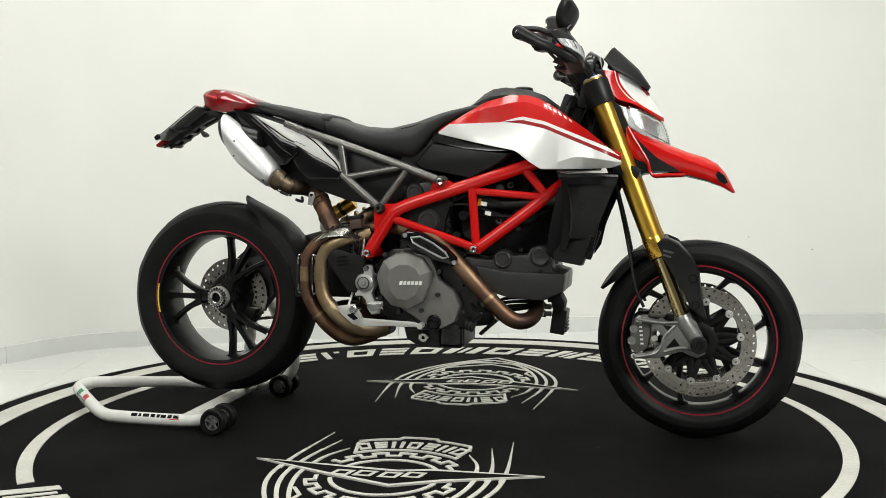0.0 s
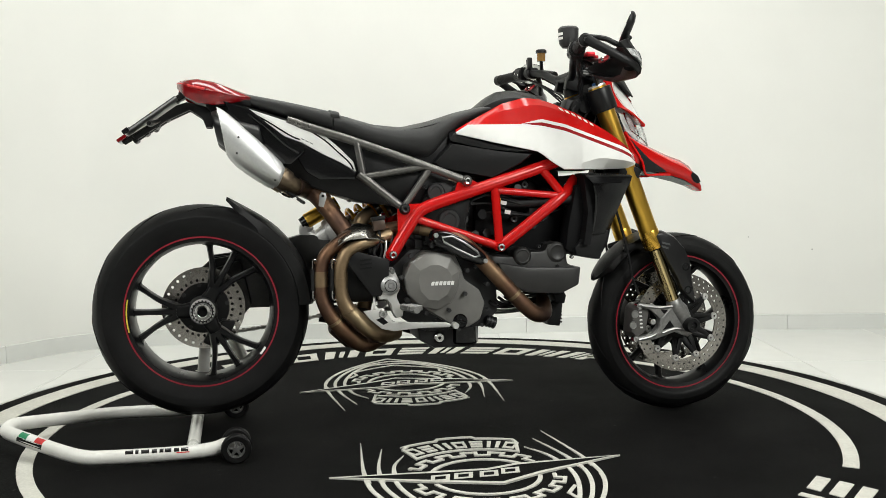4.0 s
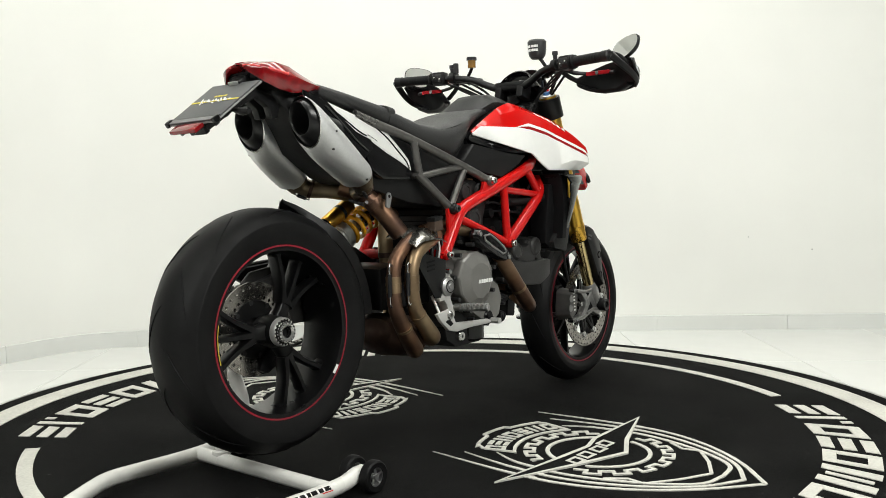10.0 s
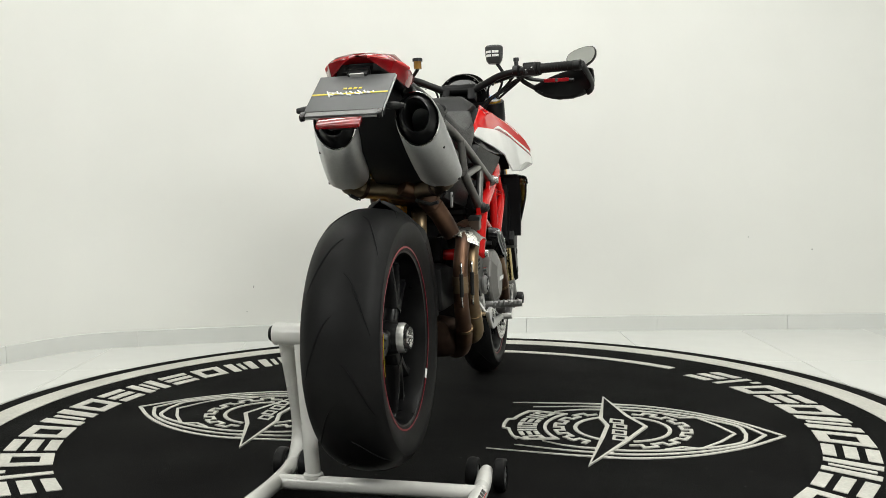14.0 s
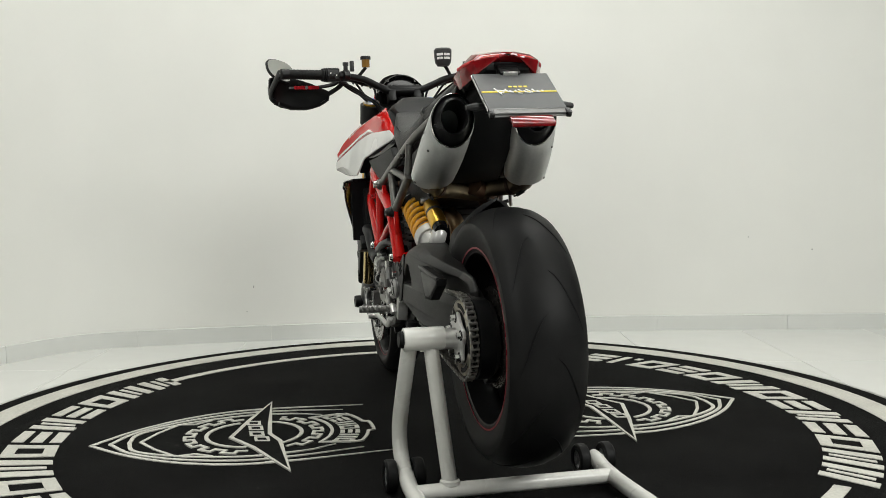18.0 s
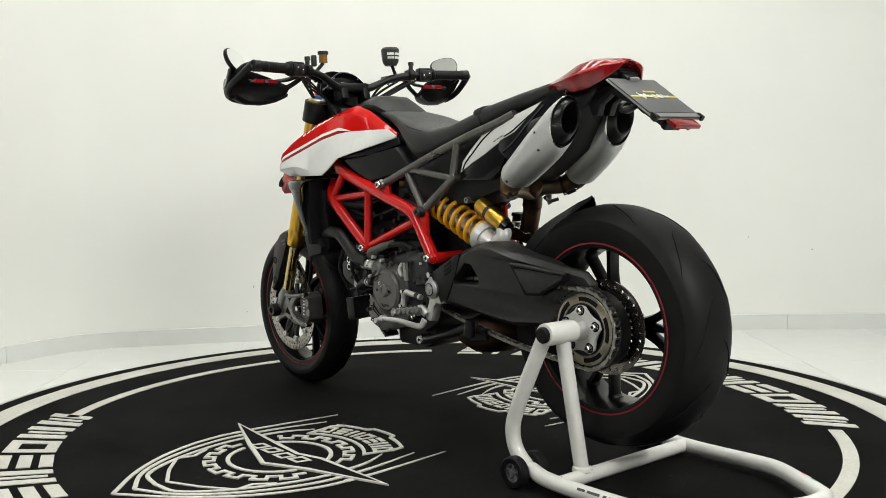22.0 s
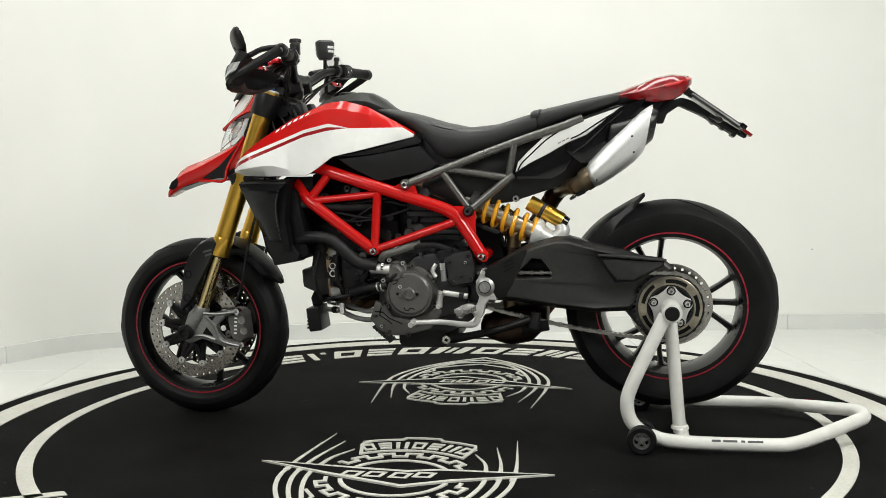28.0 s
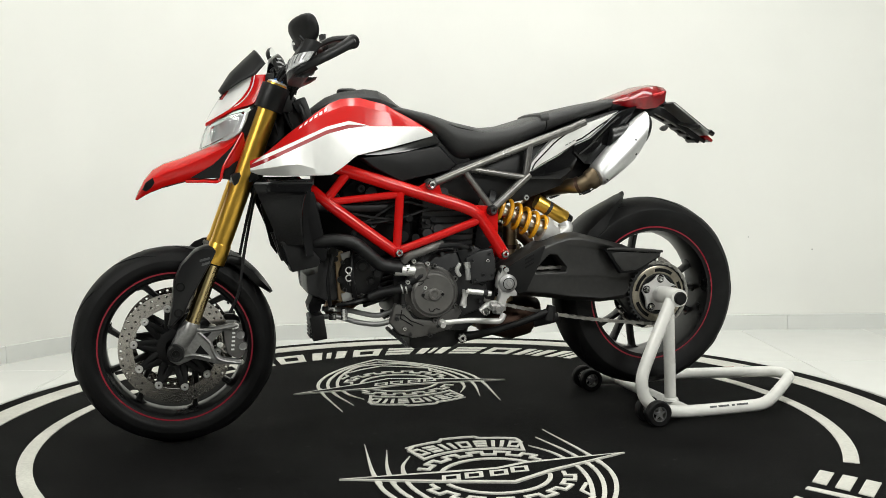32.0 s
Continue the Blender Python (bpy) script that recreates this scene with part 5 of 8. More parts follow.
part("plate_lamp", Geo().box((-0.764, 0, 1.012), (0.030, 0.048, 0.018), (0, -35, 0)), PLASTIC, bike, "small plate lamp", bevel=0.003)
part("plate_lamp_lens", Geo().box((-0.7805, 0, 1.008), (0.004, 0.034, 0.010), (0, -35, 0)), SATIN, bike, "pale plate lamp lens")
for s in (1, -1):
    part("rear_indicator", Geo().tube([(-0.820, s * 0.03, 0.944), (-0.838, s * 0.09, 0.931), (-0.842, s * 0.126, 0.929)], [0.005, 0.007, 0.0105, 0.006], 10, 4), PLASTIC, bike, "small black rear indicator")

# ---- exhaust ----
SIL_EDGES = [((-0.474, 0.808), (-0.502, 0.747), 0.055), ((-0.478, 0.816), (-0.509, 0.747), 0.0575), ((-0.503, 0.842), (-0.542, 0.768), 0.059), ((-0.547, 0.887), (-0.581, 0.795), 0.0595),
             ((-0.594, 0.930), (-0.607, 0.815), 0.058), ((-0.625, 0.957), (-0.620, 0.830), 0.057), ((-0.645, 0.971), (-0.627, 0.838), 0.056), ((-0.658, 0.977), (-0.632, 0.846), 0.055)]
SIL = [(((a[0] + b[0]) / 2, (a[1] + b[1]) / 2), ((a[0] - b[0]) / 2, (a[1] - b[1]) / 2), w) for a, b, w in SIL_EDGES]


def oval(centre, up, w, y, n=28):
    return [(centre[0] + up[0] * math.sin(a), y + w * math.cos(a), centre[1] + up[1] * math.sin(a)) for a in (2 * math.pi * k / n for k in range(n))]


for s in (1, -1):
    y = s * 0.124
    splay = lambda x: s * (0.126 + (x + 0.48) * 0.12)
    body = part("silencer", Geo().loft([oval(c, u, w, splay(c[0]), 40) for c, u, w in SIL[:-1]] + [oval(SIL[-1][0], SIL[-1][1], SIL[-1][2], splay(-0.648), 40)], caps=False), SILENCER, bike, "satin metal oval silencer with a wide black mouth", angle=50)
    c1, u1, w1 = SIL[0]
    part("silencer_foot", Geo().loft([oval(c1, u1, w1, splay(c1[0]), 40), oval((c1[0] + 0.005, c1[1] - 0.0045), (u1[0] * 0.93, u1[1] * 0.93), w1 * 0.92, splay(c1[0]), 40), oval((c1[0] + 0.007, c1[1] - 0.006), (u1[0] * 0.70, u1[1] * 0.70), w1 * 0.62, splay(c1[0]), 40)]), SILENCER, body, angle=40)
    c0, u0, w0 = SIL[-1]
    back = Vector((-0.972, 0, 0.230)).normalized()       # out of the mouth
    dish = []
    for f, d in ((1.0, 0.0), (0.965, 0.002), (0.945, -0.002), (0.925, -0.008), (0.90, -0.007), (0.82, 0.004), (0.72, 0.015), (0.66, 0.020), (0.62, 0.0215), (0.585, 0.019), (0.56, 0.006), (0.52, -0.110)):
        lift = 0.008 * (1 - f)
        dish.append(oval((c0[0] + back.x * d, c0[1] + back.z * d + lift), (u0[0] * f, u0[1] * f), w0 * f, splay(-0.648), 40))
    part("silencer_mouth", Geo().loft(dish[1:], caps=False), MOUTH_BLACK, body, "deep black mouth with an inner outlet", angle=40)
    part("outlet_end", Geo().loft([dish[-1], [tuple(Vector(q) + Vector((0.004, 0, 0))) for q in dish[-1]]]), DEEP_BLACK, body)
    part("silencer_edge", Geo().loft(dish[:3], caps=False), CHROME, body, "thin bright rim")
    for k, a in ((1, -0.5), (4, 0.25), (4, -0.55)):
        c, u, w = SIL[k]
        q = (c[0] + u[0] * math.sin(a), splay(c[0]) + s * w * math.cos(a), c[1] + u[1] * math.sin(a))
        part("rivet", Geo().disc(q, 0.0032, -0.004, 0.0016, 8) if s > 0 else Geo().disc(q, 0.0032, -0.0016, 0.004, 8), DARK_GREY, body)
    part("link_pipe", Geo().tube([(-0.488, y, 0.778), (-0.462, y * 0.98, 0.760), (-0.438, y * 0.82, 0.746), (-0.412, y * 0.45, 0.742), (-0.385, -0.030, 0.728)], [0.027, 0.0255, 0.0245, 0.024, 0.024], 18, 5), LINK_STEEL, bike, "bronze link pipe")
    collar = part("link_collar", Geo().tube([(-0.488, y, 0.777), (-0.484, y, 0.7745), (-0.464, y, 0.760), (-0.461, y * 0.99, 0.758)], [0.029, 0.0335, 0.0325, 0.028], 24), LINK_STEEL, bike, "heat-stained pipe collar")
    a, b = Vector((-0.474, y + s * 0.010, 0.734)), Vector((-0.436, y * 0.86 + s * 0.006, 0.716))
    part("joint_spring", Geo().tube([a, a.lerp(b, 0.2), a.lerp(b, 0.22), a.lerp(b, 0.78), a.lerp(b, 0.8), b], [0.0018, 0.0018, 0.0050, 0.0050, 0.0018, 0.0018], 8), BRAKE_HOSE, collar, "sleeved joint spring")
    for q in (a, b):
        part("spring_hook", Geo().tube([q, q + Vector((0, 0, 0.010)), q + Vector((0.006, 0, 0.016))], 0.0022, 7, 3), CHROME, collar)
    part("joint_ring", Geo().tube([(-0.441, y * 0.85, 0.748), (-0.434, y * 0.80, 0.7445)], 0.0272, 20), DARK_STEEL, bike)
part("mid_pipe", Geo().tube([(-0.425, 0.0, 0.752), (-0.385, -0.040, 0.730), (-0.356, -0.066, 0.698), (-0.328, -0.088, 0.658), (-0.298, -0.105, 0.612)], 0.0265, 20, 5), HOT_STEEL, bike, "bronze middle pipe")
for d in (0.0, 0.016):
    part("pipe_clamp", Geo().tube([(-0.347 - d * 0.6, -0.073 + d * 0.5, 0.686 + d), (-0.352 - d * 0.6, -0.069 + d * 0.5, 0.693 + d)], 0.0285, 20), HOT_STEEL, bike)
part("clamp_screw", Geo().tube([(-0.430, -0.040, 0.712), (-0.415, -0.075, 0.700), (-0.425, -0.10, 0.705)], 0.005, 8, 3), DARK_GREY, bike)
tab = part("hanger_tab", Geo().prism([(-0.376, 0.690), (-0.362, 0.686), (-0.352, 0.716), (-0.356, 0.728), (-0.366, 0.730), (-0.373, 0.722)], -0.122, -0.127), ALLOY, bike, "steel hanger tab with a hole", bevel=0.001)
part("tab_hole", Geo().disc((-0.363, 0, 0.719), 0.0045, -0.126, -0.1275, 12), DEEP_BLACK, tab)
hump = []
rng = random.Random(21)
for k, x in enumerate(np.linspace(-0.328, -0.192, 13)):
    q = k / 12
    z = 0.606 + 0.034 * math.sin(math.pi * (0.08 + 0.80 * q))
    top = [(x + 0.010 * (1 - j / 10), -0.070 - 0.118 * j / 10, z - 0.040 * (j / 10) ** 2.2 - 0.014 * (1 - j / 10) ** 3 + 0.004 * math.cos(math.pi * (j / 2.5 + q * 2)) + 0.0022 * rng.random()) for j in range(11)]
    hump.append(top + [(px, py, pz - 0.003) for px, py, pz in top[::-1]])
part("heat_shield", Geo().loft(hump), SHIELD_STEEL, bike, "crumpled bright steel heat shield", angle=50)
HEADERS = (
    ([(-0.200, -0.112, 0.606), (-0.262, -0.128, 0.604), (-0.312, -0.140, 0.586), (-0.356, -0.143, 0.553), (-0.372, -0.143, 0.520), (-0.376, -0.143, 0.475), (-0.374, -0.143, 0.424), (-0.355, -0.142, 0.378), (-0.317, -0.136, 0.327), (-0.272, -0.118, 0.288), (-0.235, -0.090, 0.277), (-0.190, -0.050, 0.288)],
     -0.376, -0.143, (-0.340, 0.356), (-0.335, 0.349), HOT_STEEL, "heat-tinted reddish-brown header pipe"),
    ([(-0.170, -0.132, 0.602), (-0.229, -0.152, 0.588), (-0.268, -0.160, 0.576), (-0.302, -0.162, 0.554), (-0.320, -0.162, 0.512), (-0.322, -0.162, 0.461), (-0.310, -0.162, 0.405), (-0.272, -0.160, 0.357), (-0.228, -0.148, 0.320), (-0.188, -0.115, 0.306), (-0.150, -0.070, 0.306)],
     -0.322, -0.162, (-0.300, 0.389), (-0.295, 0.382), STRAW_STEEL, "straw-gold tinted header pipe"))
r = 0.0200
for down, px, y, w0, w1, metal, words in HEADERS:
    pipe = part("header_pipe", Geo().tube(down, [r, r, r, r, r, r * 1.02, r * 1.12, r * 1.25, r * 1.35, r * 1.35], 20, 6), metal, bike, words)
    part("pipe_sleeve", Geo().tube([(px, y, 0.500), (px, y, 0.455)], 0.0216, 20), STRAW_STEEL, pipe)
    part("sleeve_lip", Geo().tube([(px, y, 0.481), (px, y, 0.476)], 0.0228, 20), STRAW_STEEL, pipe)
    part("pipe_weld", Geo().tube([(w0[0], y, w0[1]), (w1[0], y * 0.99, w1[1])], 0.0236, 20), STRAW_STEEL, pipe)
    ox, oy = px - 0.024, y - 0.008
    part("pipe_spring", Geo().tube([(ox, oy, 0.508), (ox - 0.001, oy, 0.446)], 0.0056, 10), BRAKE_HOSE, pipe, "black sleeve over the retaining spring")
    for z, way in ((0.508, 1), (0.446, -1)):
        hook = [(ox, oy, z), (ox, oy, z + way * 0.018), (ox + 0.004, oy, z + way * 0.028), (ox + 0.010, oy + 0.001, z + way * 0.026), (ox + 0.014, oy + 0.002, z + way * 0.018)]
        part("spring_hook", Geo().tube(hook, 0.0024, 7, 3), CHROME, pipe, "steel spring hook")
        part("hook_lug", Geo().box((ox + 0.013, oy + 0.004, z + way * 0.021), (0.014, 0.006, 0.016), (0, 10, 0)), HOT_STEEL, pipe, bevel=0.002)
box = []
for x, y0, y1, z0, z1 in ((-0.345, -0.10, 0.02, 0.305, 0.375), (-0.300, -0.12, 0.07, 0.262, 0.385), (-0.235, -0.13, 0.085, 0.250, 0.375), (-0.175, -0.10, 0.075, 0.268, 0.35), (-0.145, -0.06, 0.05, 0.28, 0.33)):
    n = 16
    box.append([(x, (y0 + y1) / 2 + (y1 - y0) / 2 * math.copysign(abs(math.cos(a)) ** 0.7, math.cos(a)), (z0 + z1) / 2 + (z1 - z0) / 2 * math.copysign(abs(math.sin(a)) ** 0.7, math.sin(a))) for a in (2 * math.pi * k / n for k in range(n))])
part("catalyst_box", Geo().loft(box), DARK_STEEL, bike, "brown heat-tinted exhaust box", angle=60)
fp = [(0.300, 0.0, 0.430), (0.322, -0.04, 0.392), (0.322, -0.09, 0.360), (0.300, -0.135, 0.346), (0.262, -0.158, 0.356), (0.205, -0.165, 0.408), (0.130, -0.166, 0.490), (0.070, -0.162, 0.552), (0.020, -0.150, 0.594), (-0.040, -0.132, 0.616), (-0.110, -0.115, 0.622), (-0.200, -0.105, 0.612)]
fpipe = part("front_header_pipe", Geo().tube(fp, [0.023, 0.023, 0.024, 0.0235, 0.023, 0.022], 20, 6), HOT_STEEL, bike, "long heat-tinted header pipe")
part("pipe_weld", Geo().tube([(0.204, -0.165, 0.409), (0.197, -0.165, 0.417)], 0.0248, 20), STRAW_STEEL, fpipe)
part("pipe_clamp", Geo().tube([(-0.020, -0.138, 0.610), (-0.075, -0.123, 0.621)], 0.0238, 20), STRAW_STEEL, fpipe)
guard = [(-0.061, 0.600), (-0.056, 0.612), (-0.044, 0.618), (-0.006, 0.613), (0.027, 0.599), (0.082, 0.566), (0.118, 0.531), (0.122, 0.512), (0.104, 0.501), (0.048, 0.520), (-0.006, 0.548), (-0.050, 0.571), (-0.062, 0.586)]
sh = part("pipe_guard", Geo().prism(guard, -0.168, -0.198, 0.14), GLOSS_BLACK, fpipe, "glossy black slotted pipe guard", bevel=0.006)
frame_line = [(-0.026, -0.199, 0.592), (0.003, -0.199, 0.595), (0.040, -0.199, 0.576), (0.078, -0.199, 0.549), (0.086, -0.199, 0.536), (0.070, -0.199, 0.532), (0.020, -0.199, 0.556), (-0.020, -0.199, 0.578)]
part("guard_frame", Geo().tube(frame_line, 0.0036, 8, wrap=True, caps=False), ALLOY, sh, "bright line round the slots")
part("guard_field", Geo().prism([(x, z) for x, y, z in frame_line], -0.196, -0.1992), MATT_BLACK, sh)
for x, z, l in ((-0.004, 0.582, 0.024), (0.026, 0.567, 0.022), (0.055, 0.549, 0.022)):
    part("guard_slot", Geo().box((x, -0.1995, z), (l, 0.002, 0.007), (0, 30, 0)), DEEP_BLACK, sh, bevel=0.002)
for x, z in ((-0.044, 0.599), (0.104, 0.520)):
    part("guard_screw", Geo().disc((x, 0, z), 0.007, -0.19, -0.201, 10), ALLOY, sh)

# ---- engine ----
case = [(-0.165, 0.505), (-0.110, 0.555), (0.000, 0.565), (0.100, 0.545), (0.160, 0.480), (0.165, 0.360), (0.120, 0.315), (-0.060, 0.305), (-0.130, 0.345), (-0.160, 0.400)]
engine = part("crankcase", Geo().prism(case, -0.115, 0.115), DARK_GREY, bike, "dark grey engine crankcase", bevel=0.012)
part("sump", Geo().prism([(-0.085, 0.320), (0.110, 0.320), (0.108, 0.262), (0.095, 0.250), (-0.030, 0.250), (-0.075, 0.275)], -0.085, 0.085, 0.0), DARK_GREY, engine, bevel=0.010)
part("drain_plug", Geo().lathe((-0.017, 0, 0.283), [(0.004, -0.094), (0.005, -0.100), (0.013, -0.100), (0.017, -0.097), (0.018, -0.085)], 20), CHROME, engine, "steel drain plug")
part("oil_filter", Geo().lathe((0.066, -0.070, 0.290), [(0.0001, -0.030), (0.036, -0.030), (0.041, -0.024), (0.041, 0.030)], 28, "z"), GLOSS_BLACK, engine, "black oil filter")
lower = [(-0.070, 0.555), (0.020, 0.545), (0.042, 0.500), (0.050, 0.467), (0.098, 0.432), (0.116, 0.389), (0.099, 0.337), (0.058, 0.315), (0.010, 0.325), (-0.045, 0.360), (-0.100, 0.392), (-0.135, 0.440), (-0.130, 0.510)]
part("clutch_case", Geo().prism(lower, -0.110, -0.162, 0.05), ENGINE_GREY, engine, "grey clutch housing", bevel=0.006)
rim = [(-0.138, 0.475), (-0.117, 0.522), (-0.078, 0.544), (-0.040, 0.547), (0.004, 0.532), (0.029, 0.493), (0.026, 0.449), (0.003, 0.399), (-0.042, 0.377), (-0.091, 0.389), (-0.126, 0.425)]
face = [(-0.098, 0.470), (-0.092, 0.497), (-0.062, 0.512), (-0.036, 0.512), (-0.012, 0.500), (0.000, 0.480), (0.000, 0.452), (-0.014, 0.424), (-0.040, 0.408), (-0.070, 0.412), (-0.092, 0.438)]
ring_at = lambda pts, y, f=0.0: [(x + (-0.05 - x) * f, y, z + (0.46 - z) * f) for x, z in pts]
cover = Geo().loft([ring_at(rim, -0.158), ring_at(rim, -0.182), ring_at(rim, -0.187, 0.05), ring_at(face, -0.2005)])
clutch = part("clutch_cover", cover, ENGINE_GREY, engine, "faceted grey clutch cover with white bars", bevel=0.0018, angle=14)
for k in range(6):
    x0 = -0.062 + k * 0.0118
    part("cover_print", Geo().prism([(x0, 0.453), (x0 + 0.0088, 0.453), (x0 + 0.0112, 0.464), (x0 + 0.0024, 0.464)], -0.1995, -0.2022), WHITE_PRINT, clutch)
for k in range(9):
    a = k * 40 + 14
    q = polar((-0.044, 0, 0.467), 0.101, a, 0)
    part("cover_bolt", Geo().disc((q.x, 0, q.z), 0.0065, -0.15, -0.178, 10), DARK_GREY, clutch)
part("oil_filler", Geo().lathe((0.033, 0, 0.340), [(0.006, -0.168), (0.018, -0.168), (0.022, -0.164), (0.024, -0.150)], 24), GLOSS_BLACK, engine)
part("filler_grip", Geo().box((0.033, -0.170, 0.340), (0.030, 0.008, 0.010), (0, 20, 0)), GLOSS_BLACK, engine, bevel=0.002)
for x, z in ((0.122, 0.372), (0.100, 0.325), (0.030, 0.318), (-0.040, 0.342), (0.118, 0.448), (0.085, 0.500)):
    part("case_bolt", Geo().disc((x, 0, z), 0.0055, -0.14, -0.164, 8), DARK_GREY, engine)
# left side: alternator cover with stepped rings
ac = (0.052, 0, 0.431)
alt = part("alternator_cover", Geo().lathe(ac, [(0.0001, 0.1745), (0.030, 0.1745), (0.058, 0.174), (0.066, 0.168), (0.074, 0.150), (0.078, 0.146), (0.082, 0.144), (0.086, 0.10)], 48), ENGINE_DARK, engine, "round dark grey alternator cover", angle=25)
left_case = [(0.150, 0.445), (0.148, 0.360), (0.170, 0.318), (0.150, 0.298), (0.100, 0.292), (0.020, 0.318), (-0.040, 0.352), (-0.110, 0.372), (-0.130, 0.430), (-0.115, 0.520), (-0.040, 0.560), (0.040, 0.545)]
part("left_case", Geo().prism(left_case, 0.105, 0.140, 0.04), DARK_GREY, engine, "dark grey gearbox side case", bevel=0.008)
part("water_pump", Geo().lathe((0.094, 0, 0.493), [(0.0001, 0.178), (0.018, 0.178), (0.026, 0.172), (0.030, 0.160), (0.034, 0.158), (0.034, 0.13)], 28), ENGINE_DARK, engine)
part("hose_neck", Geo().rod((0.110, 0.165, 0.503), (0.170, 0.165, 0.506), 0.0160, 16), SATIN, engine, "alloy hose neck")
part("sprocket_cover", Geo().prism([(-0.020, 0.560), (-0.050, 0.480), (-0.110, 0.440), (-0.150, 0.470), (-0.140, 0.540), (-0.080, 0.575)], 0.115, 0.150, 0.08), MATT_BLACK, engine, bevel=0.008)
rng = random.Random(4)
for x, z in ((0.105, 0.540), (0.020, 0.548), (-0.012, 0.500), (-0.020, 0.395), (0.035, 0.330), (0.120, 0.310), (0.140, 0.395), (-0.095, 0.545), (-0.100, 0.400)):
    part("case_bolt", Geo().disc((x, 0, z), 0.0062, 0.12, 0.150, 8), DARK_GREY, engine)
# front cylinder with belt covers
front_cyl = [(0.110, 0.540), (0.150, 0.531), (0.205, 0.527), (0.209, 0.547), (0.237, 0.558), (0.257, 0.541), (0.309, 0.543), (0.320, 0.564), (0.351, 0.570), (0.379, 0.560), (0.387, 0.497), (0.420, 0.490), (0.416, 0.434), (0.357, 0.410), (0.253, 0.417), (0.184, 0.438), (0.130, 0.470)]
part("front_cylinder", Geo().prism(front_cyl, -0.085, 0.085), DARK_GREY, engine, "dark grey front cylinder head", bevel=0.012)
part("belt_cover", Geo().prism([(x, z) for x, z in front_cyl], -0.080, -0.138, 0.04), BELT_BLACK, engine, "black belt cover", bevel=0.012)
part("belt_tray", Geo().prism([(0.150, 0.512), (0.250, 0.494), (0.385, 0.490), (0.424, 0.491), (0.417, 0.434), (0.357, 0.407), (0.253, 0.414), (0.184, 0.436)], -0.085, -0.152, 0.03), BELT_BLACK, engine, "black belt tray", bevel=0.008)
for x, z, r in ((0.236, 0.527, 0.028), (0.347, 0.536, 0.031)):
    part("belt_cover_boss", Geo().lathe((x, 0, z), [(0.0001, -0.143), (r * 0.62, -0.143), (r * 0.72, -0.145), (r * 0.80, -0.1445), (r, -0.139), (r * 1.06, -0.130), (r * 1.06, -0.11)], 28), BELT_BLACK, engine)
    part("boss_screw", Geo().disc((x, 0, z - r - 0.012), 0.006, -0.13, -0.141, 10), DEEP_BLACK, engine)

for k in range(7):
    z = 0.430 + k * 0.016
    part("cooling_fin", Geo().box((0.195, 0.01, z), (0.10, 0.19, 0.004), (0, 12, 0)), DARK_GREY, engine, bevel=0.001, segments=1)
# upright cylinder inside the frame
part("rear_cylinder", Geo().prism([(-0.090, 0.545), (0.075, 0.545), (0.070, 0.700), (0.060, 0.755), (-0.060, 0.760), (-0.095, 0.700)], -0.105, 0.105), DARK_GREY, engine, "dark grey upright cylinder", bevel=0.012)
part("belt_cover", Geo().prism([(-0.070, 0.560), (0.060, 0.555), (0.066, 0.640), (0.085, 0.690), (0.070, 0.745), (0.020, 0.765), (-0.040, 0.755), (-0.075, 0.700)], -0.10, -0.135, 0.06), MATT_BLACK, engine, "black belt cover", bevel=0.010)
for x, z, r in ((0.010, 0.640, 0.036), (-0.030, 0.725, 0.028), (0.045, 0.725, 0.026), (0.010, 0.590, 0.024)):
    part("belt_cover_boss", Geo().lathe((x, 0, z), [(0.0001, -0.140), (r * 0.55, -0.140), (r * 0.6, -0.143), (r * 0.85, -0.143), (r, -0.136), (r, -0.12)], 24), DARK_GREY, engine)
for k in range(6):
    part("cooling_fin", Geo().box((-0.010, 0.0, 0.585 + k * 0.018), (0.175, 0.225, 0.004)), DEEP_BLACK, engine, bevel=0.001, segments=1)
part("throttle_body", Geo().prism([(0.10, 0.60), (0.20, 0.58), (0.28, 0.64), (0.31, 0.74), (0.25, 0.79), (0.11, 0.77)], -0.085, 0.085), DEEP_BLACK, bike, "black airbox and throttle bodies behind the frame", bevel=0.010)
# Added black block: closes bright gaps and gives the frame its dark inside.
part("frame_filler", Geo().prism([(0.00, 0.560), (0.20, 0.560), (0.30, 0.630), (0.385, 0.700), (0.385, 0.790), (0.02, 0.790)], -0.060, 0.060), DEEP_BLACK, bike, "black filler block added to darken gaps inside the frame", bevel=0.012)
# A second added block, for the dark gap above the front cylinder.
part("cylinder_gap_filler", Geo().prism([(0.150, 0.535), (0.150, 0.610), (0.250, 0.650), (0.360, 0.710), (0.400, 0.690), (0.392, 0.545)], -0.062, 0.062), DEEP_BLACK, bike, "black filler block added to darken the gap over the front cylinder", bevel=0.010)
part("radiator", Geo().prism([(0.425, 0.775), (0.455, 0.765), (0.425, 0.560), (0.400, 0.525), (0.372, 0.545), (0.385, 0.62)], -0.165, 0.165), DEEP_BLACK, bike, "black radiator core", bevel=0.004)
for k in range(22):
    z = 0.555 + k * 0.0095
    x = np.interp(z, [0.52, 0.56, 0.77], [0.404, 0.4275, 0.458])
    part("radiator_fin", Geo().box((x, 0, z), (0.006, 0.31, 0.003)), MATT_BLACK, bike)
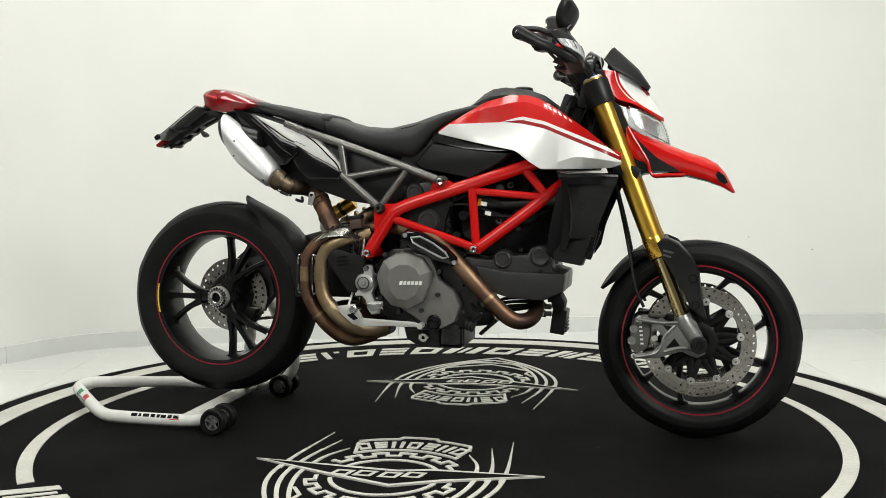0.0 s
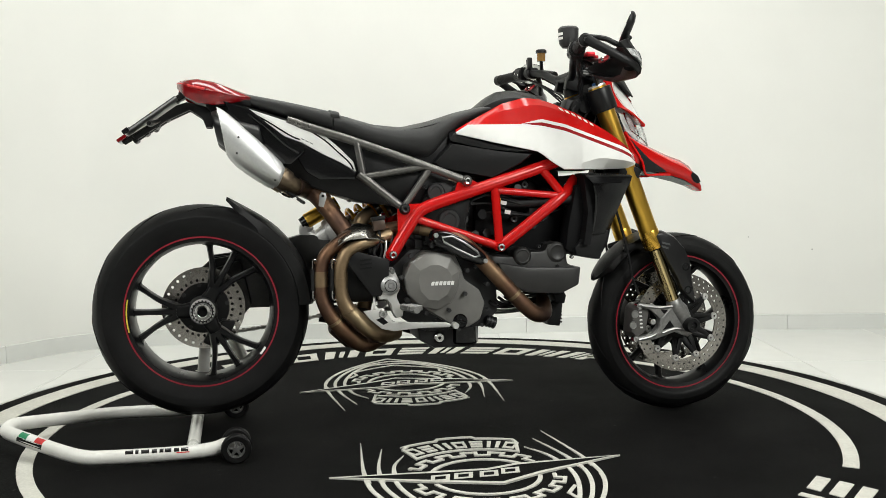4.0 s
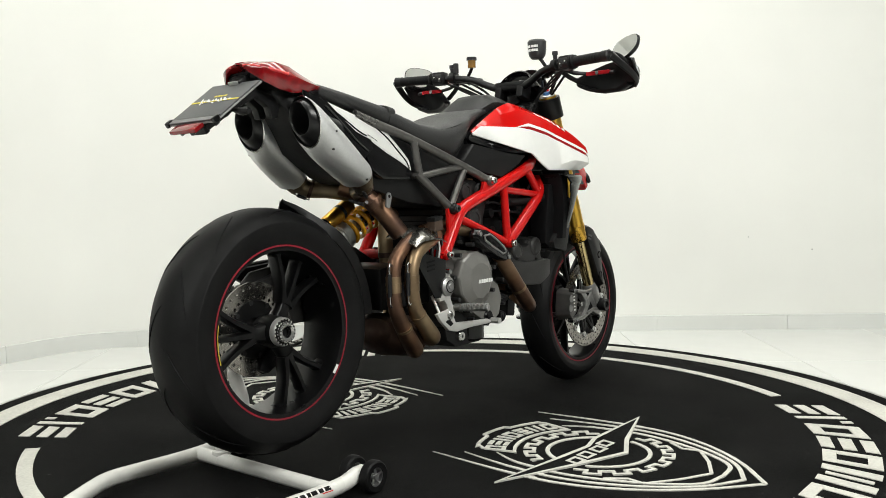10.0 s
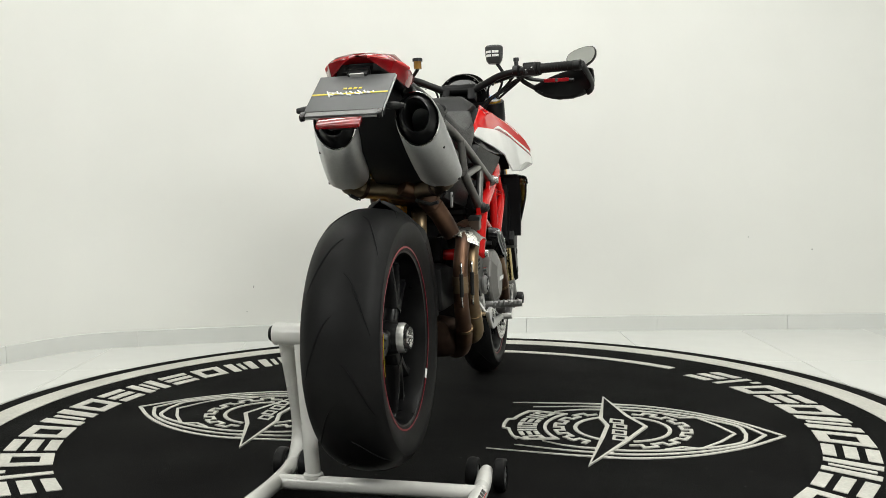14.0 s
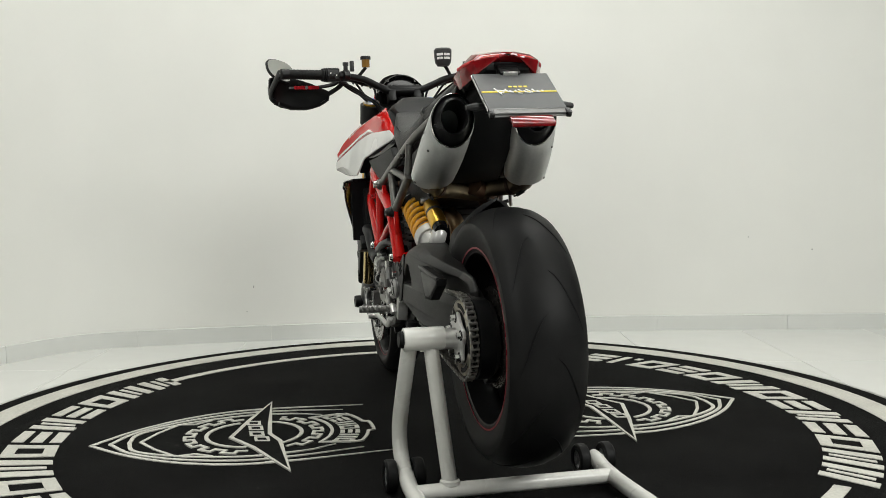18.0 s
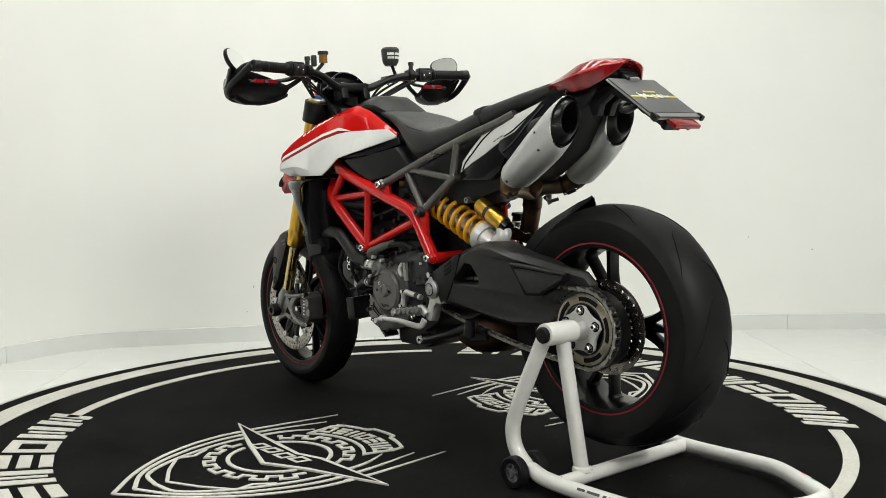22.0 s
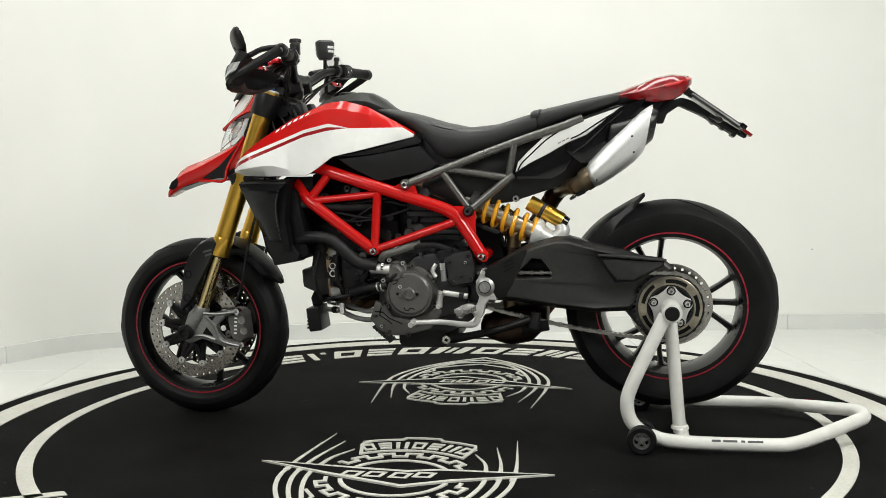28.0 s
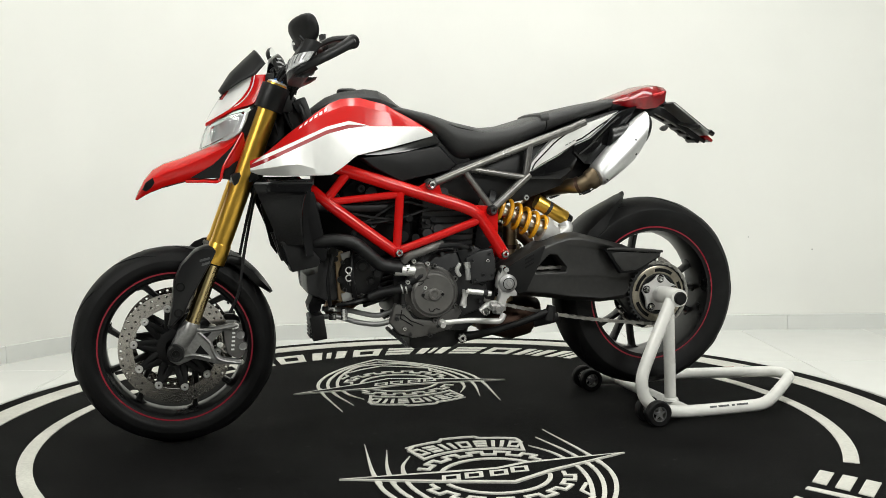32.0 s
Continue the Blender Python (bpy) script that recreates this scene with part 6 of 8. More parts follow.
for s in (1, -1):
    # (height, rear x, front x, rear y, front y) of the curved side panel
    rows_ = [(0.776, 0.420, 0.545, 0.150, 0.150), (0.770, 0.408, 0.566, 0.222, 0.188), (0.764, 0.410, 0.572, 0.232, 0.192), (0.744, 0.429, 0.566, 0.234, 0.190), (0.735, 0.434, 0.561, 0.228, 0.187),
             (0.700, 0.442, 0.546, 0.225, 0.182), (0.650, 0.443, 0.525, 0.214, 0.176), (0.592, 0.437, 0.503, 0.200, 0.168)]
    rings = []
    for z, xr, xf, yr, yf in rows_:
        out = [Vector((xr + (xf - xr) * q, s * (yr + (yf - yr) * q ** 1.3 + 0.006 * math.sin(math.pi * q)), z)) for q in np.linspace(0, 1, 7)]
        rings.append(out + [p - Vector((0.001, s * 0.005, 0)) for p in out[::-1]])
    sh = part("radiator_shroud", Geo().loft(rings), SHROUD_BLACK, bike, "gloss black radiator shroud", angle=22)
    part("shroud_rib", Geo().tube([(xr + 0.001, s * (yr - 0.002), z) for z, xr, xf, yr, yf in rows_[3:]], 0.0035, 8, 3), GLOSS_BLACK, sh)
    part("shroud_duct", Geo().prism([(0.436, 0.605), (0.503, 0.603), (0.471, 0.511), (0.392, 0.526), (0.386, 0.549)], s * 0.120, s * 0.184, 0.05), PLASTIC, sh, bevel=0.004)
    part("shroud_brim", Geo().prism([(0.404, 0.776), (0.540, 0.771), (0.540, 0.760), (0.410, 0.764)], s * 0.140, s * 0.200, 0.0), DEEP_BLACK, sh, bevel=0.002)
    # added filler: blocks the bright gap and darkens the open inside
    part("shroud_filler", Geo().prism([(0.412, 0.766), (0.446, 0.768), (0.452, 0.740), (0.446, 0.640), (0.430, 0.560), (0.410, 0.560), (0.424, 0.660)], s * 0.150, s * 0.205), DEEP_BLACK, sh, "black filler added for the shroud's dark inside")
    part("side_grille", Geo().prism([(0.505, 0.700), (0.530, 0.690), (0.500, 0.560), (0.480, 0.530), (0.478, 0.560)], s * 0.150, s * 0.168), DEEP_BLACK, bike)
    part("radiator_tank", Geo().prism([(0.375, 0.62), (0.400, 0.74), (0.44, 0.745), (0.425, 0.56), (0.40, 0.525), (0.365, 0.545)], s * 0.10, s * 0.166), DEEP_BLACK, bike, bevel=0.010)
    part("radiator_hose", Geo().tube([(0.400, s * 0.135, 0.70), (0.34, s * 0.130, 0.695), (0.27, s * 0.115, 0.690), (0.18, s * 0.105, 0.69)], 0.017, 14, 4), BRAKE_HOSE, bike, "black coolant hose")
part("radiator_hose", Geo().tube([(0.400, 0.150, 0.590), (0.350, 0.165, 0.600), (0.29, 0.168, 0.590), (0.235, 0.168, 0.545), (0.205, 0.166, 0.522), (0.150, 0.165, 0.512)], 0.0195, 16, 5), BRAKE_HOSE, bike, "thick black coolant hose")
part("oil_line", Geo().tube([(0.150, 0.10, 0.352), (0.20, 0.09, 0.335), (0.26, 0.06, 0.338), (0.32, 0.02, 0.352), (0.36, 0.01, 0.352)], 0.008, 10, 5), ALLOY, bike, "alloy oil line")
part("oil_line", Geo().tube([(0.160, 0.09, 0.375), (0.21, 0.08, 0.360), (0.29, 0.03, 0.372), (0.36, 0.0, 0.375)], 0.008, 10, 5), ALLOY, bike)
reg = part("regulator", Geo().box((0.384, 0.035, 0.330), (0.044, 0.090, 0.076), (0, 8, 0)), MATT_BLACK, bike, "black finned regulator", bevel=0.005)
for k in range(6):
    part("regulator_fin", Geo().box((0.406, 0.035, 0.302 + k * 0.011), (0.006, 0.080, 0.005)), MATT_BLACK, reg)
part("regulator_mount", Geo().prism([(0.372, 0.372), (0.402, 0.366), (0.408, 0.392), (0.395, 0.418), (0.368, 0.425), (0.352, 0.410), (0.366, 0.398)], -0.050, 0.035), DEEP_BLACK, reg, bevel=0.004)
part("exhaust_valve", Geo().box((0.318, 0.085, 0.485), (0.026, 0.03, 0.150), (0, 4, 0)), STRAW_STEEL, bike, "bronze bracket", bevel=0.004)
for z in (0.545, 0.472, 0.425):
    part("bracket_plate", Geo().box((0.302, 0.104, z), (0.030, 0.006, 0.026), (0, 14, 0)), ALLOY, bike, bevel=0.002)
rng = random.Random(11)
for k in range(16):
    x, z = 0.10 + rng.random() * 0.24, 0.40 + rng.random() * 0.16
    part("engine_fitting", Geo().tube([(x, 0.088, z), (x + 0.004, 0.105 + 0.02 * rng.random(), z + 0.003)], 0.006 + 0.010 * rng.random(), 10), (DARK_GREY, MATT_BLACK, DARK_GREY, ENGINE_DARK)[k % 4], engine)
for k in range(16):
    x, z = 0.0 + rng.random() * 0.30, 0.58 + rng.random() * 0.16
    for s in (1, -1):
        part("engine_fitting", Geo().tube([(x, s * 0.085, z), (x + 0.005, s * (0.118 + 0.014 * rng.random()), z + 0.004)], 0.006 + 0.011 * rng.random(), 10), (DARK_GREY, MATT_BLACK, DEEP_BLACK, DARK_GREY)[k % 4], engine)
for k in range(4):
    x0, z0 = 0.02 + rng.random() * 0.1, 0.56 + rng.random() * 0.18
    for s in (1, -1):
        part("wiring", Geo().tube([(x0, s * 0.118, z0), (x0 + 0.08, s * 0.128, z0 + 0.03 - 0.06 * rng.random()), (x0 + 0.20, s * 0.118, z0 + 0.05 - 0.1 * rng.random()), (x0 + 0.30, s * 0.09, z0 + 0.02)], 0.004, 6, 5), BRAKE_HOSE, bike)
for x, z in ((0.180, 0.690), (0.192, 0.662)):
    part("warning_tag", Geo().box((x, -0.136, z), (0.018, 0.003, 0.012), (0, 12, 0)), WHITE_PRINT, bike, "small white sticker")
pot3 = part("fluid_pot", Geo().box((-0.206, -0.158, 0.632), (0.036, 0.03, 0.030), (0, -8, 0)), BROWN_PLASTIC, bike, "small brown fluid pot", bevel=0.004)
part("pot_cap", Geo().box((-0.208, -0.158, 0.651), (0.040, 0.034, 0.012), (0, -8, 0)), PLASTIC, pot3, "black cap", bevel=0.003)
part("pot_hose", Geo().tube([(-0.206, -0.158, 0.618), (-0.204, -0.160, 0.590), (-0.214, -0.152, 0.560), (-0.222, -0.140, 0.545)], 0.0045, 8, 4), BRAKE_HOSE, pot3)

# ---- swingarm, chain, shock ----
crown = [(-0.160, 0.500), (-0.227, 0.535), (-0.289, 0.571), (-0.341, 0.590), (-0.380, 0.600), (-0.419, 0.600), (-0.457, 0.590), (-0.509, 0.576), (-0.586, 0.556), (-0.624, 0.542), (-0.690, 0.533), (-0.722, 0.505)]
keel = [(-0.716, 0.468), (-0.660, 0.430), (-0.622, 0.390), (-0.594, 0.379), (-0.497, 0.379), (-0.386, 0.390), (-0.308, 0.402), (-0.243, 0.409), (-0.190, 0.412), (-0.150, 0.425)]
eye_top = [(-0.373, 0.497), (-0.341, 0.536), (-0.315, 0.538), (-0.266, 0.490)]
eye_low = [(-0.269, 0.479), (-0.370, 0.482)]
arm = Geo()
slim = [(x, z - 0.016) for x, z in crown[1:-1]]
crown_out = [crown[0]] + slim + [(-0.712, 0.500)]
keel_out = [(x + (0.010 if x < -0.6 else 0), z + 0.016) for x, z in keel]
shelf = lambda x: 0.168 if x > -0.53 else max(0.094, 0.168 - (-0.53 - x) * 0.72)
for y, top, low in ((0.075, crown, keel), (0.168, crown_out, keel_out)):
    put = lambda pts: arm.add([(x, y if y < 0.1 else shelf(x), z) for x, z in pts], [tuple(range(len(pts)))])
    put(top + eye_top)
    put(low + [top[0], eye_top[-1]] + eye_low + [eye_top[0], top[-1]])
arm.loft([[(x, 0.075, z) for x, z in crown + keel], [(x, min(0.140, max(0.084, shelf(x) - 0.014)), z) for x, z in crown + keel], [(x, shelf(x), z) for x, z in crown_out + keel_out]], caps=False)
arm.loft([[(x, y, z) for x, z in eye_top + eye_low] for y in (0.075, 0.168)], caps=False)
sw = part("swingarm", arm, SWING_BLACK, bike, "matt black single-sided swingarm with an open triangle", bevel=0.008, segments=3, angle=50)
part("swingarm_seam", Geo().tube([(-0.262, 0.1665, 0.545), (-0.245, 0.1665, 0.505), (-0.218, 0.1665, 0.440)], 0.0016, 6), ALLOY, sw)
part("swingarm_body", Geo().prism([(-0.150, 0.500), (-0.300, 0.530), (-0.370, 0.520), (-0.370, 0.400), (-0.150, 0.400)], -0.090, 0.09), MATT_BLACK, sw, bevel=0.015)
wing = [(-0.497, 0.548), (-0.545, 0.546), (-0.692, 0.535), (-0.688, 0.519), (-0.610, 0.474), (-0.553, 0.470), (-0.526, 0.510)]
# Its dark rim, left round the wing, stands in for shade in the recess.
part("pocket_border_shade", Geo().prism(wing, 0.146, 0.1705, 0.0), DEEP_BLACK, sw, "dark plate standing in for the shaded border of the moulded pocket", bevel=0.002)
part("swingarm_wing", Geo().prism([(-0.518, 0.536), (-0.550, 0.5385), (-0.688, 0.531), (-0.683, 0.5205), (-0.607, 0.480), (-0.560, 0.478), (-0.534, 0.510)], 0.155, 0.1725, 0.0), SWING_BLACK, sw, "black moulded chain guard", bevel=0.003)
part("wing_ridge", Geo().tube([(-0.505, 0.172, 0.549), (-0.560, 0.176, 0.5475), (-0.640, 0.176, 0.541), (-0.696, 0.170, 0.536)], [0.004, 0.0055, 0.0055, 0.004], 10, 4), SWING_BLACK, sw, bevel=0.0)
# Added plate: hides the bright wall and makes the opening look dark.
part("eye_filler", Geo().prism([(-0.395, 0.462), (-0.245, 0.462), (-0.300, 0.556), (-0.345, 0.556)], 0.062, 0.080), DEEP_BLACK, sw, "dark plate added behind the opening for its shade")
part("rear_hub", Geo().lathe((REAR[0], 0, REAR[2]), [(0.045, 0.048), (0.088, 0.050), (0.098, 0.062), (0.098, 0.098), (0.088, 0.108), (0.05, 0.110)], 48), MATT_BLACK, sw, "black eccentric hub")
part("hub_arm", Geo().prism([(-0.600, 0.530), (-0.700, 0.500), (-0.760, 0.470), (-0.800, 0.395), (-0.770, 0.330), (-0.700, 0.300), (-0.620, 0.330), (-0.570, 0.390)], 0.060, 0.100, 0.0), SWING_BLACK, sw, bevel=0.012)
part("rear_caliper", Geo().prism([(-0.620, 0.345), (-0.640, 0.300), (-0.690, 0.270), (-0.720, 0.285), (-0.700, 0.320), (-0.660, 0.350)], 0.020, 0.062), MATT_BLACK, bike, "black rear brake caliper", bevel=0.006)

fs = (-0.150, 0, 0.440)
loop = []
for k in range(14):
    loop.append(polar(sp, 0.101, 98 + 164 * k / 13, 0.115))
for k in range(30):
    q = (k + 1) / 31
    loop.append(polar(sp, 0.101, 262, 0.115).lerp(polar(fs, 0.050, 268, 0.115), q) - Vector((0, 0, 0.014 * math.sin(math.pi * q))))
for k in range(6):
    loop.append(polar(fs, 0.050, 270 + 170 * k / 5, 0.115))
for k in range(30):
    q = (k + 1) / 31
    loop.append(polar(fs, 0.050, 85, 0.115).lerp(polar(sp, 0.101, 95, 0.115), q))
g = Geo()
total = [0.0]
for a, b in zip(loop, loop[1:] + loop[:1]):
    total.append(total[-1] + (b - a).length)
count = 108
for k in range(count):
    d = total[-1] * k / count
    i = max(j for j in range(len(total)) if total[j] <= d + 1e-9) % len(loop)
    a, b = loop[i], loop[(i + 1) % len(loop)]
    p = a.lerp(b, (d - total[i]) / max(1e-6, (b - a).length))
    t = (b - a).normalized()
    ang = -math.degrees(math.atan2(t.z, t.x))
    outer = k % 2
    wide, tall = (0.0190, 0.0078) if outer else (0.0140, 0.0112)
    for e in (-1, 1):
        g.box(p + Vector((0, e * wide / 2, 0)), (0.0120 if outer else 0.0105, 0.0018, tall), (0, ang, 0))
    g.rod(p + Vector((0, -0.0105, 0)) + t * 0.0062, p + Vector((0, 0.0105, 0)) + t * 0.0062, 0.0044, 7)
part("chain", g, CHAIN_STEEL, bike, "steel drive chain", kind="stuff")
part("chain_guide", Geo().tube([(-0.28, 0.128, 0.322), (-0.33, 0.128, 0.330), (-0.36, 0.128, 0.336)], 0.016, 10, 3, flat=0.5), PLASTIC, bike)
S0, S1 = Vector((-0.110, 0.098, 0.708)), Vector((-0.366, 0.098, 0.588))
ax = (S1 - S0).normalized()
n1 = Vector((0, 1, 0))
n2 = ax.cross(n1).normalized()
coil = []
for k in range(6 * 22 + 1):
    q = k / (6 * 22)
    a = 2 * math.pi * 6 * q
    coil.append(S0.lerp(S1, 0.14 + 0.66 * q) + (math.cos(a) * n1 + math.sin(a) * n2) * 0.0375)
part("rear_down_pipe", Geo().tube([(-0.200, 0.010, 0.668), (-0.238, 0.0, 0.640), (-0.244, 0.0, 0.590), (-0.240, 0.0, 0.530), (-0.225, 0.0, 0.44), (-0.235, 0.0, 0.36)], 0.0225, 18, 6), STRAW_STEEL, bike, "straw-tinted exhaust down pipe")
part("pipe_clamp", Geo().tube([(-0.2415, 0.0, 0.556), (-0.2405, 0.0, 0.542)], 0.0258, 20), DARK_STEEL, bike)
shock = part("shock_body", Geo().tube([S0, S0.lerp(S1, 0.5), S0.lerp(S1, 0.82)], [0.022, 0.022, 0.026], 20, 3), SHOCK_BODY, bike, "alloy shock absorber")
part("spring", Geo().tube(coil, 0.0066, 10), SPRING, shock, "bright yellow coil spring")
part("spring_collar", Geo().tube([S0.lerp(S1, 0.80), S0.lerp(S1, 0.83), S0.lerp(S1, 0.88)], [0.044, 0.044, 0.038], 28), PALE, shock)
part("spring_seat", Geo().tube([S0.lerp(S1, 0.06), S0.lerp(S1, 0.13)], 0.044, 28), DARK_GREY, shock)
part("shock_foot", Geo().tube([S0.lerp(S1, 0.86), S0.lerp(S1, 0.95), S1 + Vector((-0.010, 0, -0.004))], [0.034, 0.026, 0.020], 18), PALE, shock)
R0, R1 = Vector((-0.300, 0.088, 0.698)), Vector((-0.398, 0.088, 0.642))
res = part("shock_reservoir", Geo().tube([R0, R0.lerp(R1, 0.04), R0.lerp(R1, 0.96), R1], [0.022, 0.0235, 0.0235, 0.0225], 28), GOLD, bike, "gold shock reservoir")
part("reservoir_cap", Geo().tube([R1, R1 + (R1 - R0) * 0.16], [0.021, 0.018], 20), GLOSS_BLACK, res)
part("reservoir_label", Geo().tube([R0.lerp(R1, 0.36), R0.lerp(R1, 0.46)], 0.0238, 28), DARK_GREY, res)
part("reservoir_neck", Geo().tube([R1 + Vector((0.004, 0, -0.012)), (-0.400, 0.095, 0.610), (-0.375, 0.098, 0.592)], [0.021, 0.021, 0.020], 16, 4), PALE, res)
part("shock_mount", Geo().lathe((-0.262, 0, 0.710), [(0.004, 0.108), (0.008, 0.108), (0.010, 0.10), (0.010, 0.07)], 18), ALLOY, bike)

# ---- footrests, pedal, gear lever, heel guards, side stand ----
for s in (1, -1):
    y = s * 0.170
    plate_ = [(-0.181, 0.508), (-0.165, 0.508), (-0.157, 0.488), (-0.148, 0.470), (-0.147, 0.445), (-0.158, 0.422), (-0.150, 0.400), (-0.136, 0.382), (-0.140, 0.358), (-0.160, 0.354), (-0.171, 0.372), (-0.177, 0.400), (-0.190, 0.414), (-0.211, 0.412), (-0.215, 0.425), (-0.202, 0.438), (-0.208, 0.455), (-0.202, 0.478), (-0.190, 0.490)]
    br = part("footrest_bracket", Geo().prism(plate_, s * 0.140, y, 0.06), PALE, bike, "polished footrest bracket", bevel=0.004)
    part("bracket_bolt", Geo().lathe((-0.178, 0, 0.455), [(0.006, s * 0.184), (0.012, s * 0.186), (0.020, s * 0.184), (0.028, s * 0.178), (0.028, s * 0.165)], 24), ALLOY, br)
    part("bracket_plug", Geo().lathe((-0.178, 0, 0.455), [(0.0001, s * 0.188), (0.007, s * 0.188), (0.009, s * 0.185), (0.009, s * 0.18)], 16), ALLOY, br)
    part("bracket_groove", Geo().lathe((-0.178, 0, 0.455), [(0.0165, s * 0.1862), (0.0185, s * 0.1862), (0.0185, s * 0.18)], 24), DEEP_BLACK, br)
    part("bracket_bolt", Geo().disc((-0.172, 0, 0.497), 0.008, s * 0.16, s * 0.182, 10), CHROME, br)
    part("heel_guard", Geo().prism([(-0.178, 0.531), (-0.281, 0.558), (-0.316, 0.550), (-0.314, 0.542), (-0.232, 0.426), (-0.205, 0.424), (-0.181, 0.482)] if s < 0 else [(-0.170, 0.500), (-0.285, 0.562), (-0.302, 0.566), (-0.278, 0.502), (-0.240, 0.428), (-0.212, 0.420), (-0.190, 0.462)], s * 0.166, s * 0.1715), MATT_BLACK, bike, "black heel guard", bevel=0.002)
    for k in range(3):
        part("heel_slot", Geo().box((-0.248, s * 0.1722, 0.532 - k * 0.012), (0.034, 0.002, 0.005), (0, 28 if s > 0 else -6, 0)), DEEP_BLACK, bike)
    peg = Geo().rod((-0.140, s * 0.168, 0.390), (-0.118, s * 0.275, 0.392), 0.011, 10)
    for k in range(6):
        q = 0.25 + 0.13 * k
        p = Vector((-0.140, s * 0.168, 0.390)).lerp(Vector((-0.118, s * 0.275, 0.392)), q)
        peg.box(p + Vector((0, 0, 0.004)), (0.040, 0.006, 0.014), (0, 0, -12 * s))
    part("footpeg", peg, CAST, bike, "toothed metal footpeg", bevel=0.001, segments=1)
pedal = part("brake_pedal", Geo().prism([(-0.262, 0.385), (-0.203, 0.393), (-0.184, 0.366), (-0.176, 0.351), (-0.100, 0.347), (-0.018, 0.343), (-0.001, 0.337), (-0.008, 0.328), (-0.100, 0.329), (-0.174, 0.324), (-0.209, 0.332), (-0.242, 0.360)], -0.188, -0.201), PALE, bike, "polished cast rear brake pedal", bevel=0.004)
# Dark patch on the plate in place of a cut hole's shade.
part("pedal_window_shade", Geo().prism([(-0.206, 0.366), (-0.190, 0.350), (-0.204, 0.344), (-0.226, 0.360)], -0.195, -0.2014), DEEP_BLACK, pedal)
part("pedal_tip", Geo().rod((0.006, -0.195, 0.335), (0.006, -0.225, 0.335), 0.009, 12), SATIN, pedal)
part("pedal_pivot", Geo().lathe((-0.205, 0, 0.376), [(0.005, -0.207), (0.010, -0.207), (0.013, -0.203), (0.013, -0.17)], 20), CHROME, pedal)
lever = part("gear_lever", Geo().tube([(0.036, 0.200, 0.349), (-0.048, 0.200, 0.352), (-0.120, 0.198, 0.346), (-0.148, 0.196, 0.347), (-0.160, 0.190, 0.365)], [0.007, 0.008, 0.009, 0.009, 0.010], 12, 6, flat=0.8), PALE, bike, "polished gear lever")
part("lever_tip", Geo().rod((0.038, 0.195, 0.346), (0.038, 0.225, 0.346), 0.008, 12), SATIN, lever)
part("lever_eye", Geo().disc((0.034, 0, 0.350), 0.010, 0.190, 0.206, 14), SATIN, lever)
part("gear_rod", Geo().rod((-0.052, 0.172, 0.436), (-0.125, 0.172, 0.426), 0.0085, 12), SATIN, bike)
part("gear_rod_joint", Geo().rod((-0.100, 0.172, 0.4295), (-0.114, 0.172, 0.4275), 0.0105, 6), DARK_GREY, bike)
part("gear_arm", Geo().tube([(-0.047, 0.172, 0.440), (-0.042, 0.172, 0.418), (-0.038, 0.172, 0.393)], [0.012, 0.008, 0.011], 12, 3), SATIN, bike)
for x, z in ((-0.047, 0.438), (-0.038, 0.394)):
    part("gear_arm_bolt", Geo().disc((x, 0, z), 0.006, 0.17, 0.187, 8), CHROME, bike)
part("side_stand", Geo().tube([(-0.060, 0.105, 0.284), (-0.12, 0.130, 0.298), (-0.222, 0.150, 0.326), (-0.312, 0.158, 0.358)], [0.016, 0.012, 0.011, 0.012], 12, 5), MATT_BLACK, bike, "folded black side stand")
part("stand_foot", Geo().tube([(-0.326, 0.160, 0.378), (-0.318, 0.160, 0.334)], [0.014, 0.017], 14), PLASTIC, bike)
part("stand_pivot", Geo().lathe((-0.050, 0, 0.284), [(0.005, 0.128), (0.012, 0.128), (0.015, 0.124), (0.015, 0.08)], 16), CHROME, bike)

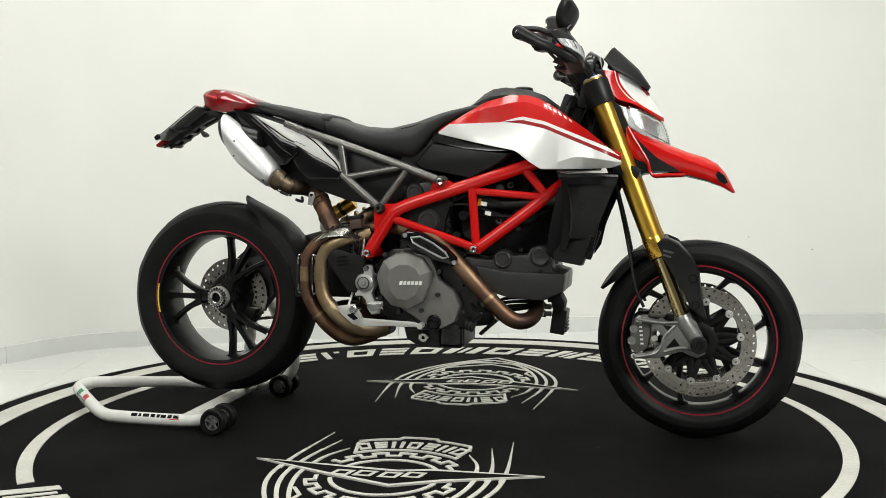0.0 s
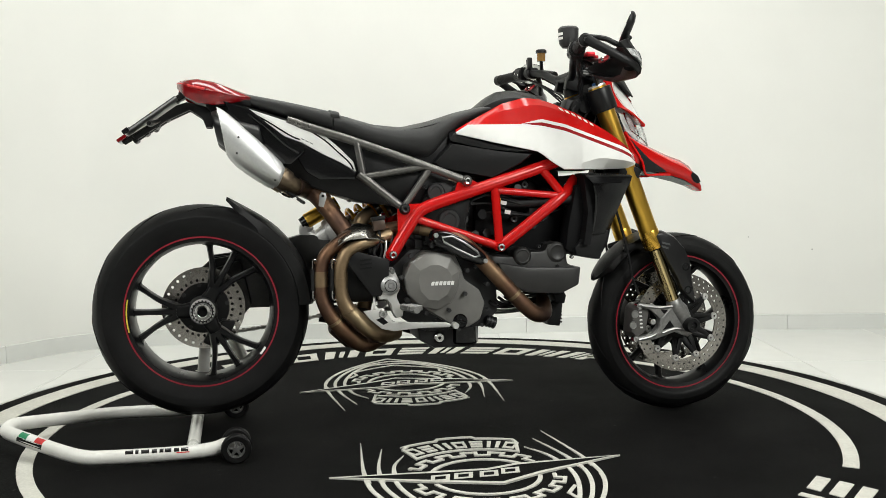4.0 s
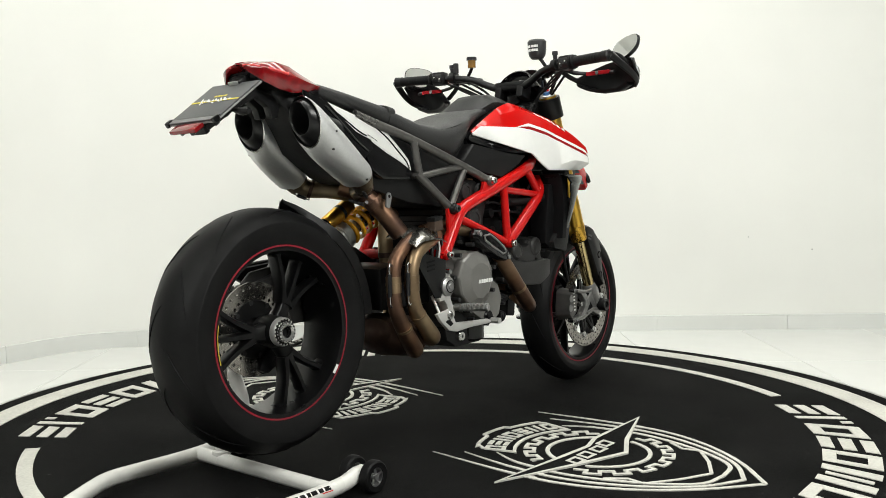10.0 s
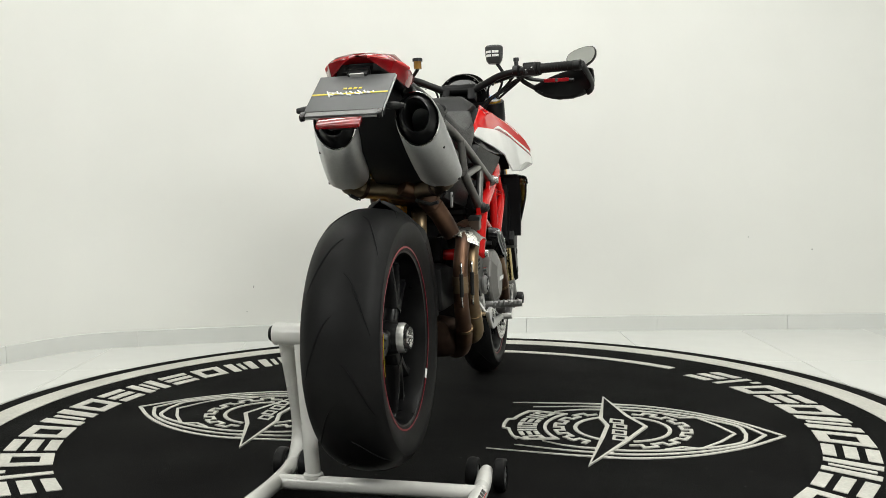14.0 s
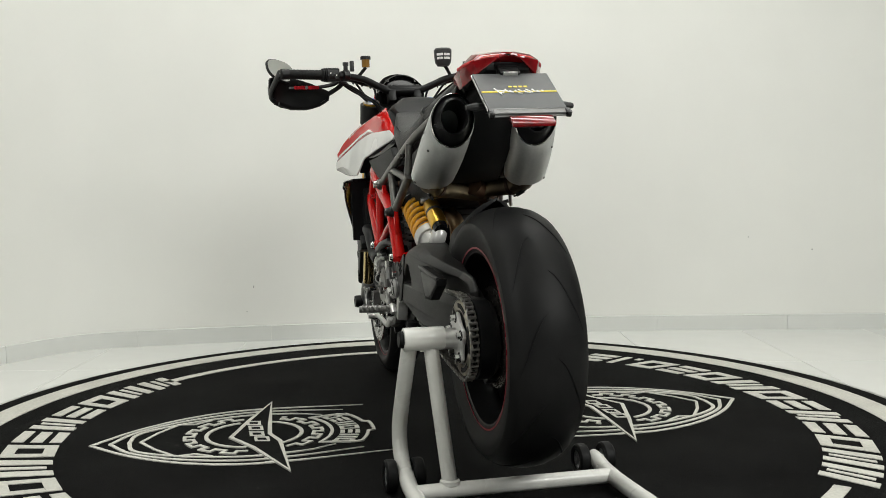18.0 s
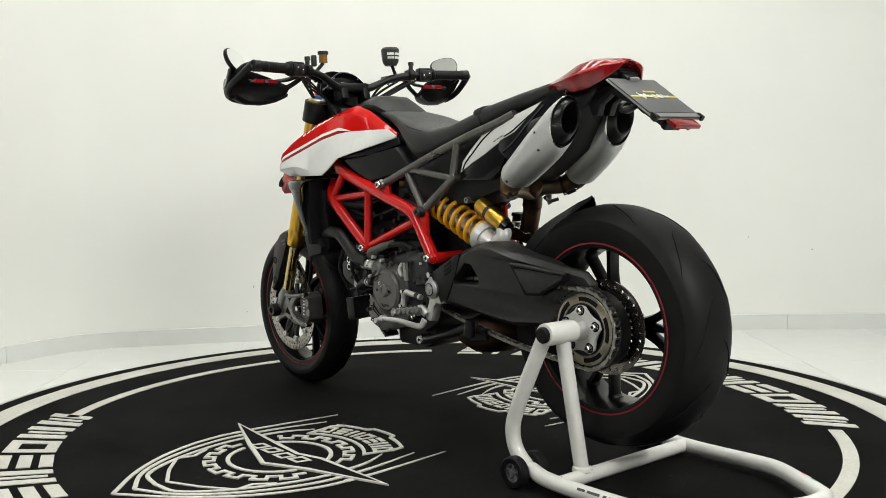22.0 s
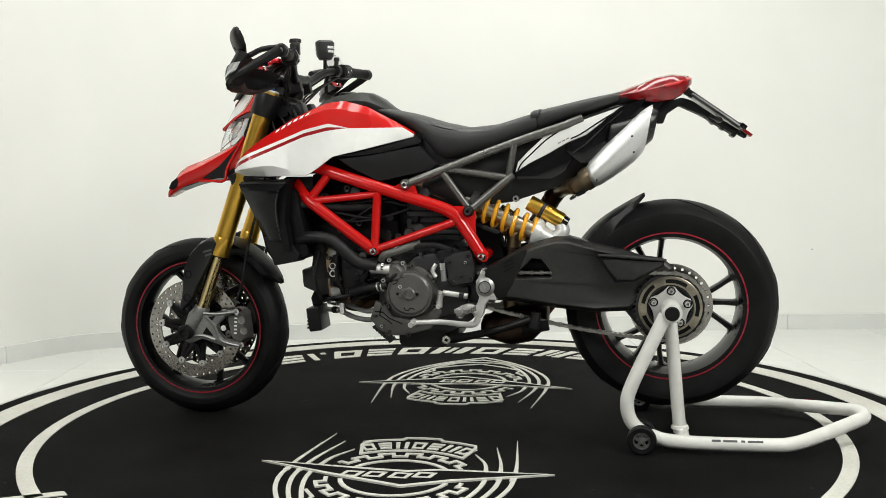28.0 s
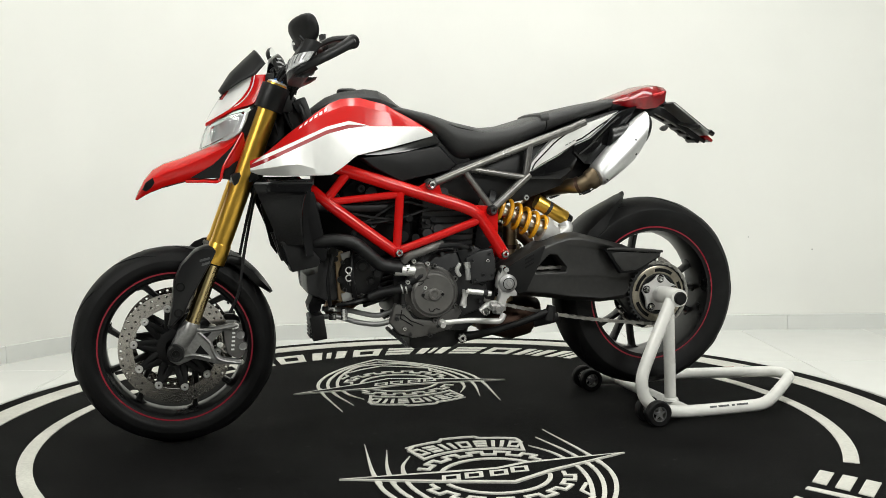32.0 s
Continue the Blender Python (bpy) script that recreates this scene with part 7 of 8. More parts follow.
# ---- bars, controls, mirrors, hand guards ----
bar_half = [(0.432, 0.0, 1.080), (0.430, 0.055, 1.081), (0.420, 0.095, 1.095), (0.402, 0.150, 1.118), (0.380, 0.22, 1.128), (0.355, 0.32, 1.130), (0.332, 0.430, 1.131)]
bar = [(x, -y, z) for x, y, z in bar_half[::-1]] + bar_half[1:]
part("handlebar", Geo().tube(bar, [0.011, 0.011, 0.0125, 0.0145, 0.0125, 0.011, 0.011], 16, 5), MATT_BLACK, bike, "black tapered handlebar")
for s in (1, -1):
    part("bar_clamp", Geo().box((0.442, s * 0.045, 1.066), (0.055, 0.026, 0.056), (0, 14, 0)), MATT_BLACK, bike, bevel=0.005)
    g0, g1 = Vector((0.362, s * 0.292, 1.130)), Vector((0.336, s * 0.412, 1.131))
    grip = part("grip", Geo().tube([g0, g0.lerp(g1, 0.04), g0.lerp(g1, 0.08), g0.lerp(g1, 0.96), g1], [0.022, 0.022, 0.0165, 0.016, 0.018], 18), RUBBER, bike, "black rubber grip")
    part("bar_end", Geo().tube([(0.336, s * 0.412, 1.131), (0.331, s * 0.436, 1.131), (0.330, s * 0.440, 1.131)], [0.017, 0.0185, 0.013], 20), MATT_BLACK, grip)
    part("bar_end_screw", Geo().tube([(0.330, s * 0.440, 1.131), (0.3295, s * 0.4425, 1.131)], 0.0065, 10), CHROME, grip)
    pod = part("switch_pod", Geo().box((0.370, s * 0.262, 1.130), (0.040, 0.046, 0.046), (0, 0, 12 * s)), PLASTIC, bike, "black switch pod", bevel=0.007)
    for k in range(3):
        part("switch_button", Geo().box((0.350, s * (0.250 + 0.013 * k), 1.130 + 0.010 * (k - 1)), (0.008, 0.009, 0.008)), RED_ALLOY if k == 1 else DARK_GREY, pod, bevel=0.001)
    part("control_clamp", Geo().box((0.388, s * 0.215, 1.128), (0.034, 0.030, 0.036), (0, 0, 12 * s)), MATT_BLACK, bike, bevel=0.006)
    part("master_cylinder", Geo().tube([(0.405, s * 0.205, 1.126), (0.425, s * 0.165, 1.118), (0.440, s * 0.130, 1.110)], 0.014, 12, 3), MATT_BLACK, bike)
    part("lever", Geo().tube([(0.412, s * 0.225, 1.118), (0.428, s * 0.262, 1.102), (0.430, s * 0.330, 1.094), (0.420, s * 0.405, 1.092)], [0.010, 0.008, 0.006, 0.007], 10, 5, flat=0.7), MATT_BLACK, bike, "black hand lever")
    part("lever_pivot", Geo().box((0.418, s * 0.240, 1.122), (0.026, 0.030, 0.014)), RED_ALLOY, bike, "red anodised lever pivot", bevel=0.003)
    part("lever_blade", Geo().box((0.424, s * 0.345, 1.094), (0.012, 0.088, 0.013), (0, 0, 3 * s)), RED_ALLOY, bike, "red anodised lever blade", bevel=0.004)
    part("lever_screw", Geo().lathe((0.4165, s * 0.345, 1.094), [(0.0001, -0.003), (0.006, -0.003), (0.006, 0.004)], 12, "x"), CHROME, bike)
    # clamp rings, switch block, banjo and hoses
    ba = Vector((0.336 - 0.362, s * 0.12, 0.001)).normalized()
    onbar = lambda d: Vector((0.362, s * 0.292, 1.130)) - ba * d
    part("switch_body", Geo().tube([onbar(0.006), onbar(0.010), onbar(0.046), onbar(0.050)], [0.020, 0.0245, 0.0245, 0.019], 20), PLASTIC, pod)
    part("grip_flange", Geo().tube([onbar(0.002), onbar(0.005)], 0.0235, 24), RUBBER, grip)
    for k in range(9):
        part("grip_ring", Geo().tube([onbar(-0.012 - 0.011 * k), onbar(-0.016 - 0.011 * k)], 0.0167, 18), RUBBER, grip)
    part("perch_ring", Geo().tube([onbar(0.070), onbar(0.072), onbar(0.090), onbar(0.092)], [0.015, 0.0190, 0.0190, 0.015], 18), MATT_BLACK, bike, "black lever perch clamp")
    part("perch_bolt", Geo().rod(onbar(0.081) + Vector((0.020, 0, -0.012)), onbar(0.081) + Vector((0.020, 0, 0.018)), 0.0045, 8), CHROME, bike)
    part("mirror_boss", Geo().rod(onbar(0.081) + Vector((0.0, 0, 0.014)), onbar(0.081) + Vector((-0.002, 0, 0.036)), 0.0075, 8), DARK_GREY, bike)
    part("boss_cap", Geo().rod(onbar(0.081) + Vector((-0.002, 0, 0.032)), onbar(0.081) + Vector((-0.002, 0, 0.044)), 0.0100, 8), DARK_GREY, bike)
    for k in range(5):
        p = onbar(0.016 + 0.007 * k) + Vector((-0.0235, 0, 0.006 * (k % 2) - 0.002))
        part("switch_mark", Geo().box(p, (0.003, 0.0045, 0.004), (0, 0, 12 * s)), WHITE_PRINT if k in (1, 4) else DARK_GREY, pod)
    part("banjo", Geo().rod((0.436, s * 0.135, 1.104), (0.446, s * 0.118, 1.102), 0.0085, 8), CHROME, bike)
    part("master_piston", Geo().rod((0.404, s * 0.208, 1.124), (0.396, s * 0.232, 1.124), 0.0075, 10), SATIN, bike)
    part("lever_adjuster", Geo().rod((0.430, s * 0.236, 1.116), (0.446, s * 0.230, 1.116), 0.0070, 10), RED_ALLOY, bike, "red lever adjuster")
    part("brake_line", Geo().tube([(0.444, s * 0.120, 1.102), (0.478, s * 0.098, 1.088), (0.502, s * 0.088, 1.040), (0.505, s * 0.080, 0.97), (0.490, s * 0.070, 0.90)], 0.0040, 8, 6), BRAKE_HOSE, bike)
    for k in range(3):
        part("switch_cable", Geo().tube([onbar(0.048) + Vector((0.006, 0, -0.016)), (0.400 + 0.008 * k, s * 0.185, 1.090 - 0.006 * k), (0.430, s * (0.135 - 0.01 * k), 1.062 - 0.010 * k), (0.452, s * 0.085, 1.030 - 0.012 * k), (0.440, s * 0.062, 0.97)], 0.0033, 7, 5), BRAKE_HOSE, bike)
    for k in range(4):
        part("cable_tie", Geo().tube([(0.4305 + 0.001 * k, s * (0.118 + 0.030 * k), 1.094 + 0.008 * k), (0.4295 + 0.001 * k, s * (0.122 + 0.030 * k), 1.095 + 0.008 * k)], 0.0068, 8), DARK_GREY, bike)
    # guard: a curved shell in front of the hand, its lens set into the outer half
    lift_ = 0.006 if s < 0 else -0.004

    def guard_point(u, q, off=0.0):
        """u runs from the inner end, 0, round the outer corner to the arm, 8; q from the lower edge to the upper."""
        pick = lambda values: float(np.interp(u, range(9), values))
        y, xf = pick((0.272, 0.298, 0.328, 0.362, 0.398, 0.430, 0.453, 0.467, 0.473)), pick((0.432, 0.455, 0.472, 0.484, 0.490, 0.489, 0.482, 0.467, 0.446))
        z0 = pick((1.054, 1.040, 1.032, 1.028, 1.029, 1.036, 1.047, 1.062, 1.078)) + lift_
        z1 = pick((1.076, 1.092, 1.108, 1.121, 1.130, 1.134, 1.134, 1.130, 1.121))
        bulge = pick((0.004, 0.008, 0.012, 0.015, 0.016, 0.014, 0.010, 0.006, 0.003))
        return (xf + bulge * math.sin(math.pi * min(1, q * 1.15)) - 0.030 * q + 0.020 * max(0, 0.25 - q) + off * 0.8, s * (y + off * min(1, u / 6)), z0 + (z1 - z0) * q)

    rings = []
    for u in np.linspace(0, 8, 25):
        out = [guard_point(u, q) for q in np.linspace(0, 1, 11)]
        rings.append(out + [(x - 0.005, y2 - s * 0.004, z) for x, y2, z in out[::-1]])
    hg = part("hand_guard", Geo().loft(rings), PLASTIC, bike, "black hand guard with a clear indicator lens", angle=50)
    rings = []
    for u in np.linspace(2.8, 7.8, 14):
        lo, hi = 0.16 + 0.02 * (7.8 - u), 0.52 + 0.01 * (u - 2.8)
        out = [guard_point(u, q, 0.0035) for q in np.linspace(lo, hi, 6)]
        rings.append(out + [(x - 0.005, y2 - s * 0.003, z) for x, y2, z in out[::-1]])
    lens_ = part("guard_lens", Geo().loft(rings), LENS_PLASTIC, hg, "clear ribbed indicator lens", angle=50)
    for k in range(9):
        u = 3.1 + 0.5 * k
        part("lens_rib", Geo().tube([guard_point(u + 0.22 * q, 0.30 + 0.24 * q, 0.004) for q in np.linspace(0, 1, 5)], 0.0012, 5), ALLOY if k % 3 else PLATE_GREY, lens_)
    rings = []
    for y, xf, z0 in ((0.280, 0.446, 1.046), (0.300, 0.464, 1.035), (0.325, 0.479, 1.028), (0.350, 0.489, 1.024), (0.400, 0.493, 1.026), (0.440, 0.484, 1.042)):
        z0 += lift_
        rings.append([(xf, s * y, z0 + 0.004), (xf - 0.030, s * y, z0 - 0.001), (xf - 0.040, s * (y - 0.004), z0 + 0.004), (xf - 0.044, s * (y - 0.004), z0 + 0.012), (xf - 0.030, s * y, z0 + 0.010), (xf, s * y, z0 + 0.012)])
    part("guard_floor", Geo().loft(rings), PLASTIC, hg, angle=50)
    part("guard_arm", Geo().tube([(0.331, s * 0.440, 1.133), (0.365, s * 0.452, 1.112), (0.420, s * 0.466, 1.082), (0.458, s * 0.464, 1.062), (0.480, s * 0.448, 1.050)], [0.015, 0.013, 0.011, 0.010], 12, 5, flat=0.6), MATT_BLACK, hg, "black guard arm")
    part("guard_arm", Geo().tube([(0.400, s * 0.205, 1.126), (0.422, s * 0.232, 1.095), (0.440, s * 0.280, 1.066)], 0.008, 10, 4), MATT_BLACK, hg)
    # mirror on a curved stalk
    part("mirror_stalk", Geo().tube([(0.340, s * 0.432, 1.140), (0.385, s * 0.442, 1.134), (0.432, s * 0.446, 1.116), (0.462, s * 0.430, 1.142)], 0.0075, 10, 5), MATT_BLACK, bike, "black mirror stalk")
    ml, mshort = Vector((-0.44 if s > 0 else -0.16, s * 0.84, 0.30)).normalized(), Vector((0.40, 0.0, 0.92))
    mshort = (mshort - ml * mshort.dot(ml)).normalized()
    mn = ml.cross(mshort) * (-1 if s > 0 else 1)      # the way the back of the glass looks
    mn = mn if mn.x > 0 else -mn
    mm = Matrix((mn, ml * s, mshort)).transposed().to_4x4()
    mm.translation = (0.452, s * 0.432, 1.168 if s < 0 else 1.156)
    n = 28
    outline = []
    for k in range(n):
        a = 2 * math.pi * k / n
        yy, zz = math.cos(a), math.sin(a)
        yy, zz = math.copysign(abs(yy) ** 0.78, yy), math.copysign(abs(zz) ** 0.78, zz)
        outline.append((yy * 0.054 * (1 + 0.10 * zz), zz * 0.039 * (1 - 0.14 * yy * s)))
    rings = [[mm @ Vector((x, yy * f, zz * f)) for yy, zz in outline] for x, f in ((-0.004, 0.97), (-0.003, 1.0), (0.004, 1.0), (0.012, 0.85), (0.016, 0.5))]
    mirror = part("mirror", Geo().loft(rings), PLASTIC, bike, "oval black bar-end mirror", angle=50)
    rings = [[mm @ Vector((x, yy * 0.93, zz * 0.93)) for yy, zz in outline] for x in (-0.0052, -0.0042)]
    part("mirror_glass", Geo().loft(rings), MIRROR, mirror, "mirror glass")
# fluid reservoirs
pot = part("brake_reservoir", Geo().lathe((0.392, -0.135, 1.190), [(0.001, 0.031), (0.026, 0.031), (0.0315, 0.025), (0.0305, 0.0), (0.0275, -0.020), (0.020, -0.031), (0.001, -0.031)], 28, "z"), SEAT, bike, "black cloth-covered brake reservoir with white bars")
for row, (z, n) in enumerate(((1.198, 5), (1.185, 7))):
    for face in (150, 200, 20):
        for k in range(n):
            a = face + (k - n / 2) * (44 / n)
            p = (0.392 + 0.0309 * math.cos(radians(a)), -0.135 + 0.0309 * math.sin(radians(a)), z)
            part("pot_bar", Geo().box(p, (0.0016, 0.0022 + 0.002 * (row == 0), 0.008), (0, 0, a)), WHITE_PRINT, pot)
part("pot_bracket", Geo().tube([(0.392, -0.135, 1.172), (0.398, -0.150, 1.15), (0.404, -0.165, 1.125)], 0.006, 8, 3), MATT_BLACK, bike)
pot2 = part("clutch_reservoir", Geo().lathe((0.396, 0.140, 1.176), [(0.001, 0.010), (0.014, 0.010), (0.014, -0.018), (0.001, -0.018)], 20, "z"), AMBER_POT, bike, "small amber clutch reservoir")
part("pot_cap", Geo().lathe((0.396, 0.140, 1.176), [(0.001, 0.020), (0.016, 0.020), (0.018, 0.017), (0.018, 0.009), (0.001, 0.009)], 20, "z"), MATT_BLACK, pot2, "black cap")
part("pot_bracket", Geo().tube([(0.396, 0.140, 1.158), (0.402, 0.155, 1.14), (0.404, 0.170, 1.124)], 0.006, 8, 3), MATT_BLACK, bike)
part("switch_stalk", Geo().box((0.372, 0.192, 1.160), (0.016, 0.014, 0.036)), DARK_GREY, bike, bevel=0.003)
visor = []
for y in np.linspace(-0.085, 0.085, 13):
    h = 0.060 * max(0.0, 1 - (abs(y) / 0.086) ** 2.4)
    x0 = 0.478 - 0.02 * (abs(y) / 0.085) ** 2
    visor.append([(x0 + 0.036, y, 1.078), (x0 + 0.030, y, 1.082 + h * 0.7), (x0 + 0.004, y, 1.081 + h), (x0 - 0.002, y, 1.077 + h), (x0 + 0.018, y, 1.080 + h * 0.6), (x0 + 0.022, y, 1.076)])
dash = part("dashboard", Geo().loft(visor), GLOSS_BLACK, bike, "low curved black dashboard visor", angle=60)
part("dash_body", Geo().box((0.490, 0.0, 1.084), (0.030, 0.140, 0.030), (0, 30, 0)), PLASTIC, dash, bevel=0.006)
part("dash_screen", Geo().box((0.482, 0.0, 1.106), (0.003, 0.110, 0.040), (0, 24, 0)), GLOSS_BLACK, dash)
for s in (1, -1):
    part("dash_screw", Geo().lathe((0.4745, s * 0.050, 1.118), [(0.0001, -0.002), (0.004, -0.002), (0.004, 0.006)], 8, "x"), CHROME, dash)
part("bar_bridge", Geo().box((0.440, 0, 1.086), (0.044, 0.120, 0.016), (0, 14, 0)), MATT_BLACK, bike, bevel=0.004)
for k in range(4):
    part("bridge_screw", Geo().lathe((0.428 + 0.022 * (k % 2), 0.045 * (1 if k > 1 else -1), 1.094), [(0.0001, 0.006), (0.006, 0.006), (0.006, -0.01)], 10, "z"), CHROME, bike)
for k in range(5):
    s = (-1, 1)[k % 2]
    part("cable", Geo().tube([(0.420, s * (0.16 + 0.02 * k), 1.118), (0.480, s * 0.14, 1.085 - 0.008 * k), (0.495, s * 0.10, 1.02), (0.470, s * 0.075, 0.96), (0.44, s * 0.06, 0.90)], 0.0042, 7, 6), BRAKE_HOSE, bike)

# ---- headlamp mask, screen, beak ----
def mirrored_prism(name, outline, widths, material, label, bevel=0.004, parent=None):
    """A body symmetric about the middle; every outline point has its own half width."""
    left = [(x, w, z) for (x, z), w in zip(outline, widths)]
    right = [(x, -w, z) for (x, z), w in zip(outline, widths)]
    mid = [(x, 0, z) for x, z in outline]
    return part(name, Geo().loft([right, left]), material, parent or bike, label, bevel=bevel, angle=30)


mirrored_prism("headlamp_shell", [(0.500, 1.080), (0.520, 1.078), (0.540, 0.990), (0.582, 0.905), (0.632, 0.835), (0.655, 0.778), (0.600, 0.768), (0.585, 0.790), (0.525, 0.960)], [0.078, 0.082, 0.085, 0.086, 0.090, 0.083, 0.088, 0.092, 0.088], PLASTIC, "black headlamp surround")
for s in (1, -1):
    side = [(0.498, 1.080), (0.530, 1.072), (0.534, 1.030), (0.550, 0.985), (0.584, 0.958), (0.596, 0.905), (0.634, 0.838), (0.650, 0.780), (0.600, 0.768), (0.572, 0.800), (0.544, 0.890), (0.512, 0.970)]
    part("headlamp_cheek", Geo().prism(side, s * 0.060, s * 0.087), PLASTIC, bike, "black headlamp side panel", bevel=0.003)


def bowed(name, rows, material, label, thick=0.005, parent=None, **kw):
    """A curved panel symmetric about the middle: each row runs from its side edge to the centre line."""
    rings = []
    for row in rows:
        left = [Vector(q) for q in row]
        right = [Vector((q.x, -q.y, q.z)) for q in left[-2::-1]]
        face = spline(left + right, 4)
        back = [q - Vector((thick, 0, thick * 0.35)) for q in face[::-1]]
        rings.append(face + back)
    return part(name, Geo().loft(rings), material, parent or bike, label, **kw)


mask = bowed("headlamp_mask", [[(0.560, 0.069, 1.068), (0.588, 0.040, 1.064), (0.602, 0, 1.060)], [(0.571, 0.065, 1.033), (0.608, 0.040, 1.037), (0.627, 0, 1.038)], [(0.602, 0.059, 0.995), (0.634, 0.035, 1.005), (0.652, 0, 1.009)],
                              [(0.640, 0.046, 0.966), (0.660, 0.026, 0.973), (0.673, 0, 0.976)], [(0.684, 0.021, 0.941), (0.690, 0.012, 0.941), (0.693, 0, 0.940)]], WHITE, "white headlamp mask with a red border", angle=50)
for s in (1, -1):
    inner = [(0.560, 0.069, 1.068), (0.571, 0.065, 1.033), (0.602, 0.059, 0.995), (0.640, 0.046, 0.966), (0.684, 0.021, 0.941)]
    outer = [(0.528, 0.091, 1.073), (0.536, 0.095, 1.030), (0.560, 0.093, 0.992), (0.615, 0.076, 0.972), (0.692, 0.022, 0.929)]
    rings = []
    for a, b in zip(spline(inner, 4), spline(outer, 4)):
        m = (a + b) / 2 + Vector((0.004, 0.004, 0.002))
        pts = [a + Vector((0.0015, 0.0015, 0)), m, b, b - Vector((0.006, 0.006, 0)), a - Vector((0.006, 0.006, 0))]
        rings.append([(q.x, s * q.y, q.z) for q in pts])
    part("mask_border", Geo().loft(rings), RED, mask, "red border", angle=40)
    pin = [a.lerp(b, 0.34) + Vector((0.0045, 0.0040, 0.002)) for a, b in zip(spline(inner, 4), spline(outer, 4))][:11]
    part("mask_pinstripe", Geo().tube([(q.x, s * q.y, q.z) for q in pin], 0.0016, 6), WHITE_PRINT, mask)
for half_, z0, z1, out, paint in ((0.026, 1.004, 1.030, 0.0022, DARK_RED), (0.015, 1.010, 1.025, 0.0034, GLOSS_BLACK)):
    rings = []
    for y in np.linspace(-half_, half_, 9):
        ring = [(float(np.interp(z, [1.007, 1.038], [0.652, 0.627])) - 12.5 * y * y, y, z) for z in (z0, z1)]
        rings.append([(ring[0][0] - 0.004, y, z0), (ring[0][0] + out, y, z0), (ring[1][0] + out, y, z1), (ring[1][0] - 0.004, y, z1)])
    part("mask_sticker", Geo().loft(rings), paint, mask)
bowed("headlamp_lens", [[(0.588, 0.095, 0.968), (0.640, 0.068, 0.954), (0.690, 0, 0.930)], [(0.597, 0.096, 0.942), (0.655, 0.068, 0.918), (0.703, 0, 0.897)], [(0.616, 0.093, 0.910), (0.666, 0.066, 0.884), (0.712, 0, 0.862)]], CLEAR_LENS, "clear headlamp lens", 0.003)
refl = bowed("lamp_reflector", [[(0.576, 0.090, 0.966), (0.622, 0.062, 0.952), (0.664, 0, 0.930)], [(0.584, 0.090, 0.942), (0.630, 0.062, 0.918), (0.672, 0, 0.897)], [(0.602, 0.088, 0.908), (0.640, 0.060, 0.884), (0.684, 0, 0.862)]], LAMP_SILVER, "bright headlamp reflector", 0.003)
part("lamp_bulb", Geo().lathe((0.668, 0, 0.905), [(0.0001, 0.014), (0.020, 0.010), (0.026, 0.0), (0.026, -0.01)], 20, "x"), CLEAR_LENS, refl)
bowed("screen", [[(0.526, 0.082, 1.106), (0.544, 0.048, 1.138), (0.550, 0, 1.150)], [(0.552, 0.079, 1.077), (0.572, 0.046, 1.110), (0.582, 0, 1.120)], [(0.596, 0.070, 1.054), (0.612, 0.040, 1.077), (0.620, 0, 1.083)], [(0.646, 0.036, 1.022), (0.651, 0.020, 1.029), (0.655, 0, 1.030)]], PLASTIC, "short dark screen", 0.004, angle=50)
beak_st = []
for x, w, zt, ze, zb in ((0.588, 0.092, 0.925, 0.906, 0.800), (0.640, 0.098, 0.894, 0.868, 0.788), (0.700, 0.093, 0.864, 0.838, 0.780), (0.760, 0.081, 0.839, 0.812, 0.770), (0.812, 0.066, 0.822, 0.794, 0.757), (0.844, 0.055, 0.804, 0.778, 0.744), (0.868, 0.045, 0.776, 0.756, 0.732), (0.884, 0.036, 0.746, 0.735, 0.722), (0.894, 0.022, 0.724, 0.720, 0.716)):
    beak_st.append([(x, -w, ze), (x, -w * 0.5, zt - 0.004), (x, 0, zt), (x, w * 0.5, zt - 0.004), (x, w, ze), (x - 0.004, w * 0.96, zb + (ze - zb) * 0.45), (x - 0.004, w * 0.80, zb), (x - 0.004, -w * 0.80, zb), (x - 0.004, -w * 0.96, zb + (ze - zb) * 0.45)])
beak = part("beak", Geo().loft(beak_st), RED, bike, "long red front beak", bevel=0.003, angle=30)
for s in (1, -1):
    hollow = [(0.740, 0.780), (0.676, 0.818), (0.624, 0.868), (0.600, 0.897), (0.640, 0.826), (0.656, 0.780)]
    wide = lambda x: float(np.interp(x, [0.590, 0.640, 0.700, 0.760], [0.092, 0.098, 0.092, 0.078]))
    part("beak_insert", Geo().loft([[(x, s * (wide(x) - 0.012), z) for x, z in hollow], [(x, s * (wide(x) + 0.0025), z) for x, z in hollow]]), PLASTIC, beak, "black beak insert")
    edge_line = [(0.752, 0.771), (0.700, 0.771), (0.660, 0.772), (0.648, 0.812), (0.612, 0.872), (0.592, 0.908)]
    part("beak_edge", Geo().tube([(x, s * (wide(x) + 0.001), z) for x, z in edge_line], 0.0042, 8, 3), RED, beak)
    part("beak_vent", Geo().prism([(0.842, 0.782), (0.862, 0.768), (0.872, 0.748), (0.862, 0.743), (0.848, 0.752), (0.838, 0.768)], s * 0.034, s * 0.0555), DEEP_BLACK, beak)

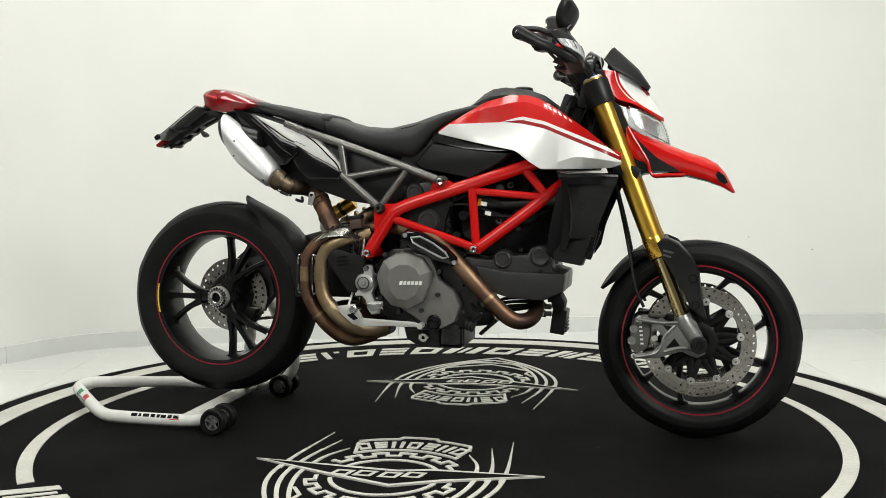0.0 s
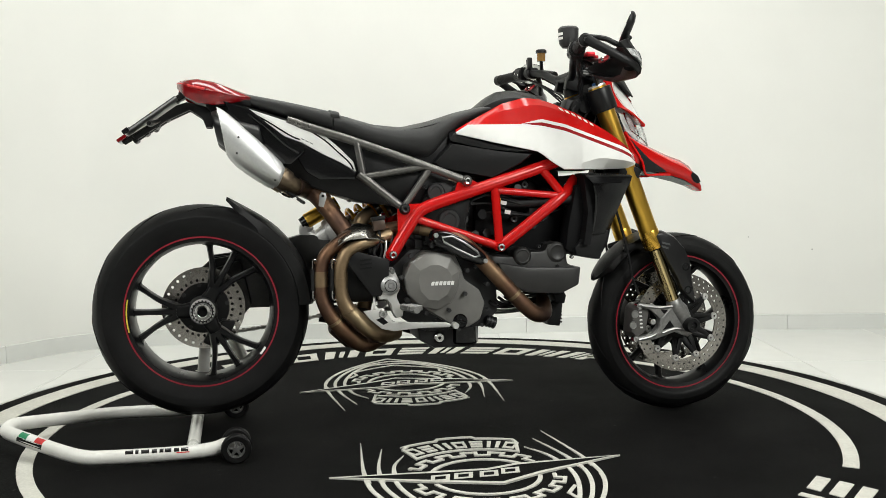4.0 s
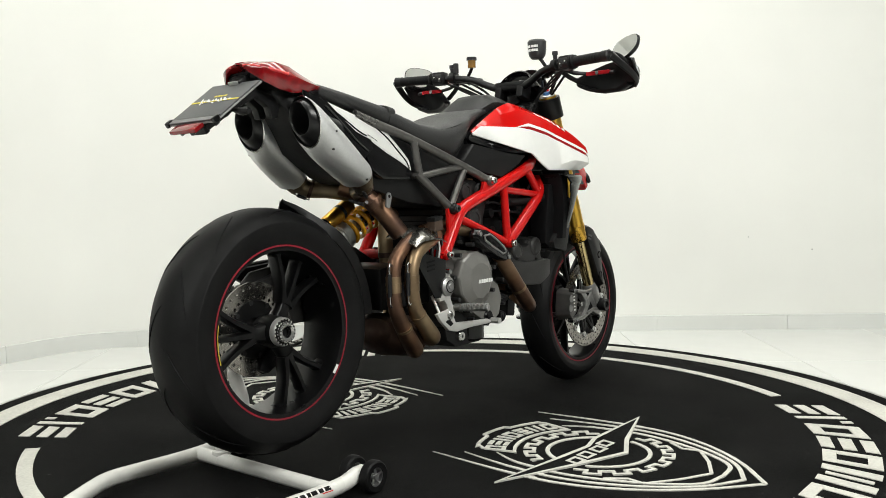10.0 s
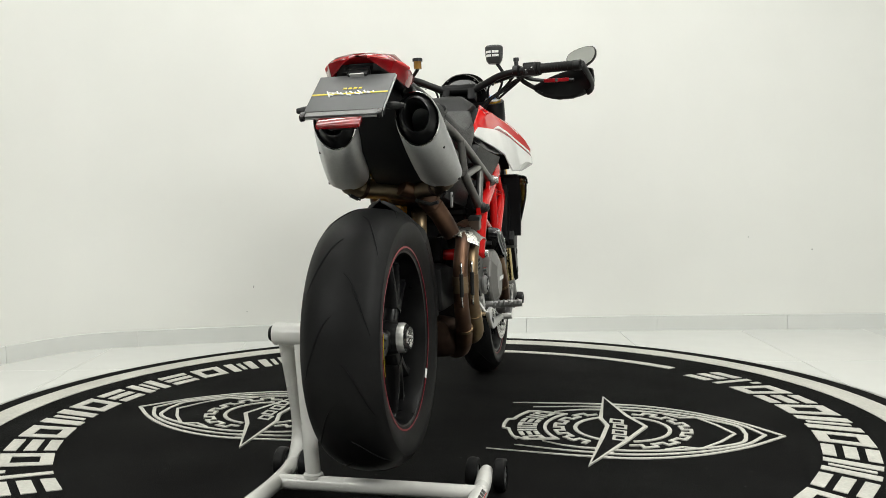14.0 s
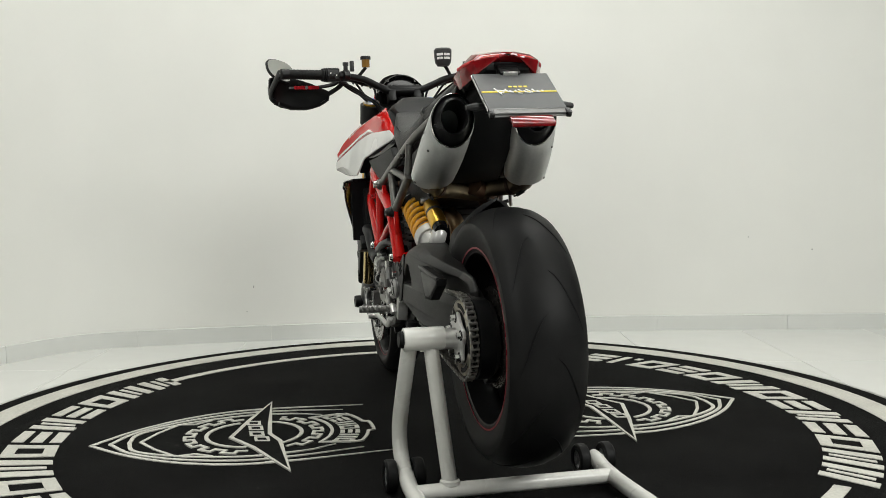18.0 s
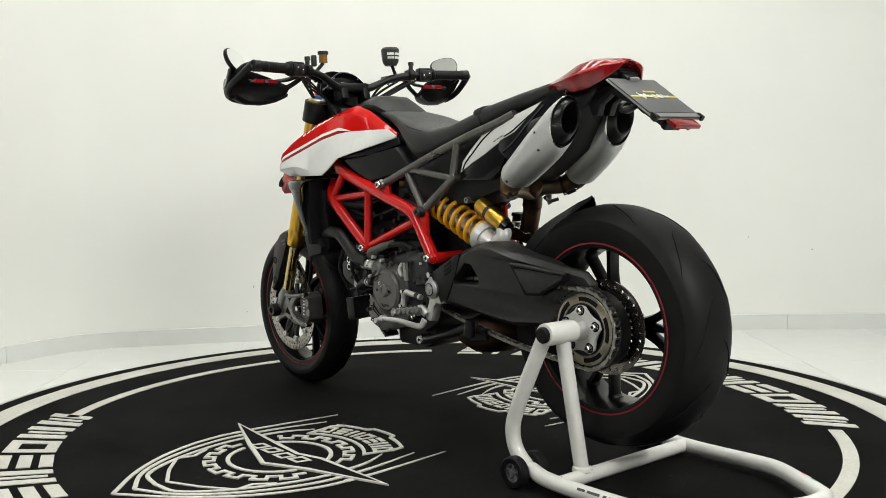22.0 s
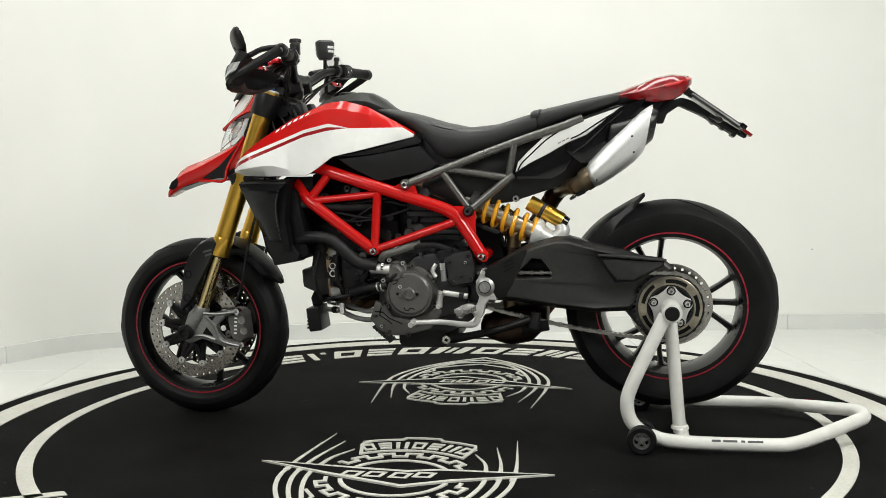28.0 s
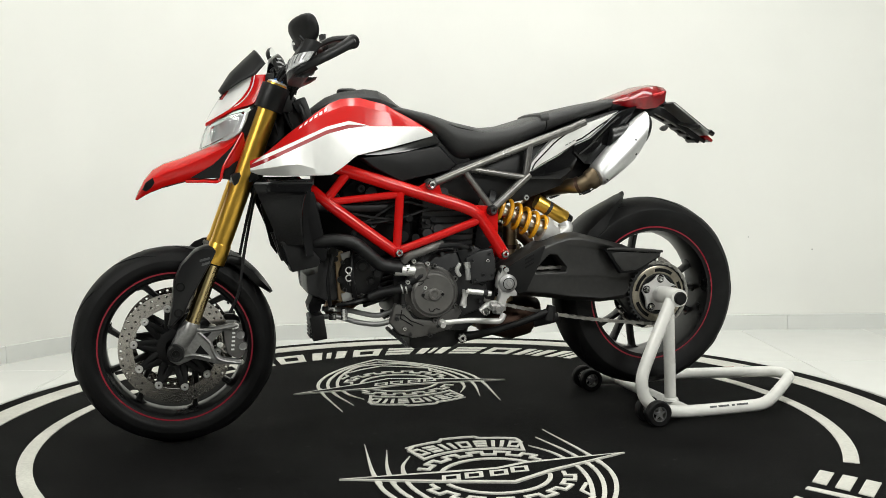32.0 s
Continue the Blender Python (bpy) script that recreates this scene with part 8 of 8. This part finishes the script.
under = []
for x, w, z in ((0.592, 0.074, 0.800), (0.640, 0.080, 0.789), (0.700, 0.076, 0.781), (0.760, 0.064, 0.770), (0.820, 0.050, 0.754), (0.860, 0.035, 0.738), (0.880, 0.020, 0.726)):
    under.append([(x, -w, z + 0.006), (x, -w, z - 0.003), (x, w, z - 0.003), (x, w, z + 0.006)])
part("beak_underside", Geo().loft(under), PLASTIC, beak, "black underside")

# ---- more engine, hose and swingarm detail ----
def bolt(x, y, z, r=0.006, h=0.008, parent=None, material=None):
    s = 1 if y > 0 else -1
    return part("bolt", Geo().lathe((x, 0, z), [(r * 0.45, y + s * h * 0.5), (r * 0.5, y + s * h), (r * 0.85, y + s * h), (r, y + s * h * 0.7), (r, y - s * 0.006)], 10), material or CHROME, parent or engine)


# left: cast ribs and rings on the alternator side
part("cover_step", Geo().lathe(ac, [(0.0655, 0.165), (0.0655, 0.1705), (0.069, 0.1700), (0.069, 0.160)], 48), ENGINE_DARK, alt)
for a in (20, 95, 150, 210, 265, 330):
    q = polar(ac, 0.083, a, 0)
    bolt(q.x, 0.146, q.z, 0.0075, 0.010, alt, ENGINE_DARK)
part("case_skirt", Geo().prism([(0.166, 0.405), (0.184, 0.348), (0.156, 0.312), (0.110, 0.296), (0.059, 0.302), (-0.010, 0.320), (-0.045, 0.371), (-0.030, 0.395), (0.000, 0.372), (0.050, 0.348), (0.110, 0.356), (0.135, 0.395)], 0.128, 0.150, 0.03), ENGINE_DARK, engine, "grey lower side case", bevel=0.006)
part("case_upper", Geo().prism([(-0.047, 0.536), (-0.090, 0.556), (-0.137, 0.564), (-0.148, 0.519), (-0.142, 0.462), (-0.068, 0.451), (-0.058, 0.497)], 0.138, 0.160, 0.06), DARK_GREY, engine, "dark grey sprocket cover", bevel=0.006)
for x, z in ((-0.020, 0.560), (-0.070, 0.565), (-0.118, 0.525), (-0.105, 0.482), (0.112, 0.508), (0.085, 0.535), (0.140, 0.330), (0.060, 0.304), (0.162, 0.360), (0.135, 0.445)):
    bolt(x, 0.158, z, material=CHROME if x in (0.140, 0.135, -0.118) else DARK_GREY)
part("breather_hose", Geo().tube([(0.095, 0.160, 0.540), (0.075, 0.165, 0.560), (0.040, 0.160, 0.572), (-0.02, 0.150, 0.575), (-0.07, 0.140, 0.560)], 0.009, 10, 5), BRAKE_HOSE, engine)
part("clip_ring", Geo().rod((0.128, 0.165, 0.5095), (0.136, 0.165, 0.5102), 0.0172, 16), CHROME, engine)
part("sensor", Geo().rod((-0.052, 0.170, 0.510), (-0.054, 0.170, 0.470), 0.0085, 10), ALLOY, engine)
part("sensor_cap", Geo().rod((-0.051, 0.170, 0.525), (-0.052, 0.170, 0.505), 0.011, 8), CHROME, engine)
part("water_hose", Geo().tube([(0.148, 0.135, 0.455), (0.120, 0.160, 0.470), (0.095, 0.168, 0.486), (0.075, 0.160, 0.500)], 0.012, 12, 4), BRAKE_HOSE, engine)
# left of the front cylinder: covers, pipes, wires
part("head_cover", Geo().prism([(0.195, 0.545), (0.235, 0.555), (0.310, 0.545), (0.330, 0.500), (0.322, 0.440), (0.260, 0.420), (0.205, 0.440), (0.185, 0.490)], 0.080, 0.112, 0.08), MATT_BLACK, engine, "black cam cover", bevel=0.008)
for x, z, r in ((0.255, 0.515, 0.020), (0.230, 0.470, 0.014), (0.290, 0.470, 0.012)):
    part("head_boss", Geo().lathe((x, 0, z), [(0.0001, 0.120), (r * 0.6, 0.120), (r * 0.7, 0.117), (r, 0.116), (r, 0.10)], 18), MATT_BLACK, engine)
for x, z in ((0.205, 0.530), (0.315, 0.530), (0.205, 0.450), (0.310, 0.448), (0.260, 0.430)):
    bolt(x, 0.118, z, material=DARK_GREY)
for k, (x0, z0, x1, z1) in enumerate(((0.285, 0.560, 0.270, 0.400), (0.345, 0.555, 0.352, 0.400), (0.230, 0.420, 0.330, 0.400), (0.160, 0.430, 0.250, 0.395))):
    part("thin_hose", Geo().tube([(x0, 0.118, z0), ((x0 + x1) / 2 + 0.012, 0.132, (z0 + z1) / 2), (x1, 0.10, z1)], 0.006, 8, 5), BRAKE_HOSE, engine)
for z in (0.508, 0.485):
    part("link_ring", Geo().lathe((0.300, 0, z), [(0.007, 0.130), (0.011, 0.130), (0.011, 0.136), (0.007, 0.136)], 16, wrap=True), CHROME, engine)
part("line_union", Geo().rod((0.300, 0.045, 0.380), (0.300, 0.045, 0.345), 0.010, 8), CHROME, bike)
for z in (0.352, 0.376):
    part("line_nut", Geo().rod((0.322, 0.020, z), (0.342, 0.012, z), 0.011, 6), CHROME, bike)
for k in range(7):
    x = 0.175 - 0.008 * k
    part("case_tooth", Geo().box((x, 0.10, 0.318 - 0.007 * k), (0.010, 0.05, 0.010), (0, 30, 0)), DARK_GREY, engine)
# right: looms, brackets, bolts round the belt covers
for x, z in ((0.120, 0.540), (0.290, 0.556), (0.395, 0.520), (0.410, 0.460), (0.310, 0.434), (0.180, 0.452), (0.060, 0.560), (-0.065, 0.575), (0.080, 0.690), (-0.060, 0.740)):
    bolt(x, -0.137, z, 0.0055, 0.006, engine, DARK_GREY)
part("belt_slot", Geo().tube([(0.190, -0.137, 0.492), (0.300, -0.139, 0.468), (0.400, -0.134, 0.462)], 0.0022, 6, 4), DEEP_BLACK, engine)
for k in range(4):
    part("thin_hose", Geo().tube([(0.130 + 0.02 * k, -0.10, 0.400), (0.160 + 0.015 * k, -0.13, 0.375 + 0.006 * k), (0.240, -0.09, 0.372 + 0.012 * k), (0.330, -0.04, 0.380 + 0.008 * k)], 0.005, 8, 5), BRAKE_HOSE, engine)
part("reg_bracket", Geo().tube([(0.360, 0.0, 0.39), (0.352, 0.0, 0.43), (0.36, 0.0, 0.46)], 0.008, 8, 3), MATT_BLACK, bike)
part("side_plug", Geo().rod((0.120, -0.13, 0.335), (0.150, -0.13, 0.325), 0.016, 14), MATT_BLACK, engine)
for k in range(3):
    part("side_plug_ring", Geo().rod((0.124 + 0.010 * k, -0.13, 0.3335 - 0.0033 * k), (0.128 + 0.010 * k, -0.13, 0.332 - 0.0033 * k), 0.0185, 14), DARK_GREY, engine)
part("orange_clip", Geo().box((0.166, -0.132, 0.695), (0.010, 0.006, 0.022), (0, 8, 0)), SPRING, bike, "orange wiring clip", bevel=0.001)
for x, z in ((0.255, 0.745), (0.285, 0.700), (0.220, 0.640), (0.330, 0.720), (0.120, 0.740)):
    part("bracket_eye", Geo().lathe((x, 0, z), [(0.004, -0.110), (0.010, -0.112), (0.012, -0.106), (0.012, -0.09)], 14), DARK_GREY, bike)
    part("bracket_eye", Geo().lathe((x, 0, z), [(0.004, 0.110), (0.010, 0.112), (0.012, 0.106), (0.012, 0.09)], 14), DARK_GREY, bike)
part("horn", Geo().lathe((0.300, 0, 0.665), [(0.0001, -0.118), (0.012, -0.120), (0.020, -0.116), (0.034, -0.118), (0.036, -0.108), (0.030, -0.09)], 28), MATT_BLACK, bike, "round black horn")

# rear plate furniture
for s in (1, -1):
    part("plate_strut", Geo().rod((-0.775, s * 0.02, 0.975), (-0.925, s * 0.02, 0.882), 0.006, 8), PLASTIC, bike)
for k in range(4):
    part("plate_clip", Geo().box((-0.80 - 0.03 * k, 0.0, 0.953 - 0.021 * k), (0.014, 0.06, 0.018), (0, -36, 0)), MATT_BLACK, bike, bevel=0.002)
part("bracket_hook", Geo().box((-0.757, 0.0, 1.018), (0.012, 0.05, 0.022), (0, -25, 0)), PLASTIC, bike, bevel=0.002)
# right upper: bracket and lambda lead beside the pipes
part("lead", Geo().tube([(-0.215, -0.150, 0.580), (-0.220, -0.155, 0.545), (-0.205, -0.150, 0.515), (-0.190, -0.145, 0.50)], 0.0045, 8, 5), BRAKE_HOSE, bike)

# raised pattern and pipes round the alternator cover
part("cover_lug", Geo().prism([(0.020, 0.428), (0.027, 0.420), (0.045, 0.414), (0.067, 0.414), (0.085, 0.420), (0.092, 0.430), (0.085, 0.440), (0.067, 0.448), (0.045, 0.448), (0.027, 0.442)], 0.172, 0.1785, 0.08), ENGINE_DARK, alt, bevel=0.002)
part("cover_dome", Geo().lathe(ac, [(0.0001, 0.1805), (0.009, 0.1805), (0.0105, 0.183), (0.016, 0.183), (0.0195, 0.180), (0.0195, 0.17)], 28), ENGINE_DARK, alt)
for x in (0.027, 0.086):
    part("lug_hole", Geo().disc((x, 0, 0.431), 0.0048, 0.176, 0.1792, 12), DEEP_BLACK, alt)
# grooves here are thin black tubes that imitate the shade in them
for a0, r in ((30, 0.050), (250, 0.044)):
    pts = [polar(ac, r + dr, a0 + d, 0.1745) for d, dr in ((0, 0.006), (9, 0.0), (18, 0.0), (24, 0.007), (34, 0.007), (42, 0.0))]
    part("cover_groove", Geo().tube(pts, 0.0014, 6), DEEP_BLACK, alt)
part("skirt_groove", Geo().tube([(0.145, 0.1515, 0.385), (0.150, 0.1515, 0.360), (0.125, 0.1515, 0.345), (0.112, 0.1515, 0.335)], 0.0016, 6), DEEP_BLACK, engine)
part("skirt_groove", Geo().tube([(0.165, 0.1515, 0.372), (0.140, 0.1515, 0.370), (0.120, 0.1515, 0.352), (0.08, 0.1515, 0.335)], 0.0016, 6), DEEP_BLACK, engine)
part("return_pipe", Geo().tube([(0.140, 0.160, 0.530), (0.128, 0.168, 0.546), (0.095, 0.168, 0.556), (0.060, 0.165, 0.568), (0.020, 0.150, 0.580)], [0.011, 0.012, 0.012, 0.011], 14, 4), ENGINE_DARK, engine, "grey return pipe")
for x, z in ((0.070, 0.523), (0.079, 0.452), (0.131, 0.470), (0.112, 0.532)):
    bolt(x, 0.168, z, 0.0065, 0.008, engine, SATIN)
part("pump_hose", Geo().tube([(0.240, 0.135, 0.425), (0.200, 0.150, 0.440), (0.160, 0.165, 0.448), (0.120, 0.168, 0.455)], [0.014, 0.014, 0.013, 0.012], 14, 4), BRAKE_HOSE, engine, "black pump hose")
for k in range(2):
    part("hose_clip", Geo().rod((0.150 - 0.012 * k, 0.166, 0.4495), (0.146 - 0.012 * k, 0.1665, 0.4505), 0.0148, 14), SATIN, engine)
part("slave_plate", Geo().tube([(-0.030, 0.165, 0.520), (-0.020, 0.168, 0.500), (-0.030, 0.168, 0.482)], [0.006, 0.007, 0.006], 8, 3), SATIN, engine)
for x, z in ((-0.070, 0.525), (-0.125, 0.545), (-0.135, 0.480), (-0.080, 0.465)):
    bolt(x, 0.159, z, 0.0058, 0.006, engine, DARK_GREY)
part("bracket_casting", Geo().tube([(-0.095, 0.170, 0.372), (-0.112, 0.176, 0.385), (-0.135, 0.178, 0.392), (-0.150, 0.176, 0.378)], [0.012, 0.015, 0.014, 0.010], 12, 4), SATIN, bike, "cast footrest joint")
for x, z, r in ((-0.105, 0.374, 0.012), (-0.124, 0.392, 0.010)):
    part("casting_ring", Geo().lathe((x, 0, z), [(r * 0.45, 0.190), (r * 0.6, 0.193), (r, 0.192), (r, 0.17)], 16), CHROME, bike)
# an added black gap filler, and leads, behind the pipes on the clutch side
part("pipe_gap_filler", Geo().prism([(-0.200, 0.600), (-0.120, 0.630), (-0.100, 0.520), (-0.150, 0.490), (-0.220, 0.530)], -0.055, 0.055), DEEP_BLACK, bike, "black filler block added to darken the gap behind the pipes", bevel=0.006)
part("master_body", Geo().tube([(-0.228, -0.135, 0.560), (-0.214, -0.140, 0.520), (-0.205, -0.142, 0.495)], [0.011, 0.009, 0.011], 10, 3), MATT_BLACK, bike, "rear brake master cylinder")
part("master_rod", Geo().rod((-0.222, -0.150, 0.430), (-0.228, -0.182, 0.383), 0.004, 8), SATIN, bike)
for k in range(3):
    part("lead", Geo().tube([(-0.205 + 0.02 * k, -0.148, 0.600), (-0.198 + 0.012 * k, -0.156, 0.560), (-0.205 + 0.01 * k, -0.150, 0.520), (-0.190, -0.13, 0.49)], 0.0035, 7, 5), (BRAKE_HOSE, SATIN, BRAKE_HOSE)[k], bike)


# ---- what turns: platform, stand and motorcycle go round together ----
def motions():
    times = [0.0, 0.25, 0.5] + [float(k) for k in range(1, 32)] + [31.5, 31.75, 32.0]
    turn = lambda t: pose(0, 0, 0, 0, 0, TURN_START + TURN_RATE * t)
    lean = pose(0, -0.0125, 0.30, -1.5, 0, 0) @ pose(0, 0, -0.30)
    walk(turntable, [(t, turn(t)) for t in times])
    walk(stand, [(t, turn(t) @ pose(0, -0.0125, 0)) for t in times])
    walk(bike, [(t, turn(t) @ lean) for t in times])


motions()
